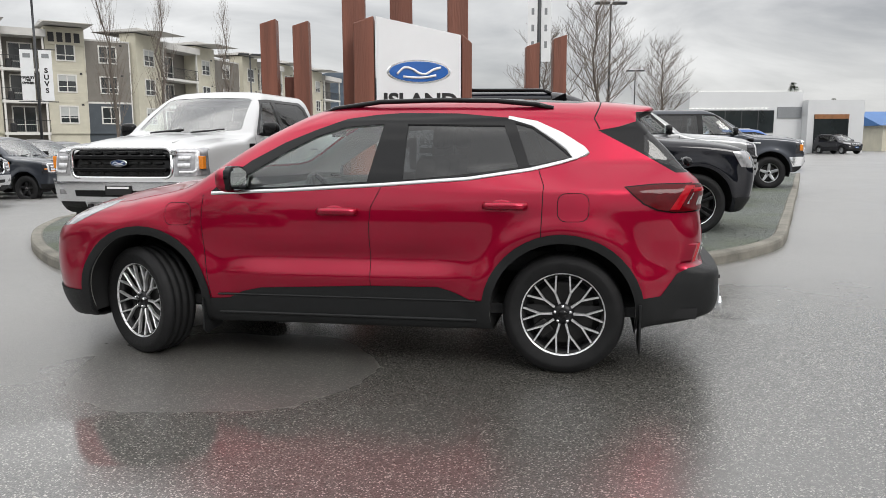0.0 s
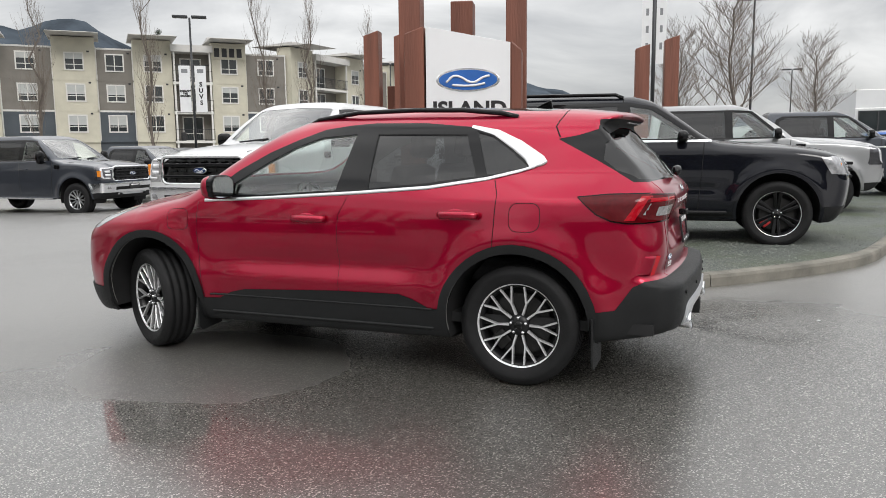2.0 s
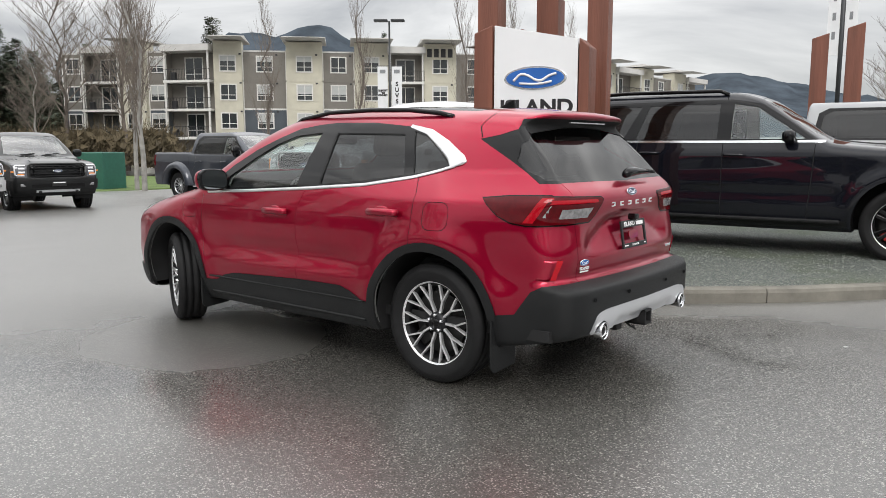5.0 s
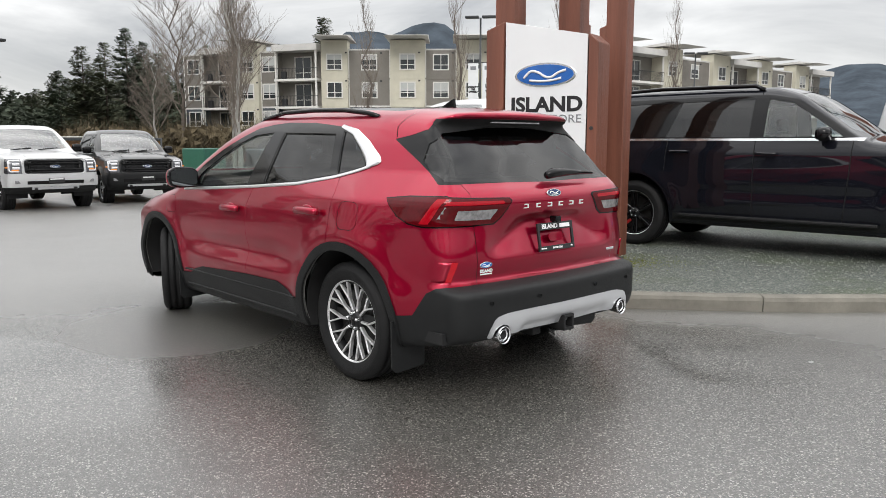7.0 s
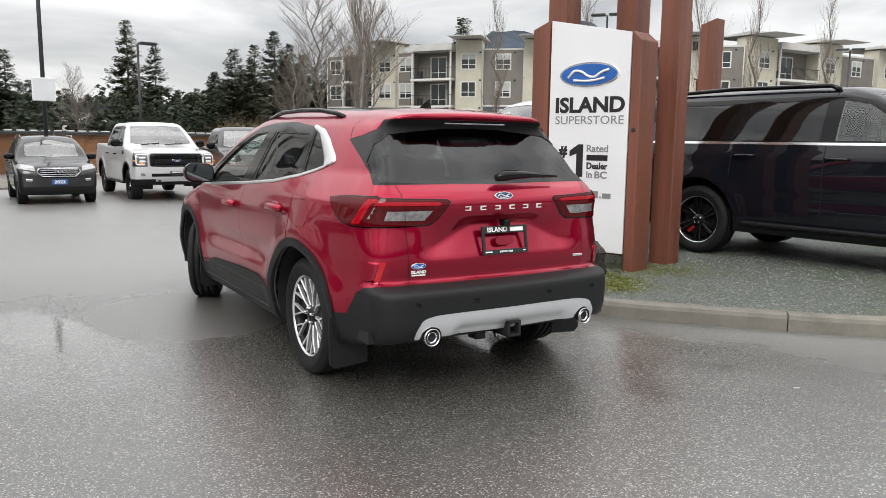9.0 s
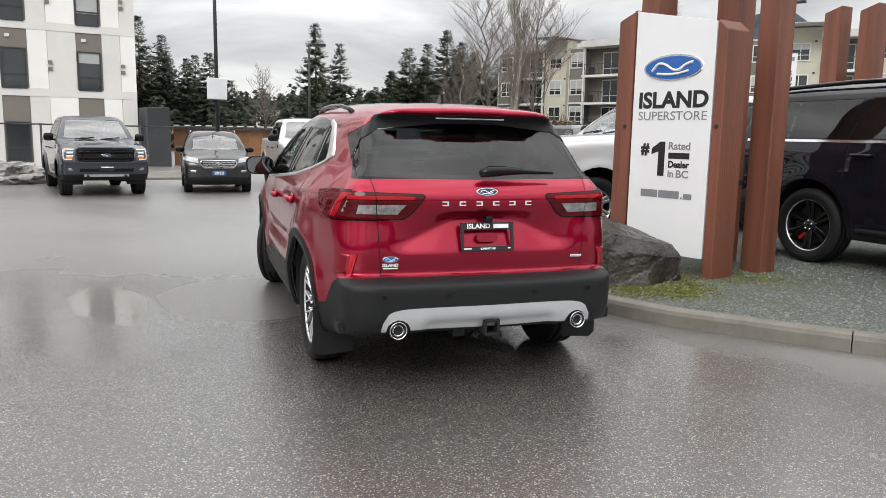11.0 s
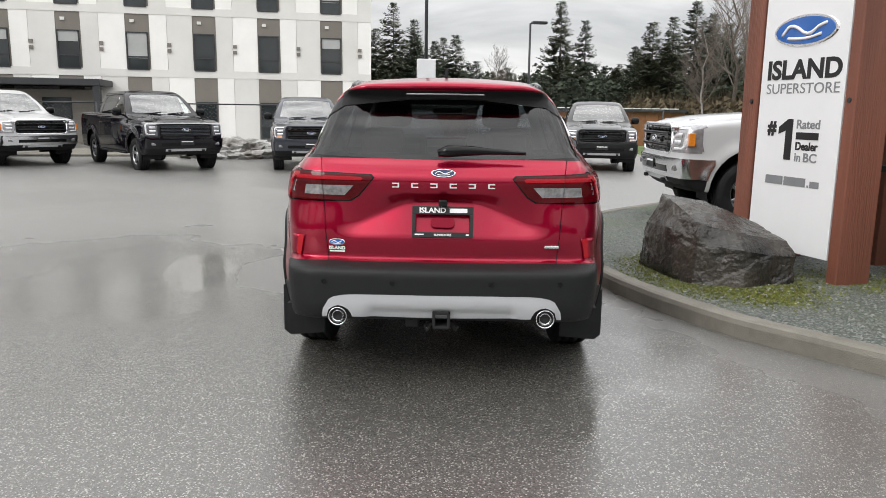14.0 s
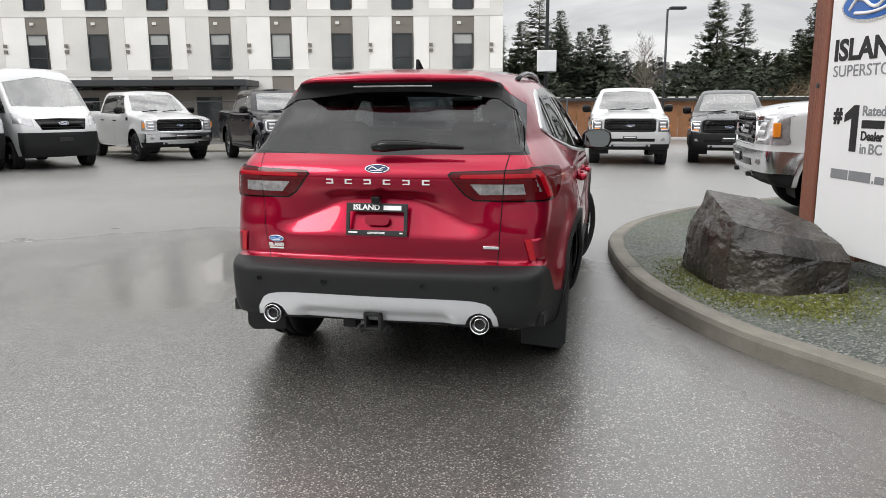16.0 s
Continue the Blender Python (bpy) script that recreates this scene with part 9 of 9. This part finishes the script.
def woods():
    """The far edge of the wood and the scrub below it, as one ragged belt."""
    rng = random.Random(8)
    verts, faces = [], []
    for _ in range(2600):
        az = rng.uniform(46, 100)
        d = rng.uniform(84, 150)
        x, y = polar(az, d)
        h = rng.uniform(3.5, 8.5) * (0.85 if az > 70 else 1.0) * (1.1 if d > 115 else 0.7)
        thicket(rng, verts, faces, x, y, h, 60, 0.42)
    o = mesh_ob("woods", verts, faces, M_WOODS, smooth=False)
    tagged(o, "dark edge of a mixed wood beyond the lot", "woods", kind="stuff")
    verts, faces = [], []
    for _ in range(5200):
        az = rng.uniform(48, 88)
        d = rng.uniform(56, 80) if az > 50 else rng.uniform(50, 60)
        if az > 62:
            d += 12
        x, y = polar(az, d)
        h = rng.uniform(0.8, 4.2) * (1 if az < 62 else 0.6)
        for _ in range(6):
            b = len(verts)
            cx, cy = x + rng.gauss(0, 0.6), y + rng.gauss(0, 0.6)
            z = rng.uniform(0, h * 0.6)
            a = rng.uniform(0, 6.28)
            verts += [(cx - 0.03, cy, z), (cx + 0.03, cy, z), (cx + math.cos(a) * 0.5, cy + math.sin(a) * 0.5, z + h * rng.uniform(0.2, 0.5))]
            faces.append((b, b + 1, b + 2))
            verts += [(cx, cy - 0.25, z), (cx, cy + 0.25, z + 0.2), (cx + math.cos(a) * 0.3, cy + math.sin(a) * 0.3, z + 0.4)]
            faces.append((b + 3, b + 4, b + 5))
    o = mesh_ob("scrub", verts, faces, M_SHRUB, smooth=False)
    tagged(o, "brown leafless winter scrub at the foot of the wood", "shrubs", kind="stuff")


woods()


def wood_behind():
    """The wooded side of the lot that the car's glass and paint mirror."""
    rng = random.Random(21)
    verts, faces = [], []
    for _ in range(3000):
        az = rng.uniform(122, 312)
        d = rng.uniform(75, 115)
        x, y = polar(az, d)
        h = rng.uniform(4.0, 11.0) * (1.15 if d > 95 else 0.8)
        thicket(rng, verts, faces, x, y, h, 24, 0.8)
    o = mesh_ob("woods", verts, faces, M_WOODS, smooth=False)
    tagged(o, "dark mixed wood along the other side of the lot", "woods", kind="stuff")
    for k, (az, d, h) in enumerate([(150, 36, 11.0), (168, 38, 12.5), (182, 36, 12.0), (197, 40, 13.0), (214, 38, 11.5), (232, 40, 12.0)]):
        px, py = polar(az, d)
        bare_tree("bare_tree", px, py, h, 90 + k, "broad", "tall bare tree on the wooded side of the lot", -0.2)


wood_behind()


def hill(name, profile, d, label):
    """A forested ridge: (turn to the left in degrees, height in degrees) along its crest."""
    verts, faces = [], []
    azs = np.linspace(profile[0][0], profile[-1][0], 90)
    el = spl(azs, profile)
    rows_ = 9
    for i, (az, e) in enumerate(zip(azs, el)):
        for j in range(rows_):
            u = j / (rows_ - 1)
            dd = d * (1 - 0.35 * (1 - u))
            h = dd * math.tan(radians(max(e, 0))) * u ** 0.8
            x, y = polar(az, dd)
            rough = (noise.noise(Vector((x * 0.03, y * 0.03, 0))) * 5 + noise.noise(Vector((x * 0.12, y * 0.12, 0))) * 4) * u * min(1, max(e, 0))
            verts.append((x, y, max(h + rough, -2.0) - (2.0 if j == 0 else 0)))
    for i in range(len(azs) - 1):
        for j in range(rows_ - 1):
            a = i * rows_ + j
            faces.append((a, a + 1, a + rows_ + 1, a + rows_))
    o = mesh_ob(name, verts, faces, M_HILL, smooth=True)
    tagged(o, label, "hill", kind="structure")


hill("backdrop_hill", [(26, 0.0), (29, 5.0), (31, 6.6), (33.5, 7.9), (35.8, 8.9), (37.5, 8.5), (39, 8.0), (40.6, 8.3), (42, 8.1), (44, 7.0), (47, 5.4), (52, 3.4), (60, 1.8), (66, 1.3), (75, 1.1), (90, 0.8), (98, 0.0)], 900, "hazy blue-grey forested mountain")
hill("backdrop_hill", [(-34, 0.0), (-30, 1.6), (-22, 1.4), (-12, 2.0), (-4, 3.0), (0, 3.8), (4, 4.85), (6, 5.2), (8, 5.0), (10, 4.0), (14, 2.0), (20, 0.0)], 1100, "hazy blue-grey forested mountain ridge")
